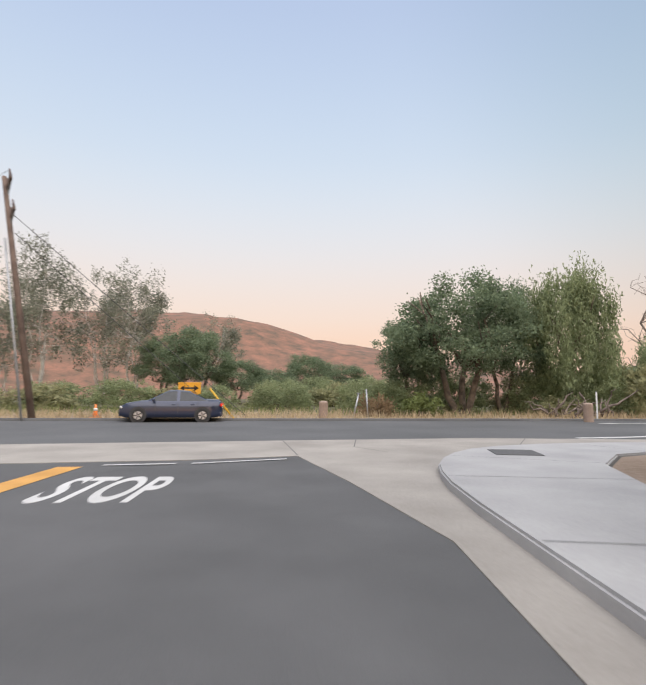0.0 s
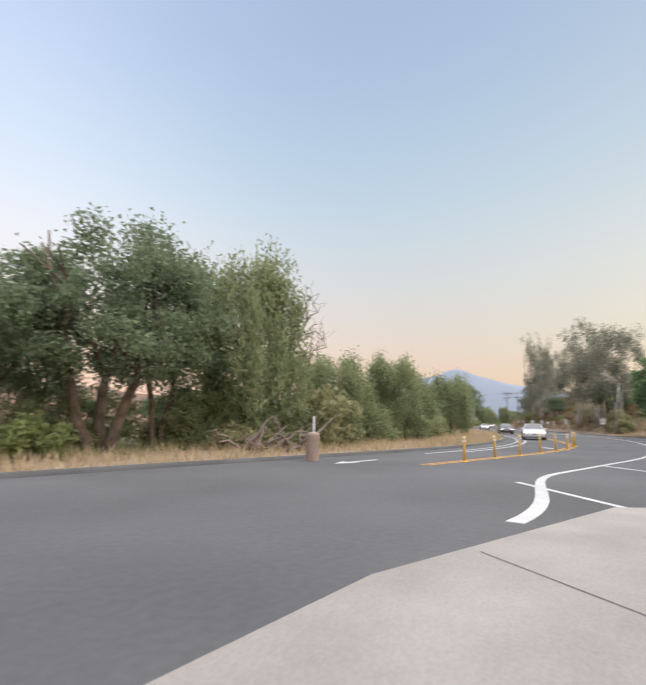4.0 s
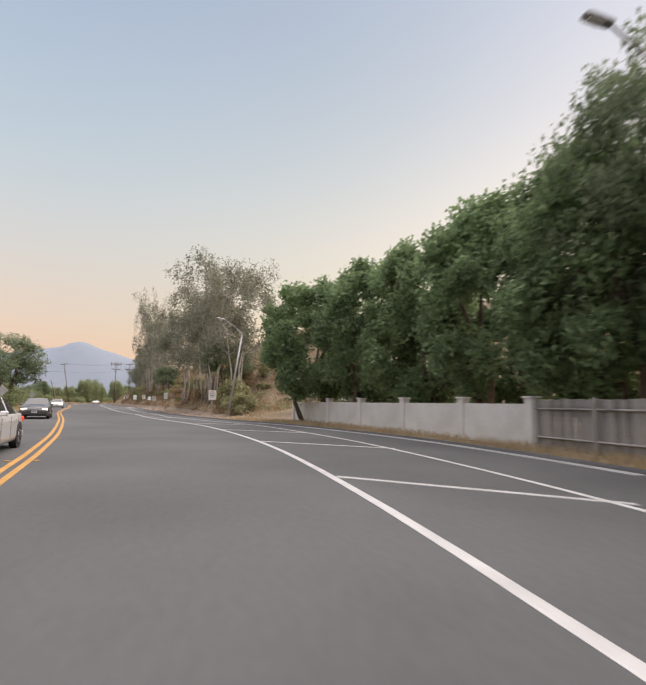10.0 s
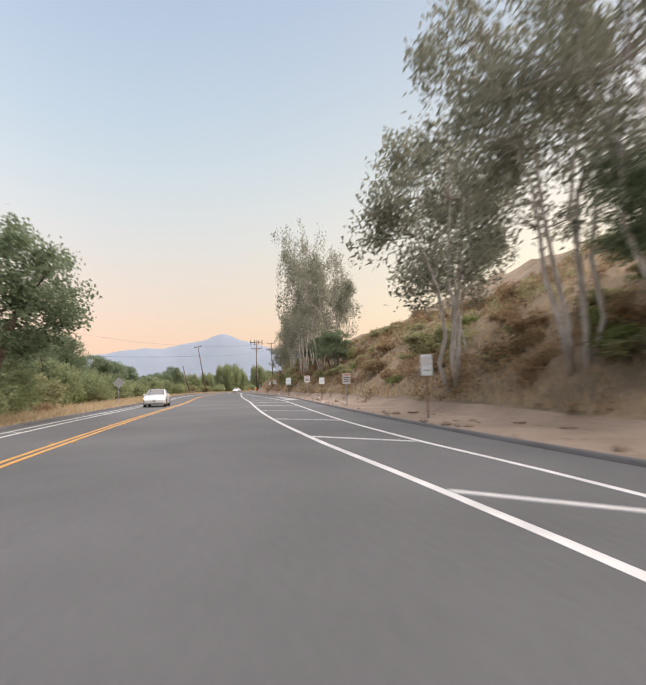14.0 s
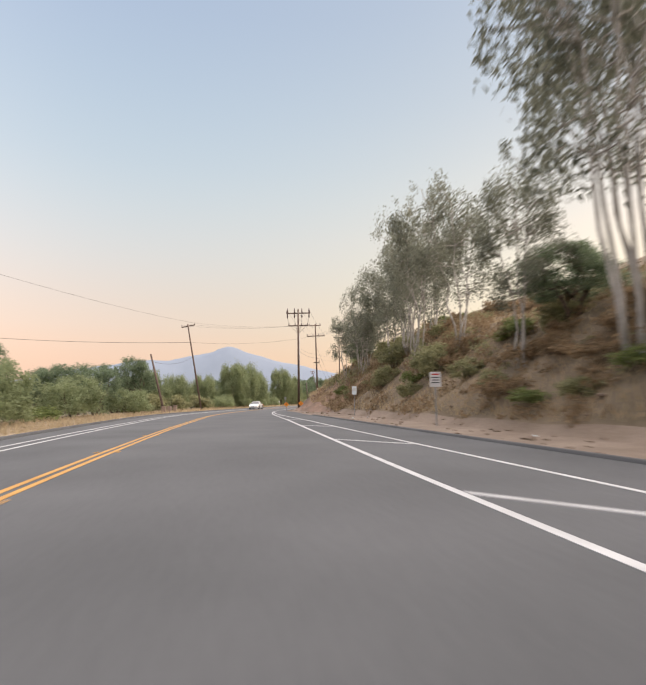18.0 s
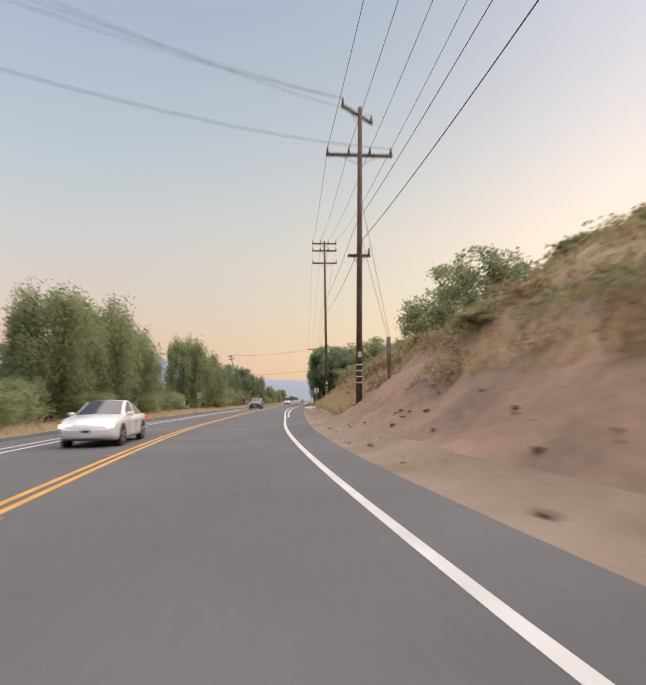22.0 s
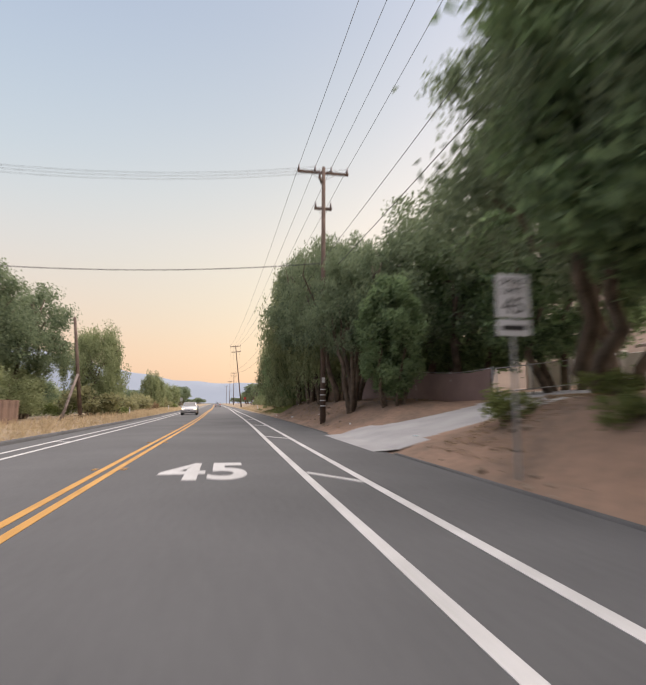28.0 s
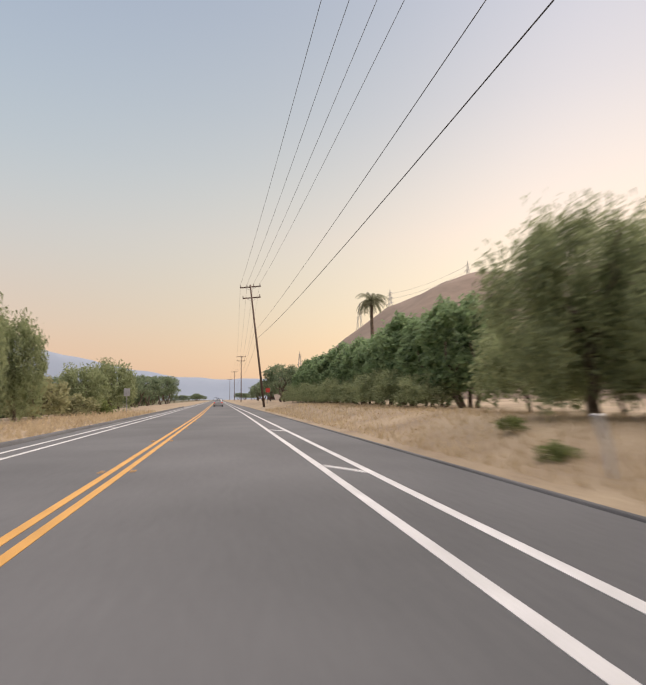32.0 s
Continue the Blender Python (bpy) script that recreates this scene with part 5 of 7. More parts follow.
grass("verge_grass", 16000, near(LEDGE, -50, 130, 0.5, 7, 1), STRAW, "dry yellow grass on the far verge", 0.5, 1)
grass("verge_grass", 22000, near(LEDGE, 130, 480, 0.5, 6, 1), STRAW, "dry yellow grass on the far verge", 0.5, 2)
grass("fence_grass", 12000, near(EDGE, 6, 70, 0.4, 2.6, -1), STRAW, "dry yellow grass in front of the fence", 0.3, 3)
grass("bank_grass", 34000, near(EDGE, 258, 306, 1.7, 13, -1), STRAW, "tall dry grass on the bank", 0.7, 4)
grass("hill_grass", 30000, near(EDGE, 70, 214, 4, 22, -1), STRAW, "dry grass on the hillside", 0.5, 5)
grass("verge_weeds", 9000, near(EDGE, 402, 480, 0.6, 8, -1), STRAW, "dry grass beside the road", 0.3, 6)
grass("valley_grass", 12000, near(LEDGE, -50, 120, 5, 18, 1), GREEN, "green weeds behind the verge", 0.6, 8)
grass("green_patch", 9000, near(EDGE, 398, 417, 1.2, 5.5, -1), GREEN, "patch of green weeds beside the road", 0.3, 9)
grass("bank_grass", 14000, near(EDGE, 208, 250, 3.5, 15, -1), STRAW, "dry grass and weeds on the cut bank", 0.5, 10)


def scrub(name, count, s0, s1, d0, d1, mat_, label, seed, patches):
    """Low dense scrub that covers a slope in patches."""
    rng = np.random.default_rng(seed)
    blobs = []
    for k in range(patches):
        s = rng.uniform(s0, s1)
        p = spot(s, off(EDGE, s) - d0 - (d1 - d0) * rng.random()**1.3)
        r = rng.uniform(0.25, 0.85)
        blobs.append(((p.x, p.y, p.z + r * 0.25), (r, r, r * rng.uniform(0.5, 0.9))))
    tagged(new(name, leaf_mesh(name, blobs, count, 0.13, mat_, rng, -0.4)), label, "scrub", kind="stuff")


scrub("slope_scrub", 70000, 72, 216, 3.8, 30, LEAF_DRY, "dry brown scrub covering the slope", 41, 950)
scrub("slope_scrub", 30000, 72, 216, 6.0, 30, LEAF_BUSH, "olive green scrub on the slope", 42, 340)
def litter(name, count, s0, s1, d0, d1, mat_, label, seed):
    """Fallen leaves lying on the ground."""
    rng = np.random.default_rng(seed)
    g = Geo()
    for k in range(count):
        s = rng.uniform(s0, s1)
        p = spot(s, off(EDGE, s) - d0 - (d1 - d0) * rng.random(), 0.012)
        u, a, b = rng.uniform(0, 6.283), rng.uniform(0.03, 0.07), rng.uniform(0.02, 0.04)
        d, e = Vector((math.cos(u), math.sin(u), rng.normal() * 0.25)) * a, Vector((-math.sin(u), math.cos(u), rng.normal() * 0.25)) * b
        g.face([p - d, p - e, p + d, p + e])
    tagged(part(name, g, mat_), label, "leaf litter", kind="stuff")


litter("leaf_litter", 9000, 346, 358, 0.9, 7.5, LEAF_DRY, "reddish brown fallen leaves on the mound", 51)
litter("leaf_litter", 9000, 369, 402, 0.8, 7.0, LEAF_DRY, "brown fallen leaves below the thicket", 52)
scrub("slope_scrub", 50000, 214, 312, 6.0, 26, LEAF_BUSH, "olive green scrub on the bank", 43, 600)
scrub("slope_scrub", 40000, 206, 312, 3.5, 24, LEAF_DRY, "dry brown scrub on the bank", 44, 500)


# ---- street furniture ----
def turned(s, add=0.0):
    return heading(s) + add


def street_lamp(s, l, h, reach, lean=0.0):
    p = spot(s, l)
    ob = thing("street_lamp", p.x, p.y, p.z, turned(s), "grey steel street lamp with a curved arm", "street lamp", "street lamps")
    ob.matrix_basis = pose(p.x, p.y, p.z, lean, 0, turned(s))
    g = Geo()
    g.tube([(0, 0, -0.1), (0, 0, h * 0.5), (0, 0, h * 0.88)], [0.11, 0.085, 0.065], 12)
    part("pole", g, STEEL, ob, smooth=True)
    g = Geo()
    pts = [(0, reach * math.sin(k / 8 * math.pi / 2)**1.3, h * 0.88 + h * 0.12 * (1 - (1 - k / 8)**2)) for k in range(9)]
    g.tube(pts, 0.04, 8)
    part("arm", g, STEEL, ob, smooth=True)
    g = Geo()
    g.block((0, reach + 0.3, h + 0.0), (0.26, 0.75, 0.13), None, 0.04)
    head = part("lamp_head", g, STEEL, ob)
    g = Geo()
    g.block((0, reach + 0.38, h - 0.08), (0.2, 0.42, 0.05), None, 0.02)
    part("lens", g, BAND, head)
    g = Geo()
    g.block((0, 0, 0.05), (0.4, 0.4, 0.16), None, 0.02)
    part("base_plate", g, CONCRETE, ob)


street_lamp(35.6, -9.85, 9.5, 1.8, 4)
street_lamp(71.8, -9.15, 8.3, 1.8, 8)


def road_sign(name, s, l, w, h, top, face, label, bars=(), turn=0, words=(), post=STEEL, diamond=False, plate_h=0.0, category="road sign"):
    """A plate on a post, facing traffic that comes along the road (turn 180: the other way)."""
    p = spot(s, l)
    ob = thing(name, p.x, p.y, p.z, turned(s, -90 + turn), label, category)
    g = Geo()
    g.block((0, 0.03, top / 2 - 0.15), (0.06, 0.05, top + 0.2), None, 0.008)
    part("post", g, post, ob)
    g = Geo()
    m = Matrix.Rotation(math.pi / 4, 4, 'Y') if diamond else Matrix()
    g.block((0, -0.012, top - (h * 0.7 if diamond else h / 2)), (w, 0.016, h), m, 0.006)
    pl = part("plate", g, face, ob)
    z0 = top - (h * 0.7 if diamond else h / 2)
    for bx, bz, bw, bh, bm_ in bars:
        g = Geo()
        g.block((bx, -0.022, z0 + bz), (bw, 0.004, bh), None)
        part("bar", g, bm_, pl)
    for text, z, size, bm_ in words:
        lettering("lettering", text, bm_, "", size, Matrix.Translation((0, -0.024, z0 + z)) @ pose(0, 0, 0, 90, 0, 0)).parent = pl
    if plate_h:
        g = Geo()
        g.block((0, -0.012, top - h - 0.04 - plate_h / 2), (w, 0.016, plate_h), None, 0.006)
        q = part("lower_plate", g, face, ob)
        g = Geo()
        g.block((0, -0.022, top - h - 0.04 - plate_h / 2), (w * 0.7, 0.004, plate_h * 0.3), None)
        part("bar", g, BLACK, q)
    return ob


park = [(0, 0.26, 0.4, 0.07, REDP), (0, 0.1, 0.42, 0.05, BLACK), (0, -0.03, 0.36, 0.05, BLACK), (0, -0.16, 0.4, 0.05, BLACK)]
road_sign("notice_sign", 71.3, -7.65, 0.62, 0.78, 2.35, SIGN_W, "white notice sign with dark lines on a post", park)
road_sign("notice_sign", 96.5, -7.6, 0.46, 0.8, 2.4, SIGN_BLUE, "pale blue and white sign on a wooden post", [(0, 0.14, 0.36, 0.34, SIGN_W), (0, -0.2, 0.3, 0.05, STEEL)], post=WOOD_BROWN)
road_sign("notice_sign", 112.0, -8.2, 0.55, 0.7, 2.1, SIGN_W, "white notice sign with red heading", park)
road_sign("notice_sign", 135.4, -9.6, 0.6, 0.75, 2.5, SIGN_W, "white notice sign with red heading", park)
road_sign("notice_sign", 126, -9.3, 0.5, 0.62, 2.1, SIGN_BLUE, "pale blue and white sign on a post", [(0, 0, 0.34, 0.06, STEEL)], post=WOOD_BROWN)
road_sign("notice_sign", 152.6, -9.9, 0.74, 0.84, 2.6, SIGN_BLUE, "pale blue sign on a brown wooden post", [(0, 0, 0.4, 0.06, STEEL)], post=WOOD_BROWN, plate_h=0.16)
road_sign("notice_sign", 177.4, -10.2, 0.6, 0.75, 2.7, SIGN_W, "white notice sign with dark lines on a post", park)
road_sign("notice_sign", 199.0, -10.3, 0.42, 0.75, 2.6, SIGN_BLUE, "pale green and white sign on a post", [(0, 0.1, 0.3, 0.3, SIGN_W)])
ob = road_sign("arrow_sign", 33.9, -8.75, 1.22, 0.61, 2.45, SIGN_Y, "amber sign with a large black arrow", [(0.12, 0, 0.72, 0.12, BLACK)])
g = Geo()
for y in (-0.0245,):
    g.face([(-0.5, y, 2.145), (-0.22, y, 2.145 + 0.2), (-0.14, y, 2.145 + 0.2), (-0.3, y, 2.145 + 0.05), (-0.3, y, 2.145 - 0.05), (-0.14, y, 2.145 - 0.2), (-0.22, y, 2.145 - 0.2)])
part("arrow_head", g, BLACK, ob)
road_sign("speed_sign", 352.6, -5.1, 0.66, 0.80, 3.7, SIGN_W, "white speed limit sign with a plate below", (), words=(("SPEED", 0.20, 0.17, BLACK), ("LIMIT", 0.04, 0.17, BLACK), ("45", -0.32, 0.42, BLACK)), plate_h=0.3)
road_sign("speed_sign", 306.4, -5.9, 0.6, 0.76, 2.9, SIGN_W, "white sign with a black symbol on a post", [(0.03, 0.05, 0.16, 0.42, BLACK), (0.0, -0.26, 0.36, 0.08, BLACK)])
for s, l, dz in ((221.9, -5.7, 0), (224.0, -3.6, 0)):
    road_sign("warning_sign", s, l, 0.47, 0.47, 1.34, SIGN_O, "orange diamond warning sign on a short post", [(0, 0, 0.22, 0.04, BLACK), (0, 0.09, 0.16, 0.04, BLACK), (0, -0.09, 0.16, 0.04, BLACK)], diamond=True)
for s, l in ((84.2, 9.0), (129.3, 9.4)):
    road_sign("warning_sign", s, l, 0.76, 0.76, 2.6, SIGN_BACK, "diamond warning sign seen from its grey back", turn=180, diamond=True)
for s, l in ((300, 10.2), (474.9, 9.0)):
    road_sign("sign_back", s, l, 0.6, 0.76, 2.5, SIGN_BACK, "rectangular sign seen from its grey back", turn=180)
road_sign("stop_sign", 506, -8.0, 0.7, 0.7, 2.6, REDP, "red stop sign at a side road", (), category="stop sign")
for s, l in ((436, 8.6), (398, 9.0)):
    p = spot(s, l)
    ob = thing("marker_stake", p.x, p.y, p.z, turned(s, -90), "thin white roadside marker stake", "marker stake")
    g = Geo()
    g.block((0, 0, 0.4), (0.1, 0.02, 0.95), None, 0.004)
    part("stake", g, SIGN_W, ob)
    g = Geo()
    g.block((0, -0.014, 0.72), (0.075, 0.008, 0.13), None)
    part("reflector", g, STEEL, ob)

# yellow delineator posts beside the centre line
base_post = None
for k, s in enumerate((8.4, 11.1, 13.7, 16.4, 19.1, 21.9, 24.7, 27.0, 29.1, 31.6)):
    p = W(s, off(YELLOW, s) - 0.1)
    if base_post is None:
        ob = thing("delineator_post", p.x, p.y, 0, 0, "yellow flexible post with white bands", "delineator post", "posts along the centre line")
        g = Geo()
        g.tube([(0, 0, 0.03), (0, 0, 0.5), (0.01, 0, 0.92)], [0.05, 0.045, 0.05], 12)
        part("tube", g, POST_Y, ob, smooth=True)
        for z in (0.72, 0.84):
            g = Geo()
            g.tube([(0.008, 0, z - 0.04), (0.008, 0, z + 0.03)], 0.053, 12)
            part("band", g, BAND, ob, "white reflective band", smooth=True)
        g = Geo()
        g.tube([(0, 0, 0.0), (0, 0, 0.02), (0, 0, 0.045)], [0.13, 0.12, 0.06], 12)
        part("foot", g, POST_Y, ob, smooth=True)
        base_post = ob
    else:
        copy_thing(base_post, pose(p.x, p.y, 0, (-1)**k * 2, 0, 40 * k))


# ---- utility poles and wires ----
def utility_pole(s, l, h, arms, label, lean=0.0, bands=False, tilt=0.0, x=None):
    """arms: (height below the top, half width, turn, insulators)."""
    p = spot(s, l) if x is None else Vector(x)
    t = turned(s) if x is None else 5
    ob = thing("utility_pole", p.x, p.y, p.z, t, label, "utility pole")
    ob.matrix_basis = pose(p.x, p.y, p.z, lean, tilt, t)
    g = Geo()
    g.tube([(0, 0, -0.5), (0, 0, h * 0.5), (0, 0, h)], [0.17, 0.145, 0.11], 12)
    part("pole", g, WOOD_POLE, ob, smooth=True)
    ends = []
    for drop, half, turn, n in arms:
        m = Matrix.Translation((0, 0, h - drop)) @ Matrix.Rotation(radians(turn), 4, 'Z')
        g = Geo()
        g.block((0, 0, 0), (0.13, half * 2, 0.17), None, 0.012)
        g.v = [tuple(m @ (Vector(v) + Vector((0.14, 0, 0)))) for v in g.v]
        arm = part("crossarm", g, WOOD_POLE, ob)
        for sg in (-1, 1):
            g = Geo()
            g.tube([m @ Vector((0.14, sg * half * 0.55, -0.05)), m @ Vector((0.02, 0, -0.55))], 0.018, 6)
            part("brace", g, STEEL, arm)
        for q in range(n):
            y = -half + 0.08 + (2 * half - 0.16) * (q if n > 1 else 0) / max(1, n - 1)
            g = Geo()
            g.tube([m @ Vector((0.14, y, 0.05)), m @ Vector((0.14, y, 0.16)), m @ Vector((0.14, y, 0.24)), m @ Vector((0.14, y, 0.42))], [0.035, 0.075, 0.05, 0.045], 8)
            part("insulator", g, CERAMIC, arm, smooth=True)
            if drop <= arms[0][0]:
                ends.append(ob.matrix_basis @ (m @ Vector((0.14, y, 0.36))))
    if bands:
        for z in (1.0, 1.32, 1.64, 1.96):
            g = Geo()
            g.tube([(0, 0, z - 0.03), (0, 0, z + 0.03)], 0.172, 12)
            part("band", g, BAND, ob, "white reflective band", smooth=True)
        g = Geo()
        g.block((-0.18, 0, 2.5), (0.02, 0.18, 0.3), None, 0.004)
        part("tag_plate", g, BAND, ob)
    low = ob.matrix_basis @ Vector((0, 0.2, h * 0.61))
    return ob, ends, low, ob.matrix_basis @ Vector((0, -0.2, h * 0.56))


POLES = [utility_pole(229.8, -4.9, 14.6, [(0.6, 1.8, 0, 4), (2.5, 1.5, 0, 4)], "tall dark wooden utility pole with two crossarms"),
         utility_pole(256.4, -5.6, 15.3, [(2.4, 1.75, 0, 4), (0.35, 1.5, 50, 2), (7.6, 0.6, 0, 1)], "dark wooden utility pole with crossed arms", bands=True, tilt=-9.5),
         utility_pole(290.6, -6.5, 19.9, [(0.3, 1.5, 0, 4), (1.2, 1.5, 0, 4), (2.75, 1.5, 0, 2)], "dark wooden utility pole with three crossarms", bands=True),
         utility_pole(374.0, -5.6, 15.6, [(0.3, 1.6, 0, 4), (0.9, 0.7, 70, 2), (2.6, 0.55, 0, 2)], "dark wooden utility pole with one long crossarm", bands=True),
         utility_pole(494.5, -6.4, 17.8, [(0.3, 1.5, 0, 4), (1.9, 1.3, 0, 2)], "leaning brown utility pole beside the road", lean=-6.5),
         utility_pole(597.8, -7.6, 15.5, [(0.3, 1.5, 0, 4), (1.7, 1.3, 0, 2)], "distant brown utility pole"),
         utility_pole(700, -8.4, 15.5, [(0.3, 1.5, 0, 4)], "distant brown utility pole"),
         utility_pole(810, -8.4, 15.5, [(0.3, 1.5, 0, 4)], "distant brown utility pole")]
POLE_A = utility_pole(241.0, 12.8, 15.0, [(0.3, 1.2, 0, 3)], "tall thin dark utility pole across the road", lean=-10)
POLE_B = utility_pole(220.8, 12.0, 8.0, [], "short weathered wooden pole across the road", lean=-14)
POLE_K = utility_pole(373.5, 14.2, 14.6, [(0.4, 1.2, 60, 3), (1.2, 0.9, -20, 2)], "dark wooden utility pole with a transformer", lean=-14)
POLE_P = utility_pole(388.6, 11.2, 8.2, [], "grey wooden pole with a riser", lean=-6)
POLE_J = utility_pole(0, 0, 12.2, [(0.5, 1.2, 30, 3), (2.0, 1.1, 30, 3)], "leaning grey utility pole at the junction", tilt=-9.5, x=(-13.6, 25.2, 0))
g = Geo()
g.tube([(0.35, 0, 10.2), (0.35, 0, 11.1)], 0.24, 14)
part("transformer", g, STEEL, POLE_K[0], "grey drum transformer", smooth=True)
g = Geo()
g.tube([(0.2, 0.1, 0), (0.16, 0.05, 7.5)], 0.06, 8)
part("conduit", g, STEEL, POLE_P[0], smooth=True)
for zc, x0 in ((11.0, 0.17), (8.1, 0.24)):
    g = Geo()
    g.tube([(x0 + 0.1, -0.08, -0.1), (x0, -0.1, zc)], 0.075, 8)
    part("conduit", g, STEEL, POLES[0][0], smooth=True)
for yy in (-1.62, -0.55, 0.55, 1.62):
    g = Geo()
    g.tube([(0.16, yy, z) for z in (13.25, 13.4, 13.5, 13.85, 14.15, 14.4, 14.65, 14.8)], [0.03, 0.09, 0.12, 0.07, 0.1, 0.1, 0.06, 0.03], 9)
    part("cutout", g, CERAMIC, POLES[0][0], "large dark strain insulator", smooth=True)
    g = Geo()
    g.tube([(0.16, yy, 13.25), (0.3, yy * 0.9, 12.6), (0.22, yy * 0.5, 11.7), (0.16, 0.1 if yy > 0 else -0.1, 11.0)], 0.018, 6)
    part("jumper_wire", g, DARK, POLES[0][0], smooth=True)
g = Geo()
g.tube([(-0.3, -0.4, -0.2), (-0.2, -0.2, 9.0)], 0.06, 8)
part("conduit", g, STEEL, POLE_J[0], smooth=True)


def wire(a, b, sag, r=0.012, label="thin dark power line between poles", group="power lines"):
    a, b = Vector(a), Vector(b)
    g = Geo()
    g.tube([a + (b - a) * (k / 18) - Vector((0, 0, 4 * sag * (k / 18) * (1 - k / 18))) for k in range(19)], r, 5)
    tagged(part("power_line", g, DARK, smooth=True), label, "power line", group)


for (o1, e1, lo1, lo1b), (o2, e2, lo2, lo2b) in zip(POLES, POLES[1:]):
    for u, w in zip(e1[:4], e2[:4]):
        wire(u, w, (u - w).length * 0.014)
    wire(lo1, lo2, (lo1 - lo2).length * 0.010, 0.012, "sagging communication cable between poles", "cables")
    wire(lo1b, lo2b, (lo1 - lo2).length * 0.012, 0.016, "thick communication cable between poles", "cables")
# the lines that come over the road
for k in range(3):
    wire(POLE_A[1][k], POLES[1][1][(4, 5, 5)[k]], 0.7, 0.01)
wire(POLE_A[0].matrix_basis @ Vector((0, 0, 11.8)), POLES[1][1][0], 0.9, 0.014, "thin cable over the road", "cables")
wire(POLE_A[0].matrix_basis @ Vector((0, 0, 11.8)), W(228, 62, 13.5), 0.9, 0.03, "thick cable over the road", "cables")
wire(POLE_B[2] + Vector((0, 0, 2)), POLE_A[2], 0.6, 0.02, "sagging cable between poles", "cables")
for k in range(3):
    wire(POLE_K[1][k], POLES[3][1][min(k, 3)], 0.8, 0.01)
wire(POLE_K[2], POLES[3][2], 0.5, 0.025, "thick cable over the road", "cables")
wire(POLE_A[1][0], W(150, 34, 12.5), 1.5, 0.012)
wire(POLE_J[1][0], (-30, 29, 9.5), 0.6, 0.012)
wire((-15.2, 25.2, 10.2), (-3.6, 27.6, 0.1), 0.0, 0.018, "steel guy wire of the junction pole", "guy wires")
wire((-15.0, 25.2, 9.2), (-5.0, 28.2, 0.1), 0.0, 0.018, "steel guy wire of the junction pole", "guy wires")
g = Geo()
g.tube([(-4.3, 27.55, 0.0), (-5.6, 27.46, 1.6)], 0.05, 8)
tagged(part("guy_guard", g, POST_Y, smooth=True), "yellow plastic guard on a guy wire", "guy guard")
for s, l in ((229.5, -6.2), (258, -7.6), (259.4, -8.0), (287.0, -8.6), (288.2, -8.9)):
    p = spot(s, l)
    ob = thing("guy_stub", p.x, p.y, p.z, turned(s), "short pale stub post on the bank", "post")
    g = Geo()
    g.tube([(0, 0, -0.2), (-0.35, 0.1, 2.4)], 0.07, 8)
    part("post", g, DEADWOOD, ob, smooth=True)
wire(POLES[1][0].matrix_basis @ Vector((0, 0, 9)), spot(258, -7.6, 2.4), 0.05, 0.012, "thin steel guy wire of a pole", "guy wires")
wire(POLES[1][0].matrix_basis @ Vector((0, 0, 11)), spot(259.4, -8.0, 2.4), 0.05, 0.012, "thin steel guy wire of a pole", "guy wires")


def tower(x, y, z, h, label="steel lattice power tower on the hill"):
    ob = thing("power_tower", x, y, z, 20, label, "power tower", "towers on the hill")
    for sx in (-1, 1):
        for sy in (-1, 1):
            g = Geo()
            g.tube([(sx * h * 0.09, sy * h * 0.09, -2), (sx * h * 0.03, sy * h * 0.03, h * 0.62), (0, 0, h)], [0.16, 0.13, 0.08], 5)
            part("leg", g, STEEL, ob)
    for k in range(7):
        z0, z1 = h * k / 8, h * (k + 1) / 8
        for sy in (-1, 1):
            g = Geo()
            w0, w1 = h * 0.09 * (1 - k / 9.5), h * 0.09 * (1 - (k + 1) / 9.5)
            g.tube([(-w0, sy * w0, z0), (w1, sy * w1, z1)], 0.08, 4)
            g.tube([(w0, sy * w0, z0), (-w1, sy * w1, z1)], 0.08, 4)
            part("lattice", g, STEEL, ob)
    for zz, half in ((0.66, 0.16), (0.78, 0.13), (0.9, 0.10)):
        g = Geo()
        g.tube([(-h * half, 0, h * zz), (0, 0, h * zz + 0.8), (h * half, 0, h * zz)], 0.14, 5)
        part("crossarm", g, STEEL, ob)


for az, d, e in ((-3.6, 372, 6.2), (-6.9, 378, 7.6), (-15.0, 384, 10.2), (2.6, 420, 1.6)):
    x, y = 380 + d * math.cos(radians(az)), 150 + d * math.sin(radians(az))
    tower(x, y, d * math.tan(radians(e)) - 4, 30)
TW = [(380 + 378 * math.cos(radians(a)), 150 + 378 * math.sin(radians(a)), 378 * math.tan(radians(e)) + 19) for a, e in ((-3.6, 6.2), (-6.9, 7.6), (-15, 10.2))]
for a, b in zip(TW, TW[1:]):
    for dz in (0, 3.6):
        wire((a[0], a[1], a[2] + dz), (b[0], b[1], b[2] + dz), 2.5, 0.06, "thin distant high-voltage power line", "high-voltage lines")


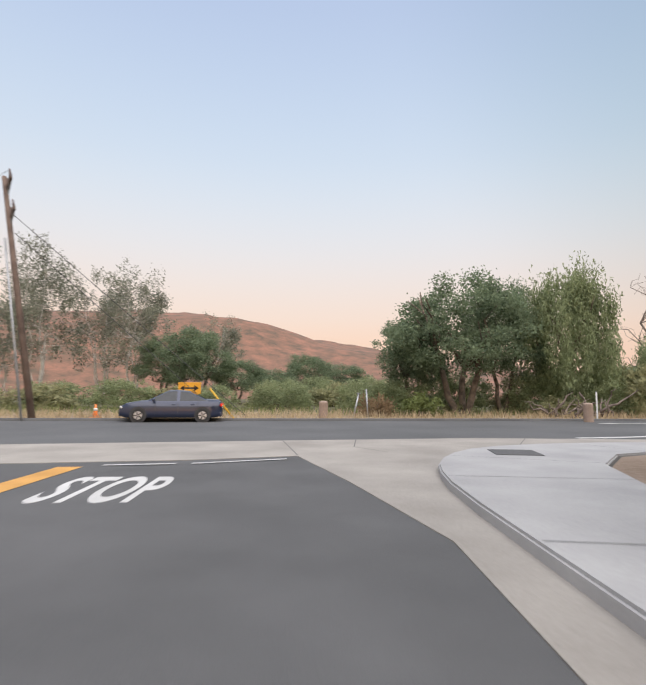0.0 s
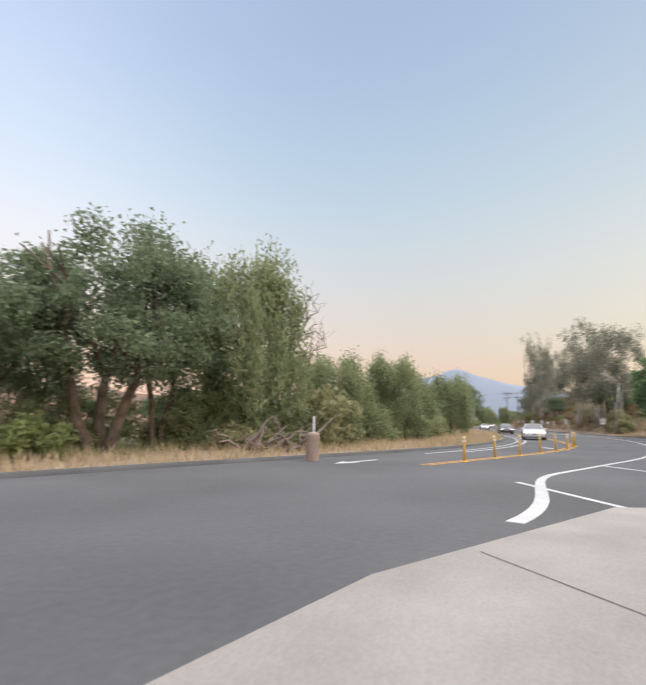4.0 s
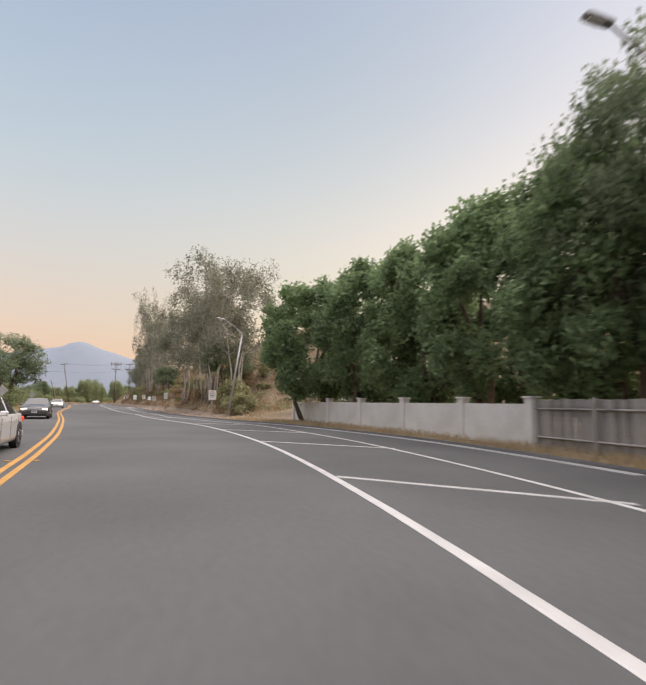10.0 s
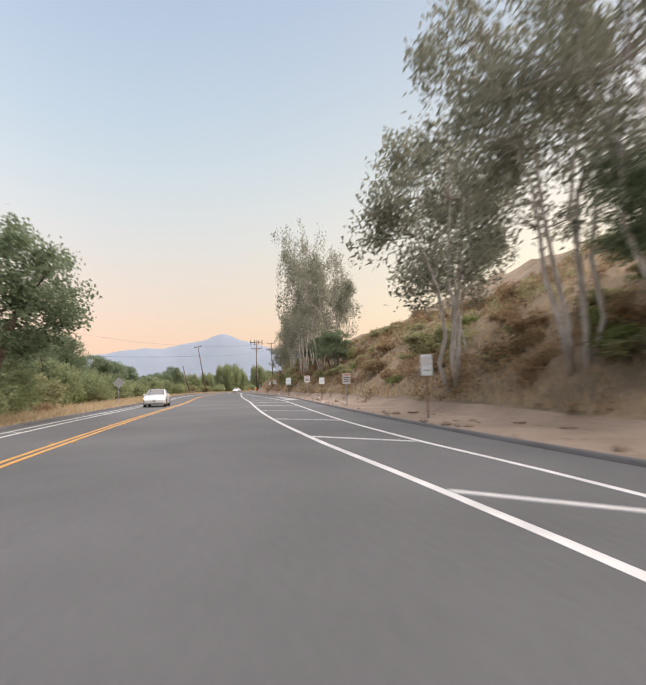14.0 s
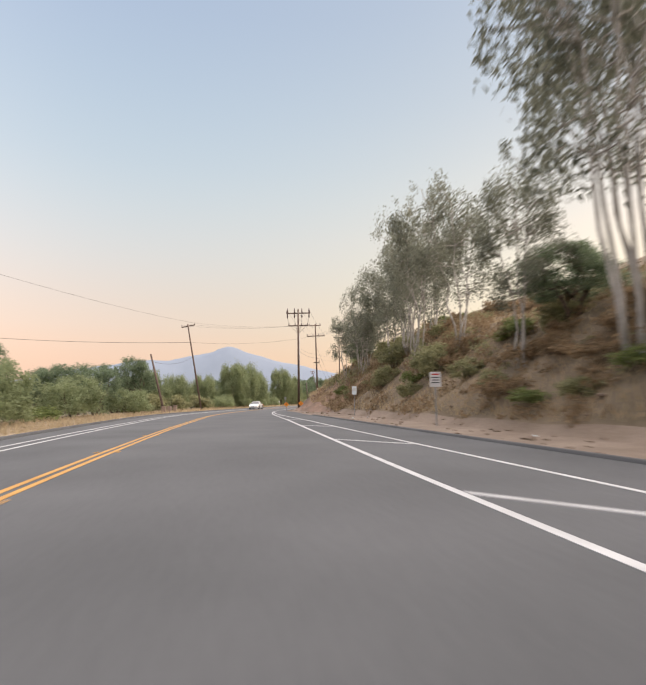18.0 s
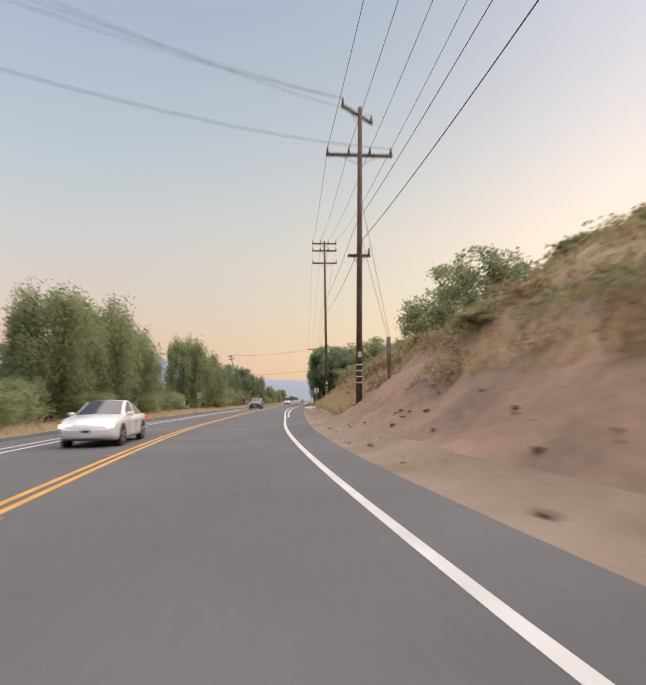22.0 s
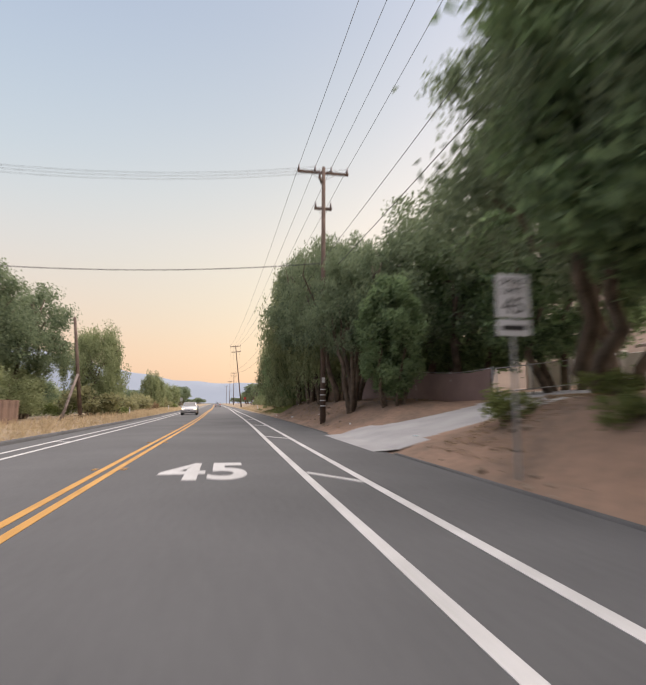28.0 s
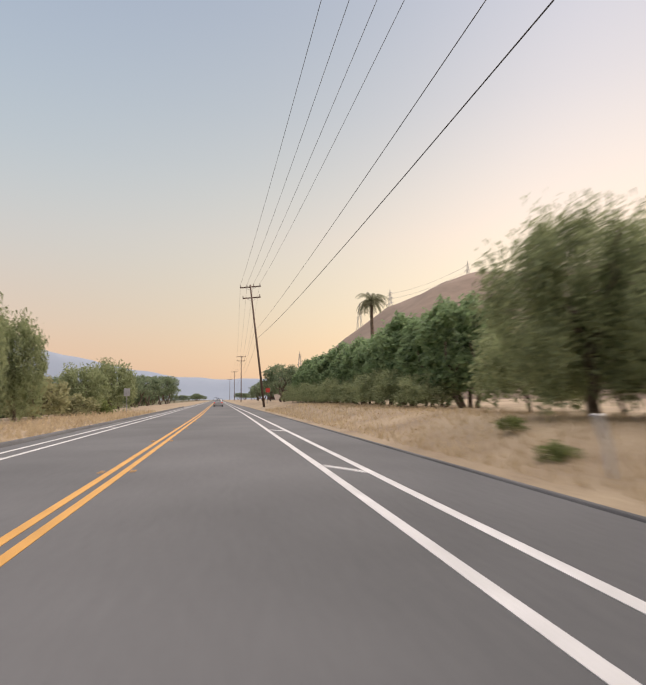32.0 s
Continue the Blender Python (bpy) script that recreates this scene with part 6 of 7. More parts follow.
# ---- walls and fences ----
def panel_fence(name, s0, s1, l_of, h, mat_, label, board=0.19, rails=True, post_every=2.4, lift=0.0):
    """A board fence: posts, two rails and single boards."""
    p = W(s0, l_of(s0))
    ob = thing(name, 0, 0, 0, 0, label, "fence", kind="structure")
    bm = Geo()
    bm.block((0, 0, h / 2), (board * 0.96, 0.022, h), None, 0.004)
    me = bm.mesh("board", mat_)
    s = s0
    rng = np.random.default_rng(int(abs(s0) * 10))
    while s < s1:
        q = spot(s, l_of(s))
        o = part("board", me, None, ob)
        o.matrix_basis = pose(q.x, q.y, q.z - 0.05 + lift + rng.normal() * 0.012, 0, rng.normal() * 0.5, heading(s) + math.degrees(math.atan((l_of(s + 0.5) - l_of(s)) / 0.5)))
        s += board
    for zz in (0.35, h - 0.35):
        g = Geo()
        n = max(2, int((s1 - s0) / 2.4))
        g.tube([spot(s0 + (s1 - s0) * k / n, l_of(s0 + (s1 - s0) * k / n) + 0.05, zz + lift) for k in range(n + 1)], 0.04, 4)
        part("rail", g, mat_, ob)
    s = s0
    while s <= s1:
        q = spot(s, l_of(s) + 0.1)
        g = Geo()
        g.block((q.x, q.y, q.z + h / 2 - 0.1 + lift), (0.1, 0.1, h + 0.2), None, 0.008)
        part("post", g, mat_, ob)
        s += post_every


fence_l = lambda s: np.interp(s, [-6, 5, 17, 24, 34, 45], [-8.4, -8.9, -9.6, -10.3, -11.5, -12.0])
panel_fence("wood_fence", -4, 31, fence_l, 1.7, WOOD_GREY, "weathered grey board fence along the verge")
panel_fence("painted_fence", 31, 34.2, fence_l, 1.75, WHITE_BOARD, "flaking white painted fence panels", board=0.38)
panel_fence("wood_fence", 34.3, 41.4, fence_l, 1.6, WOOD_GREY, "weathered grey board fence beside the wall")
panel_fence("brown_fence", 377.4, 413, lambda s: -8.9 - 0.03 * (s - 377), 1.75, WOOD_BROWN, "brown stained board fence with a dark cap on the bank", board=0.3)
h = Geo()
h.tube([spot(s, -8.9 - 0.03 * (s - 377), 1.76) for s in np.arange(377.4, 413.1, 2.2)], 0.075, 4)
tagged(part("fence_cap", h, DARK), "dark capping rail along the brown fence", "fence cap", kind="structure")
# fabric-covered fence beside the driveway, and the yard's gate and wall behind it
ob = thing("fabric_fence", 0, 0, 0, 0, "sagging brown fabric screen on a chain-link fence", "fence", kind="structure")
run = [(366.3 + 10.9 * k / 8, -12.1 + 3.3 * k / 8) for k in range(9)]
h = Geo()
for s, l in run:
    for j in range(5):
        w = 0.05 * math.sin(s * 3.1 + 1.3 * j) * (j % 4 > 0)
        h.v.append(tuple(spot(s, l + w, 0.06 + j * 0.36 - (0.05 * abs(math.sin(s * 1.2)) if j == 4 else 0))))
for k in range(8):
    for j in range(4):
        a = 5 * k + j
        h.f.append((a, a + 5, a + 6, a + 1))
        h.mi.append(0)
part("fabric", h, FABRIC, ob, "dull brown woven screen cloth", smooth=True)
for s, l in run[::2]:
    h = Geo()
    q = spot(s, l - 0.07)
    h.tube([(q.x, q.y, q.z - 0.2), (q.x, q.y, q.z + 1.58)], 0.035, 8)
    part("post", h, STEEL, ob, smooth=True)
h = Geo()
h.tube([spot(s, l - 0.05, 1.52) for s, l in run], 0.022, 6)
part("top_rail", h, STEEL, ob, smooth=True)
ob = thing("yard_gate", 0, 0, 0, 0, "thin galvanised pipe gate between fence and wall", "gate", kind="structure")
for z in (0.35, 1.45):
    h = Geo()
    h.tube([spot(366.2, -12.3, z), spot(365.0, -15.2, z)], 0.025, 6)
    part("rail", h, STEEL, ob, smooth=True)
for s, l in ((366.2, -12.3), (365.6, -13.75), (365.0, -15.2)):
    h = Geo()
    q = spot(s, l)
    h.tube([(q.x, q.y, q.z - 0.2), (q.x, q.y, q.z + 1.5)], 0.03, 8)
    part("upright", h, STEEL, ob, smooth=True)
ob = thing("yard_wall", 0, 0, 0, 0, "off-white rendered yard wall with square piers", "garden wall", kind="structure")
ends = [(373.4, -18.6), (370.6, -19.6), (367.8, -20.4), (365.0, -21.2), (362.4, -22.0)]
for (s0, l0), (s1, l1) in zip(ends, ends[1:]):
    p, q = spot(s0, l0), spot(s1, l1)
    m = (p + q) / 2
    h = Geo()
    h.block((0, 0, 0.7), ((q - p).length - 0.3, 0.16, 1.6), None, 0.012)
    part("wall_section", h, STUCCO, ob).matrix_basis = pose(m.x, m.y, m.z, 0, 0, math.degrees(math.atan2(q.y - p.y, q.x - p.x)))
for s0, l0 in ends:
    h = Geo()
    q = spot(s0, l0)
    h.block((q.x, q.y, q.z + 0.75), (0.34, 0.34, 1.9), None, 0.015)
    part("pier", h, STUCCO, ob)
q = spot(372.6, -24.0)
ob = thing("shade_canopy", q.x, q.y, q.z, turned(372, 12), "white peaked fabric canopy behind the yard wall", "canopy")
h = Geo()
for k in range(4):
    a, b = math.pi / 4 + math.pi / 2 * k, math.pi / 4 + math.pi / 2 * (k + 1)
    h.face([(1.9 * math.cos(a), 1.9 * math.sin(a), 1.75), (1.9 * math.cos(b), 1.9 * math.sin(b), 1.75), (0, 0, 2.35)])
    h.face([(1.9 * math.cos(b), 1.9 * math.sin(b), 1.75), (1.9 * math.cos(a), 1.9 * math.sin(a), 1.75), (0, 0, 2.3)])
part("top", h, VINYL, ob)
for k in range(4):
    a = math.pi / 4 + math.pi / 2 * k
    h = Geo()
    h.tube([(1.85 * math.cos(a), 1.85 * math.sin(a), -0.1), (1.85 * math.cos(a), 1.85 * math.sin(a), 1.75)], 0.025, 8)
    part("leg", h, STEEL, ob)
for s, l, hh, r in ((356.0, -6.9, 0.8, 0.8), (352.2, -7.0, 0.7, 0.7), (354.2, -8.4, 0.6, 0.8), (349, -6.8, 0.5, 0.6)):
    plant("weed", s, l, hh, r)
# chain-link fence in front of the wooden one: posts and top rail
ob = thing("chain_fence", 0, 0, 0, 0, "thin galvanised chain-link fence before the boards", "fence", kind="structure")
for s in np.arange(-3, 34, 3.0):
    q = spot(s, fence_l(s) + 0.45)
    g = Geo()
    g.tube([(q.x, q.y, q.z - 0.1), (q.x, q.y, q.z + 1.35)], 0.028, 8)
    part("post", g, STEEL, ob)
g = Geo()
g.tube([spot(s, fence_l(s) + 0.45, 1.33) for s in np.arange(-3, 34, 3.0)], 0.02, 6)
part("top_rail", g, STEEL, ob)
# stucco wall with piers
ob = thing("stucco_wall", 0, 0, 0, 0, "stained cream stucco garden wall with capped piers", "garden wall", kind="structure")
wall_l = lambda s: np.interp(s, [41, 55, 66], [-11.8, -12.1, -12.6])
sections = [41.6, 45.1, 49.3, 53.6, 58.0, 61.6, 64.8]
for a, b in zip(sections, sections[1:]):
    g = Geo()
    p, q = W(a, wall_l(a)), W(b, wall_l(b))
    m = (p + q) / 2
    g.block((0, 0, 0.72), ((q - p).length - 0.3, 0.18, 1.5), None, 0.01)
    o = part("wall_section", g, STUCCO, ob)
    o.matrix_basis = pose(m.x, m.y, 0, 0, 0, math.degrees(math.atan2(q.y - p.y, q.x - p.x)))
for a in sections:
    g = Geo()
    p = W(a, wall_l(a))
    g.block((0, 0, 0.8), (0.36, 0.36, 1.72), None, 0.012)
    o = part("pier", g, STUCCO, ob)
    o.matrix_basis = pose(p.x, p.y, 0, 0, 0, heading(a))
    g = Geo()
    g.block((0, 0, 1.69), (0.46, 0.46, 0.08), None, 0.02)
    part("cap", g, STUCCO, o)
# white vinyl fence on the slope
ob = thing("vinyl_fence", 0, 0, 0, 0, "long white vinyl fence on the slope", "fence", kind="structure")
for k in range(8):
    s = 65.4 + k * 2.0
    g = Geo()
    p, q = spot(s, -19.5), spot(s + 2.0, -19.5)
    m = (p + q) / 2
    g.block((0, 0, 0.8), ((q - p).length, 0.05, 1.75), None, 0.006)
    o = part("panel", g, VINYL, ob)
    o.matrix_basis = pose(m.x, m.y, min(p.z, q.z) + 0.05, 0, 0, math.degrees(math.atan2(q.y - p.y, q.x - p.x)))
    g = Geo()
    g.block((p.x, p.y, min(p.z, q.z) + 0.85), (0.12, 0.12, 2.0), None, 0.01)
    part("post", g, VINYL, ob)
# left side fence posts, gate, bollards
for s, l, h, w, mat_, lab, nm in ((309.2, 14.6, 1.7, 0.4, SIGN_W, "white stone gate pillar", "gate_pillar"), (304.5, 13.2, 1.5, 0.35, SIGN_W, "white stone gate pillar", "gate_pillar"), (222.2, 11.8, 0.9, 0.5, BOX_TAN, "tan concrete block by the road", "concrete_block"),
                                  (219.3, 11.6, 0.9, 0.5, BOX_TAN, "tan concrete block by the road", "concrete_block"), (225.9, 12.2, 0.9, 0.45, BOX_TAN, "tan concrete block by the road", "concrete_block")):
    p = spot(s, l)
    ob = thing(nm, p.x, p.y, p.z, turned(s), lab, "block" if "block" in nm else "pillar")
    g = Geo()
    g.block((0, 0, h / 2 - 0.05), (w, w, h), None, 0.03)
    body = part("body", g, mat_, ob)
    g = Geo()
    g.block((0, 0, h - 0.03), (w + 0.06, w + 0.06, 0.07), None, 0.015)
    part("cap", g, mat_, ob)
for x, y, h, dx in ((2.0, 28.5, 1.35, 0.34), (2.9, 28.9, 1.6, -0.1)):
    ob = thing("leaning_post", x, y, 0.02, 0, "pale leaning pipe post in the weeds", "post", "posts by the junction")
    g = Geo()
    g.tube([(0, 0, -0.2), (dx, 0, h)], 0.045, 10)
    part("post", g, STEEL, ob, smooth=True)
    if dx > 0:
        g = Geo()
        g.tube([(dx + 0.1 * math.cos(a), 0.1 * math.sin(a), h + 0.03) for a in [2 * math.pi * k / 12 for k in range(13)]], 0.025, 6, False)
        part("ring", g, STEEL, ob, smooth=True)
for x, y in ((0.4, 27.7), (-8.2, 28.1), (14.0, 26.6)):
    ob = thing("utility_pedestal", x, y, 0.06, 10, "tan round-topped utility pedestal on the verge", "utility box")
    g = Geo()
    g.tube([(0, 0, -0.1), (0, 0, 0.82), (0, 0, 0.88), (0, 0, 0.92)], [0.24, 0.24, 0.22, 0.12], 14)
    part("housing", g, BOX_TAN, ob)
    g = Geo()
    g.tube([(0, 0, 0.68), (0, 0, 0.72)], 0.25, 14)
    part("lid_rim", g, BOX_TAN, ob)
g = Geo()
g.block((15.0, 27.6, 0.75), (0.09, 0.03, 1.6), None, 0.006)
tagged(part("marker_stake", g, SIGN_W), "white marker stake beside the pedestal", "marker stake")
ob = thing("traffic_cone", -11.3, 26.9, 0.06, 0, "orange traffic cone with a white band", "traffic cone")
g = Geo()
g.tube([(0, 0, 0.02), (0, 0, 0.7)], [0.16, 0.03], 14)
part("cone", g, CONE, ob, smooth=True)
g = Geo()
g.tube([(0, 0, 0.36), (0, 0, 0.5)], [0.106, 0.08], 14)
part("band", g, BAND, ob, smooth=True)
g = Geo()
g.block((0, 0, 0.015), (0.4, 0.4, 0.03), None, 0.008)
part("base", g, CONE, ob)
p = spot(427.0, -5.9)
ob = thing("marker_post", p.x, p.y, p.z, turned(427, 15), "bent white flexible marker post in the grass", "marker post")
for z0, z1, x0, x1, nm in ((-0.1, 0.5, 0.0, 0.1, "stem"), (0.5, 0.95, 0.1, 0.28, "blade")):
    g = Geo()
    g.tube([(0.0, x0, z0), (0.0, x1, z1)], 0.055 if nm == "blade" else 0.04, 6)
    part(nm, g, SIGN_W, ob)
for s, l, hh in ((428.8, -6.2, 0.4), (432.2, -7.4, 0.4)):
    plant("weed", s, l, hh, 0.45)
# amber roadside sign across the junction
ob = thing("arrow_board", -6.8, 28.0, 0, -4, "amber sign with a black two-headed arrow on a post", "road sign")
g = Geo()
g.block((0, 0, 1.62), (1.24, 0.03, 0.62), None, 0.008)
board = part("plate", g, SIGN_Y, ob)
for x in (-0.4, 0.4):
    g = Geo()
    g.block((x, 0.03, 0.72), (0.06, 0.05, 1.7), None, 0.006)
    part("post", g, STEEL, ob)
g = Geo()
g.block((0, -0.018, 1.62), (0.7, 0.004, 0.09), None)
part("arrow_shaft", g, BLACK, board)
for sg in (-1, 1):
    g = Geo()
    tri_ = [(sg * 0.52, -0.0205, 1.62), (sg * 0.24, -0.0205, 1.62 + 0.17), (sg * 0.3, -0.0205, 1.62), (sg * 0.24, -0.0205, 1.62 - 0.17)]
    g.face(tri_)
    g.face(list(reversed(tri_)))
    part("arrow_head", g, BLACK, board)
# left roadside gate: two framed mesh leaves with red posts
def gate_leaf(s0, l0, s1, l1, hgt):
    """One leaf of the gate, from its first post to its second."""
    p, q = spot(s0, l0), spot(s1, l1)
    n = (q - p).length
    ob = thing("metal_gate", p.x, p.y, p.z, math.degrees(math.atan2(q.y - p.y, q.x - p.x)), "pale steel framed gate leaf with mesh and a red post", "gate", "gate leaves")
    for z in (0.22, hgt - 0.04):
        g = Geo()
        g.block((n / 2, 0, z), (n, 0.06, 0.09), None, 0.01)
        part("rail", g, VINYL, ob)
    for x, mt in ((0.05, VINYL), (n - 0.05, REDP)):
        g = Geo()
        g.block((x, 0.01, hgt / 2), (0.14, 0.1, hgt + 0.1), None, 0.012)
        part("upright", g, mt, ob)
    g = Geo()
    g.tube([(0.1, 0.04, 0.25), (n - 0.1, 0.04, hgt - 0.1)], 0.03, 8)
    part("brace", g, STEEL, ob, smooth=True)
    g = Geo()
    g.block((n / 2, -0.03, hgt / 2 + 0.1), (n - 0.1, 0.012, hgt - 0.25), None)
    part("mesh_panel", g, GATE_MESH, ob, "dull grey mesh sheet")


gate_leaf(358.2, 12.2, 364.2, 12.3, 2.1)
gate_leaf(358.0, 12.1, 355.6, 11.2, 2.0)
panel_fence("brown_fence", 366.5, 380, lambda s: 13.4 - 0.05 * (s - 366), 1.5, WOOD_BROWN, "dark brown board fence under the far trees", board=0.3)
p, q = spot(384.6, 11.6), POLE_P[0].matrix_basis @ Vector((0, 0, 3.6))
g = Geo()
g.tube([p - Vector((0, 0, 0.2)), q], 0.11, 10)
tagged(part("brace_pole", g, DEADWOOD, smooth=True), "pale wooden push brace leaning on a pole", "brace pole")
# mailboxes
p = spot(337.7, -11.2)
ob = thing("mailbox_stand", p.x, p.y, p.z, turned(337, -90), "row of rural mailboxes on a wooden stand", "mailboxes")
for x in (-0.75, 0.75):
    g = Geo()
    g.block((x, 0, 0.5), (0.1, 0.1, 1.1), None, 0.01)
    part("post", g, WOOD_GREY, ob)
g = Geo()
g.block((0, 0, 1.03), (2.1, 0.35, 0.05), None, 0.01)
part("shelf", g, WOOD_GREY, ob)
for k, mt in enumerate((SIGN_W, STEEL, BOX_TAN, STEEL, SIGN_W)):
    g = Geo()
    bm = bmesh.new()
    r, x0 = 0.09, -0.8 + 0.4 * k
    prof = [(-r, 0), (r, 0), (r, 0.14)] + [(r * math.cos(a), 0.14 + r * math.sin(a)) for a in [math.pi * j / 8 for j in range(1, 8)]] + [(-r, 0.14)]
    va = [bm.verts.new((x0 + x, -0.24, 1.06 + z)) for x, z in prof]
    vb = [bm.verts.new((x0 + x, 0.24, 1.06 + z)) for x, z in prof]
    bm.faces.new(va)
    bm.faces.new(list(reversed(vb)))
    for i in range(len(prof)):
        bm.faces.new((va[i], vb[i], vb[(i + 1) % len(prof)], va[(i + 1) % len(prof)]))
    bmesh.ops.recalc_face_normals(bm, faces=bm.faces[:])
    box = part("mailbox", Geo().add(bm), mt, ob)
    g = Geo()
    g.block((x0 + 0.1, -0.1, 1.22), (0.012, 0.05, 0.14), None)
    part("flag", g, REDP, box)


# ---- houses ----
def house(s, l, wide, deep, wall_h, roof_h, label, turn=0, chimney=False):
    p = spot(s, l)
    ob = thing("house", p.x, p.y, p.z, turned(s, turn), label, "house")
    t = 0.2
    win = [(-wide * 0.3, 1.5), (wide * 0.12, 1.5)]
    # front wall, towards the road, with real openings
    xs = [-wide / 2] + [v for c, w in win for v in (c - w / 2, c + w / 2)] + [wide / 2]
    g = Geo()
    for k in range(len(xs) - 1):
        cx, w = (xs[k] + xs[k + 1]) / 2, xs[k + 1] - xs[k]
        if k % 2 == 0:
            g.block((cx, deep / 2, wall_h / 2), (w, t, wall_h), None)
        else:
            g.block((cx, deep / 2, 0.5), (w, t, 1.0), None)
            g.block((cx, deep / 2, (wall_h + 2.1) / 2), (w, t, wall_h - 2.1), None)
    part("front_wall", g, CREAM, ob)
    for nm, c, sz in (("back_wall", (0, -deep / 2, wall_h / 2), (wide, t, wall_h)), ("side_wall", (-wide / 2 + t / 2, 0, wall_h / 2), (t, deep - t, wall_h)), ("side_wall", (wide / 2 - t / 2, 0, wall_h / 2), (t, deep - t, wall_h))):
        g = Geo()
        g.block(c, sz, None)
        part(nm, g, CREAM, ob)
    for c, w in win:
        g = Geo()
        for x, z, a, b in ((c, 1.03, w, 0.07), (c, 2.07, w, 0.07), (c - w / 2 + 0.035, 1.55, 0.07, 1.0), (c + w / 2 - 0.035, 1.55, 0.07, 1.0), (c, 1.55, 0.05, 1.0)):
            g.block((x, deep / 2 + 0.06, z), (a, 0.07, b), None)
        wn_ = part("window", g, VINYL, ob)
        g = Geo()
        g.block((c, deep / 2 + 0.02, 1.55), (w, 0.012, 1.06), None)
        part("pane", g, GLASS, wn_)
    g = Geo()
    o = 0.6
    a, b, z0, z1 = wide / 2 + o, deep / 2 + o, wall_h, wall_h + roof_h
    P = [(-a, -b, z0), (a, -b, z0), (a, b, z0), (-a, b, z0), (-a, 0, z1), (a, 0, z1)]
    Q = [(x, y, z - 0.16) for x, y, z in P]
    for f in ((0, 1, 5, 4), (2, 3, 4, 5)):
        g.face([P[i] for i in f])
        g.face([Q[i] for i in reversed(f)])
    for i, j in ((0, 1), (2, 3), (1, 5), (5, 2), (3, 4), (4, 0)):
        g.face([P[j], P[i], Q[i], Q[j]])
    roof = part("roof", g, ROOF, ob)
    for sg in (-1, 1):
        g = Geo()
        g.face([(sg * (wide / 2 - 0.02), -deep / 2, wall_h), (sg * (wide / 2 - 0.02), deep / 2, wall_h), (sg * (wide / 2 - 0.02), 0, wall_h + roof_h * 0.86)])
        g.face([(sg * (wide / 2 - 0.12), -deep / 2, wall_h), (sg * (wide / 2 - 0.12), 0, wall_h + roof_h * 0.86), (sg * (wide / 2 - 0.12), deep / 2, wall_h)])
        part("gable", g, CREAM, ob)
    if chimney:
        g = Geo()
        g.block((wide * 0.3, 0, wall_h + roof_h + 0.1), (0.9, 0.7, 1.4), None, 0.03)
        part("chimney", g, SIGN_W, roof)


house(346, -22.0, 12, 7, 2.3, 0.9, "low cream house with a brown shingle roof behind trees", chimney=True)
house(368, -30, 9, 7, 2.6, 1.4, "pale house behind the screen fence")
house(512, -20, 12, 8, 2.8, 1.8, "tan roadside house with a brown roof")
house(545, -24, 12, 8, 2.8, 1.8, "tan roadside house with a brown roof")
# clipped hedge before the house
for k in range(9):
    plant("ficus", 330 + 2.1 * k, -13.9 + 0.1 * k, 2.3, 1.6)


# ---- vehicles, standing where they are seen ----
def wheel(parent, x, y, r, w):
    g = Geo()
    g.tube([(x, y - w / 2, r), (x, y - w / 2 + 0.03, r), (x, y + w / 2 - 0.03, r), (x, y + w / 2, r)], [r * 0.9, r, r, r * 0.9], 20)
    t = part("wheel", g, TYRE, parent, "black tyre", smooth=False)
    g = Geo()
    sg = 1 if y > 0 else -1
    g.tube([(x, y + sg * (w / 2 - 0.05), r), (x, y + sg * (w / 2 + 0.006), r)], [r * 0.64, r * 0.6], 14)
    part("rim", g, RIM, t)
    for k in range(5):
        a = 2 * math.pi * k / 5
        g = Geo()
        g.block((x + math.cos(a) * r * 0.33, y + sg * (w / 2 + 0.012), r + math.sin(a) * r * 0.33), (r * 0.5, 0.02, 0.05), Matrix.Rotation(-a, 4, 'Y'), 0.005)
        part("spoke", g, DARK, t)


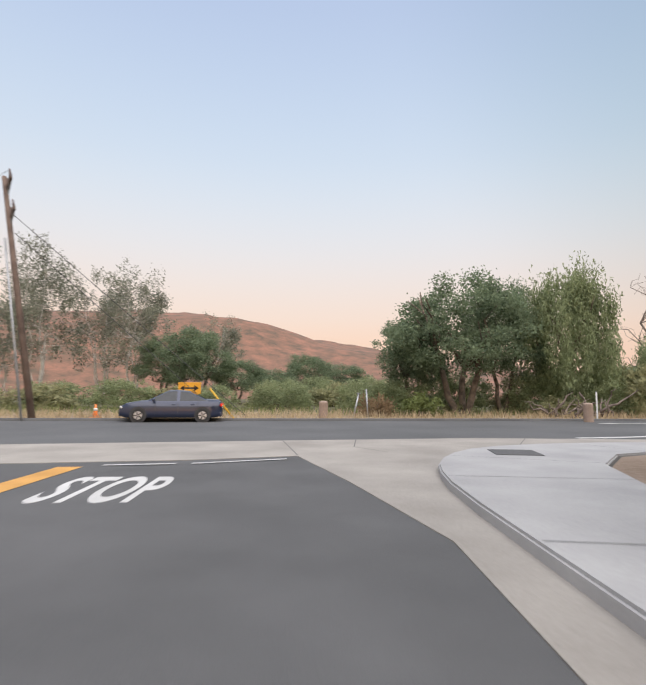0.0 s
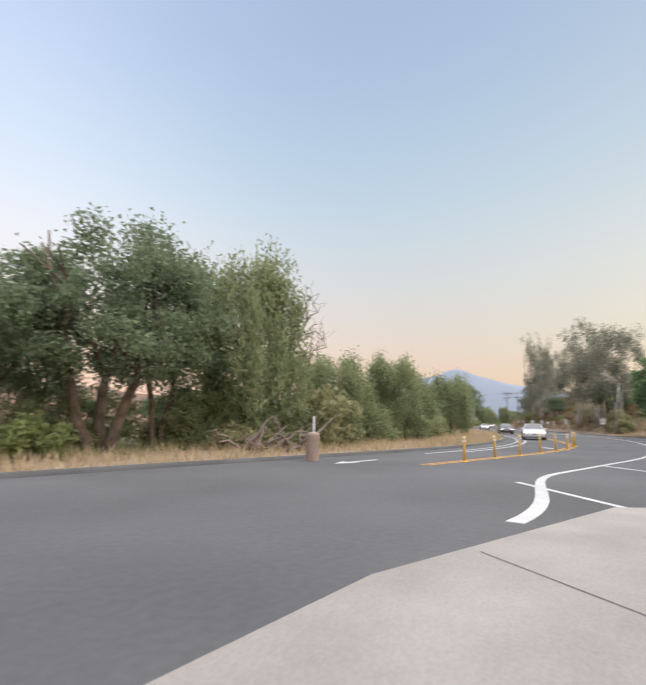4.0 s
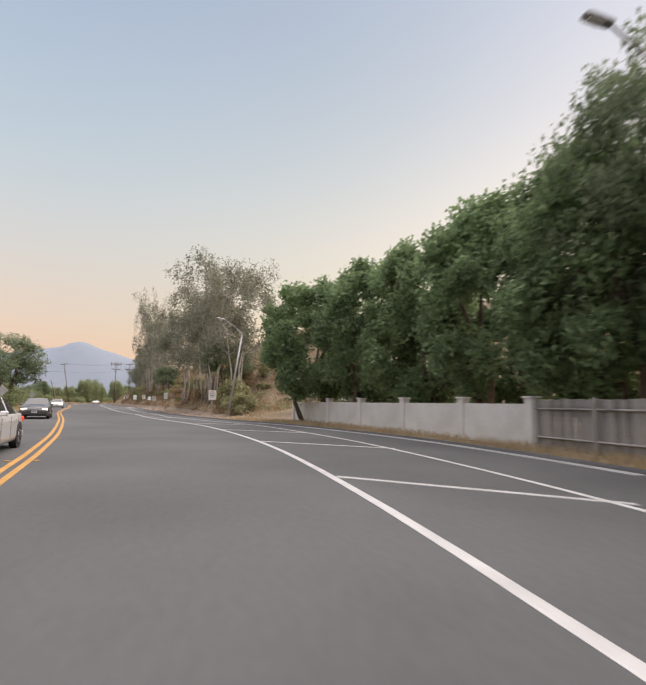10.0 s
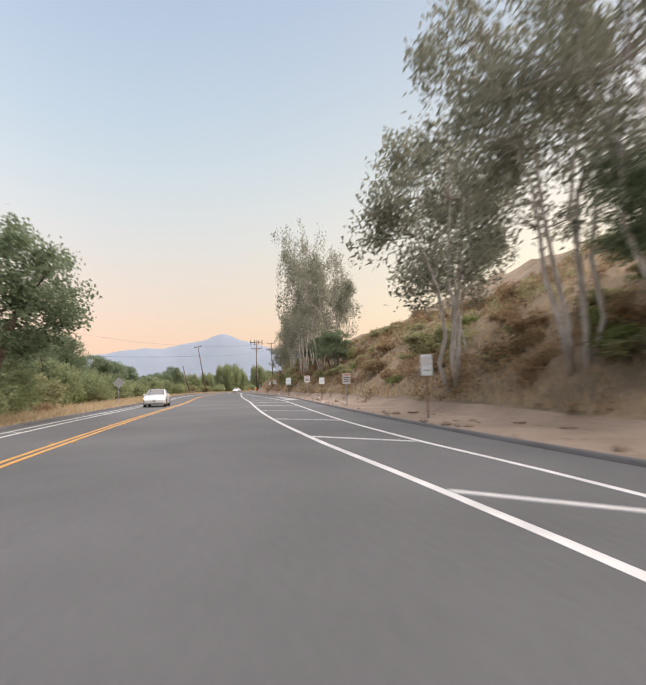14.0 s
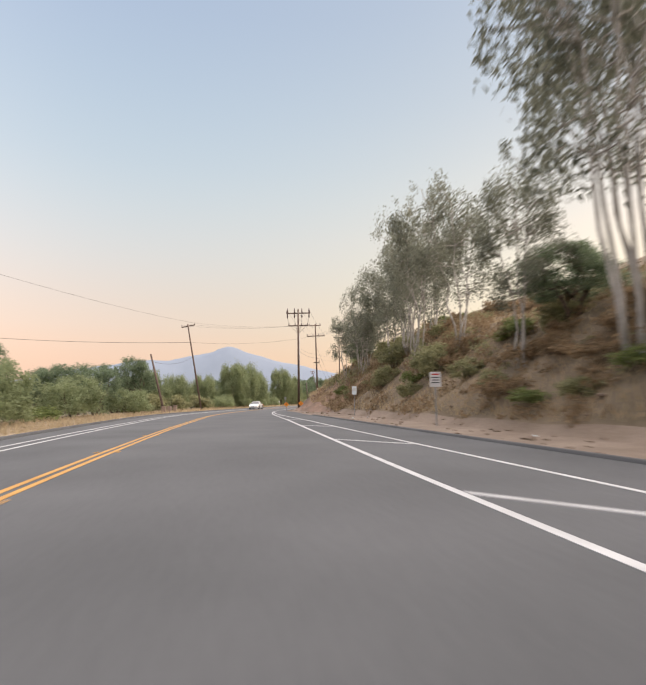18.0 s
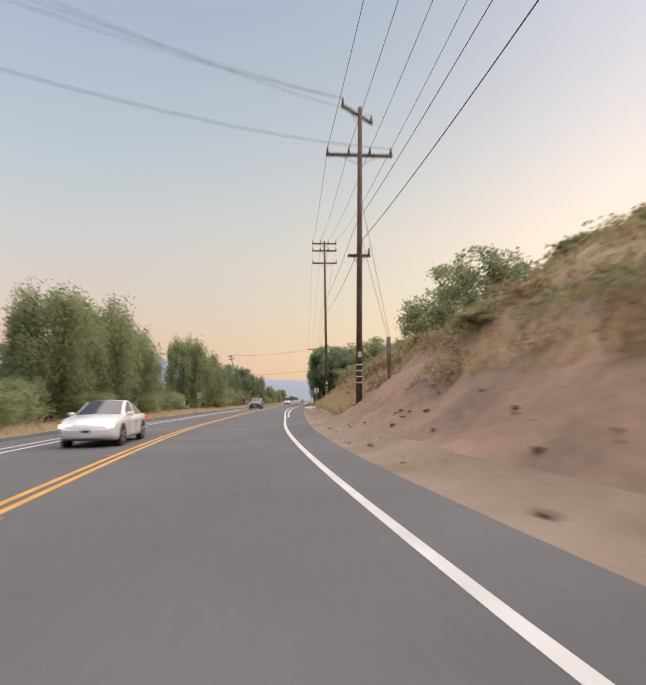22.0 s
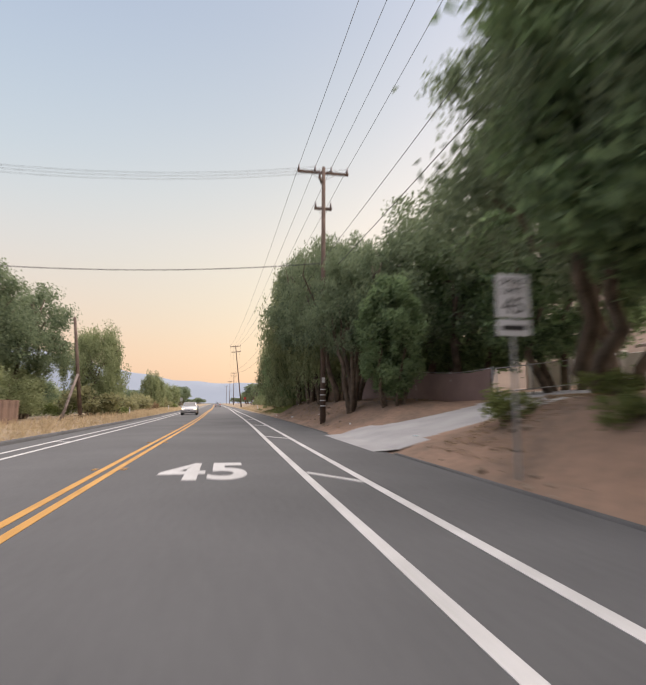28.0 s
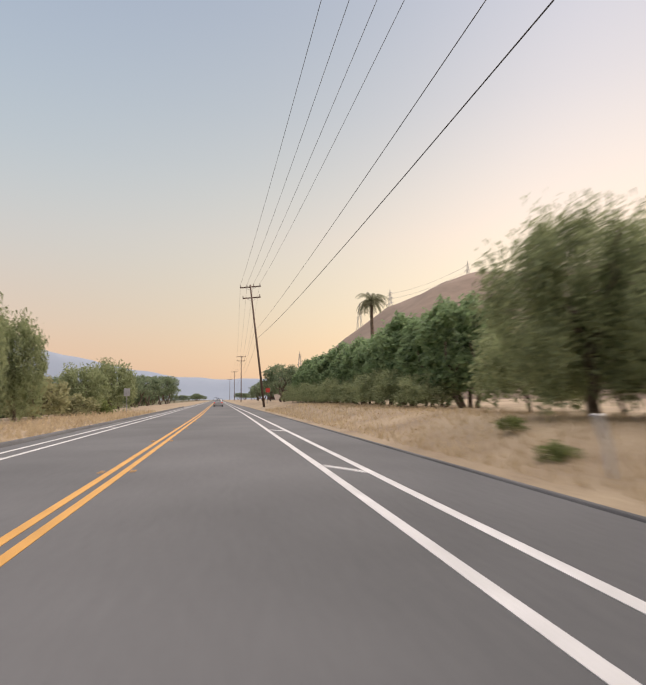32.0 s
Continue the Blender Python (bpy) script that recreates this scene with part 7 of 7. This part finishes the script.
def car(name, x, y, turn, length, width, hgt, paint, label, style="sedan", lights=True, z=0.0):
    """A vehicle pointing along its own +x."""
    ob = thing(name, x, y, z, turn, label, "car")
    L, B = length / 2, width / 2
    suv = style == "suv"
    hood, belt = 0.62 * hgt, 0.64 * hgt
    # side contour of the top, from tail to nose, and stations along it
    top = {"suv": ((-1, 0.45), (-0.98, 0.64), (-0.94, 0.74), (-0.86, 0.955), (-0.5, 1.0), (0.0, 0.99), (0.1, 0.965), (0.38, 0.69), (0.5, 0.665), (0.85, 0.62), (0.96, 0.54), (1, 0.42)),
           "hatch": ((-1, 0.48), (-0.98, 0.66), (-0.92, 0.73), (-0.45, 0.95), (-0.12, 1.0), (0.08, 0.985), (0.47, 0.67), (0.65, 0.64), (0.88, 0.56), (0.96, 0.49), (1, 0.4)),
           "sedan": ((-1, 0.48), (-0.985, 0.64), (-0.93, 0.69), (-0.68, 0.71), (-0.36, 0.955), (-0.12, 1.0), (0.07, 0.985), (0.45, 0.68), (0.62, 0.655), (0.86, 0.59), (0.96, 0.51), (1, 0.4))}[style]
    uu, zz = [q[0] for q in top], [q[1] * hgt for q in top]
    stations = sorted(set(uu) | {-0.8, -0.56, -0.24, -0.17, -0.11, 0.2, 0.32, 0.75, -0.62, -0.48})
    rows = []
    for u in stations:
        zt = float(np.interp(u, uu, zz))
        zb = min(belt, zt - 0.05)
        w = B * (1 - 0.20 * (max(0.0, abs(u) - 0.72) / 0.28)**2)
        cab = zt > belt + 0.07
        lean = min(1.0, max(0.0, (zt - belt) / (0.34 * hgt)))
        low = 0.2 + 0.10 * max(0.0, abs(u) - 0.85) / 0.15
        half = [(0.0, low), (w * 0.9, low), (w * 0.985, low + 0.06), (w, 0.40), (w * 0.985, 0.5 * (0.40 + zb)), (w * 0.955, zb),
                (w * (0.935 - 0.02 * lean), zb + 0.02), (w * (0.90 - 0.19 * lean), zt - 0.045), (w * (0.82 - 0.20 * lean), zt - 0.01), (0.0, zt + 0.025)]
        rows.append((u, cab, [Vector((u * L, y, z)) for y, z in half]))
    shell, glass = Geo(), Geo()
    for (u0, c0, a), (u1, c1, b) in zip(rows, rows[1:]):
        mid = 0.5 * (u0 + u1)
        slope = abs(a[9].z - b[9].z) / ((u1 - u0) * L)
        for j in range(9):
            pane = c0 and c1 and j == 6 and not -0.18 < mid < -0.1 and not (suv and -0.62 < mid < -0.48)
            screen = (c0 or c1) and j == 8 and slope > 0.28
            for sg in (-1, 1):
                q = [Vector((p.x, p.y * sg, p.z)) for p in (a[j], b[j], b[j + 1], a[j + 1])]
                (glass if pane or screen else shell).face(q if sg < 0 else list(reversed(q)))
    for u, c, ring in (rows[0], rows[-1]):
        for j in range(1, 9):
            for sg in (-1, 1):
                shell.face([Vector((p.x, p.y * sg, p.z)) for p in (ring[j], ring[j + 1])] + [Vector((ring[0].x, 0, ring[j + 1].z)), Vector((ring[0].x, 0, ring[j].z))])
    for nm, geo_, mt, lab in (("body", shell, paint, ""), ("glasshouse", glass, GLASS, "dark tinted glass")):
        bm = bmesh.new()
        bm.from_mesh(geo_.mesh(nm, mt))
        bmesh.ops.remove_doubles(bm, verts=bm.verts[:], dist=0.002)
        bmesh.ops.recalc_face_normals(bm, faces=bm.faces[:])
        me = bpy.data.meshes.new(nm)
        bm.to_mesh(me)
        bm.free()
        me.materials.append(mt)
        me.polygons.foreach_set("use_smooth", [True] * len(me.polygons))
        part(nm, me, None, ob, lab)
    bt, tp = B * 0.93, B * 0.72
    pts = [(0, bt, 0), (0, tp, 0)]
    mir = [(0, -bt, 0), (0, -tp, 0)]
    for q in (pts, mir):
        g = Geo()
        g.block((L * 0.33, q[0][1] * 1.13, belt + 0.07), (0.12, 0.18, 0.13), None, 0.03)
        part("side_mirror", g, paint, ob)
    if suv:
        for sg in (-1, 1):
            g = Geo()
            g.block((0.0, sg * (B + 0.006), 0.46), (L * 0.82, 0.02, 0.05), None, 0.006)
            part("sill_strip", g, RIM, ob, "bright metal sill strip")
            g = Geo()
            g.tube([(-L * 0.75, sg * tp * 0.86, hgt + 0.02), (-L * 0.7, sg * tp * 0.86, hgt + 0.07), (-L * 0.1, sg * tp * 0.86, hgt + 0.07), (-L * 0.05, sg * tp * 0.86, hgt + 0.02)], 0.02, 6)
            part("roof_rail", g, DARK, ob)
    for px in (-L * 0.14, L * 0.3, -L * 0.52):
        for sg in (-1, 1):
            g = Geo()
            g.block((px, sg * (B + 0.001), belt * 0.66), (0.012, 0.006, belt * 0.6), None)
            part("door_seam", g, DARK, ob)
    for px in (-L * 0.05, -L * 0.42):
        for sg in (-1, 1):
            g = Geo()
            g.block((px, sg * (B + 0.012), belt * 0.86), (0.18, 0.03, 0.03), None, 0.008)
            part("door_handle", g, paint, ob)
    for px in (-L * 0.62, L * 0.62):
        for py in (-1, 1):
            g = Geo()
            rw = 0.32 if not suv else 0.37
            g.tube([(px, py * (B - 0.16), rw + 0.02), (px, py * (B + 0.004), rw + 0.02)], rw * 1.2, 22)
            part("wheel_arch", g, PLASTIC, ob)
    for px in (-L * 0.62, L * 0.62):
        for py in (-B + 0.1, B - 0.1):
            wheel(ob, px, py, 0.32 if not suv else 0.37, 0.22)
    for py in (-1, 1):
        g = Geo()
        g.block((L * 0.955, py * B * 0.68, hood * 0.74), (0.1, B * 0.42, 0.13), None, 0.03)
        part("headlamp", g, LAMP_ON if lights else BAND, ob)
        g = Geo()
        g.block((-L * 0.985, py * B * 0.78, belt * 0.84), (0.08, B * 0.32, 0.15), None, 0.03)
        part("tail_lamp", g, TAIL, ob)
    g = Geo()
    g.block((L * 0.985, 0, 0.42), (0.06, B * 1.1, 0.14), None, 0.02)
    part("grille", g, PLASTIC, ob)
    for px in (L + 0.005, -L - 0.005):
        g = Geo()
        g.block((px, 0, 0.5 if px > 0 else 0.72), (0.012, 0.34, 0.15), None)
        pl = part("number_plate", g, SIGN_W, ob)
        g = Geo()
        g.block((px + (0.007 if px > 0 else -0.007), 0, 0.5 if px > 0 else 0.72), (0.004, 0.24, 0.06), None)
        part("bar", g, BLACK, pl)
    g = Geo()
    g.block((-L * 0.97, 0, 0.36), (0.14, width * 0.94, 0.2), None, 0.04)
    part("bumper", g, paint if not suv else PLASTIC, ob)
    return ob


SILVER = car_paint("silver_paint", (0.42, 0.42, 0.43))
WHITE = car_paint("white_paint", (0.72, 0.72, 0.72))
NAVY = car_paint("navy_paint", (0.02, 0.028, 0.06))
GREY = car_paint("dark_grey_paint", (0.06, 0.06, 0.065))
p = W(520, 0.0)
car("hatchback", p.x, p.y, heading(520), 3.95, 1.68, 1.36, SILVER, "silver hatchback with a bicycle on its tail", "hatch", False)
# bicycle on the rack
bike = thing("bicycle", p.x, p.y, 0, heading(520), "black bicycle strapped to a tail rack", "bicycle")
for yy in (-0.5, 0.5):
    g = Geo()
    g.tube([(-2.35, yy + 0.33 * math.cos(a), 1.15 + (0.25 if yy > 0 else 0) + 0.33 * math.sin(a)) for a in [2 * math.pi * k / 20 for k in range(21)]], 0.022, 6, False)
    part("wheel", g, TYRE, bike)
for a, b in (((-2.3, -0.5, 1.15), (-2.3, -0.05, 1.6)), ((-2.3, -0.05, 1.6), (-2.3, 0.5, 1.4)), ((-2.3, -0.5, 1.15), (-2.3, 0.05, 1.2)), ((-2.3, 0.05, 1.2), (-2.3, 0.42, 1.65)), ((-2.3, 0.05, 1.2), (-2.3, -0.08, 1.7)), ((-1.9, -0.2, 1.0), (-2.3, -0.1, 1.5)), ((-1.9, 0.2, 1.0), (-2.3, 0.2, 1.5))):
    g = Geo()
    g.tube([a, b], 0.02, 6)
    part("frame_tube", g, DARK, bike)
for s, dl, w, style, pnt, lab, nm in ((43, 1.75, (4.9, 1.95, 1.45), "sedan", WHITE, "white sedan with lit headlamps", "oncoming_sedan"), (124, 1.75, (4.6, 1.8, 1.46), "sedan", WHITE, "white sedan with lit headlamps", "oncoming_sedan"), (71, 1.75, (4.8, 1.85, 1.45), "sedan", GREY, "dark sedan with lit headlamps", "oncoming_sedan"),
                                      (248, 1.75, (4.6, 1.8, 1.46), "sedan", WHITE, "white sedan with lit headlamps", "oncoming_sedan"), (318, 1.75, (5.3, 2.0, 1.85), "suv", GREY, "dark pickup-sized vehicle with lit headlamps", "oncoming_truck"),
                                      (406.5, 1.75, (4.6, 1.8, 1.46), "sedan", SILVER, "silver sedan with lit headlamps", "oncoming_sedan")):
    p = W(s, off(YELLOW, s) + dl)
    car(nm, p.x, p.y, heading(s) + 180, *w, pnt, lab, style)
car("navy_sedan", -6.9, 25.3, 188, 4.7, 1.85, 1.5, NAVY, "dark blue car crossing the junction", "sedan", False)


# ---- litter and stones on the shoulders ----
rng = np.random.default_rng(21)
for k in range(34):
    s = (rng.uniform(76, 222), rng.uniform(268, 300), rng.uniform(346, 400))[k % 3]
    p = spot(s, off(EDGE, s) - rng.uniform(0.6, 3.6), 0.02)
    kind_ = k % 4
    g = Geo()
    if kind_ == 0:
        g.tube([(-0.1, 0, 0.035), (0.06, 0, 0.035), (0.1, 0, 0.035), (0.13, 0, 0.035)], [0.033, 0.033, 0.016, 0.014], 10)
        o = part("plastic_bottle", g, SIGN_BLUE, smooth=True)
        lab, cat = "empty pale plastic bottle lying on the shoulder", "bottle"
    elif kind_ == 1:
        for i in range(6):
            w, e = 2 * math.pi * i / 6, 2 * math.pi * (i + 1) / 6
            q = lambda c: (0.14 * math.cos(c) * (1 + 0.4 * math.sin(3 * c)), 0.1 * math.sin(c), 0.03 + 0.03 * math.sin(5 * c + k))
            g.face([(0, 0, 0.07), q(w), q(e)])
            g.face([(0, 0, 0.01), q(e), q(w)])
        o = part("paper_scrap", g, SIGN_W)
        lab, cat = "crumpled white paper scrap on the dirt", "litter"
    elif kind_ == 2:
        g.tube([(0, 0, 0.0), (0.0, 0.01, 0.06), (0, 0.02, 0.11)], [0.03, 0.038, 0.042], 10)
        o = part("paper_cup", g, SIGN_W, smooth=True)
        lab, cat = "white paper cup standing in the dirt", "cup"
    else:
        g.block((0, 0, 0.02), (0.3, 0.16, 0.035), None, 0.01)
        o = part("cardboard_scrap", g, BOX_TAN)
        lab, cat = "flat tan cardboard scrap on the shoulder", "litter"
    o.matrix_basis = pose(p.x, p.y, p.z, 0, 0, rng.uniform(0, 360))
    tagged(o, lab, cat)


def stones(name, count, s0, s1, d0, d1, big, mat_, label, seed):
    """Many loose stones, uneven lumps, in one mesh."""
    rng = np.random.default_rng(seed)
    bm = bmesh.new()
    bmesh.ops.create_icosphere(bm, subdivisions=1, radius=1.0)
    base = np.array([v.co[:] for v in bm.verts])
    tri = [tuple(v.index for v in f.verts) for f in bm.faces]
    bm.free()
    g = Geo()
    for k in range(count):
        s = rng.uniform(s0, s1)
        p = spot(s, off(EDGE, s) - d0 - (d1 - d0) * rng.random()**1.5)
        r = big * rng.random()**2.2 + 0.02
        q = base * (1 + rng.normal(size=(len(base), 1)) * 0.14) * np.array([r, r * rng.uniform(0.6, 1), r * rng.uniform(0.4, 0.8)]) + np.array([p.x, p.y, p.z])
        i = len(g.v)
        g.v += [tuple(v) for v in q]
        g.f += [tuple(i + j for j in f) for f in tri]
        g.mi += [0] * len(tri)
    tagged(part(name, g, mat_), label, "stones", kind="stuff")


stones("loose_stones", 700, 74, 214, 0.4, 9, 0.22, DIRT, "loose brown stones at the foot of the slope", 31)
stones("loose_stones", 600, 214, 312, 0.4, 8, 0.14, RED, "reddish clods and stones on the cut bank", 32)
stones("loose_stones", 110, 346, 357, 0.3, 6, 0.15, DIRT, "small stones and clods on the mound", 35)
stones("loose_stones", 230, 370.5, 402, 0.3, 6, 0.15, DIRT, "small stones and clods on the bank", 33)
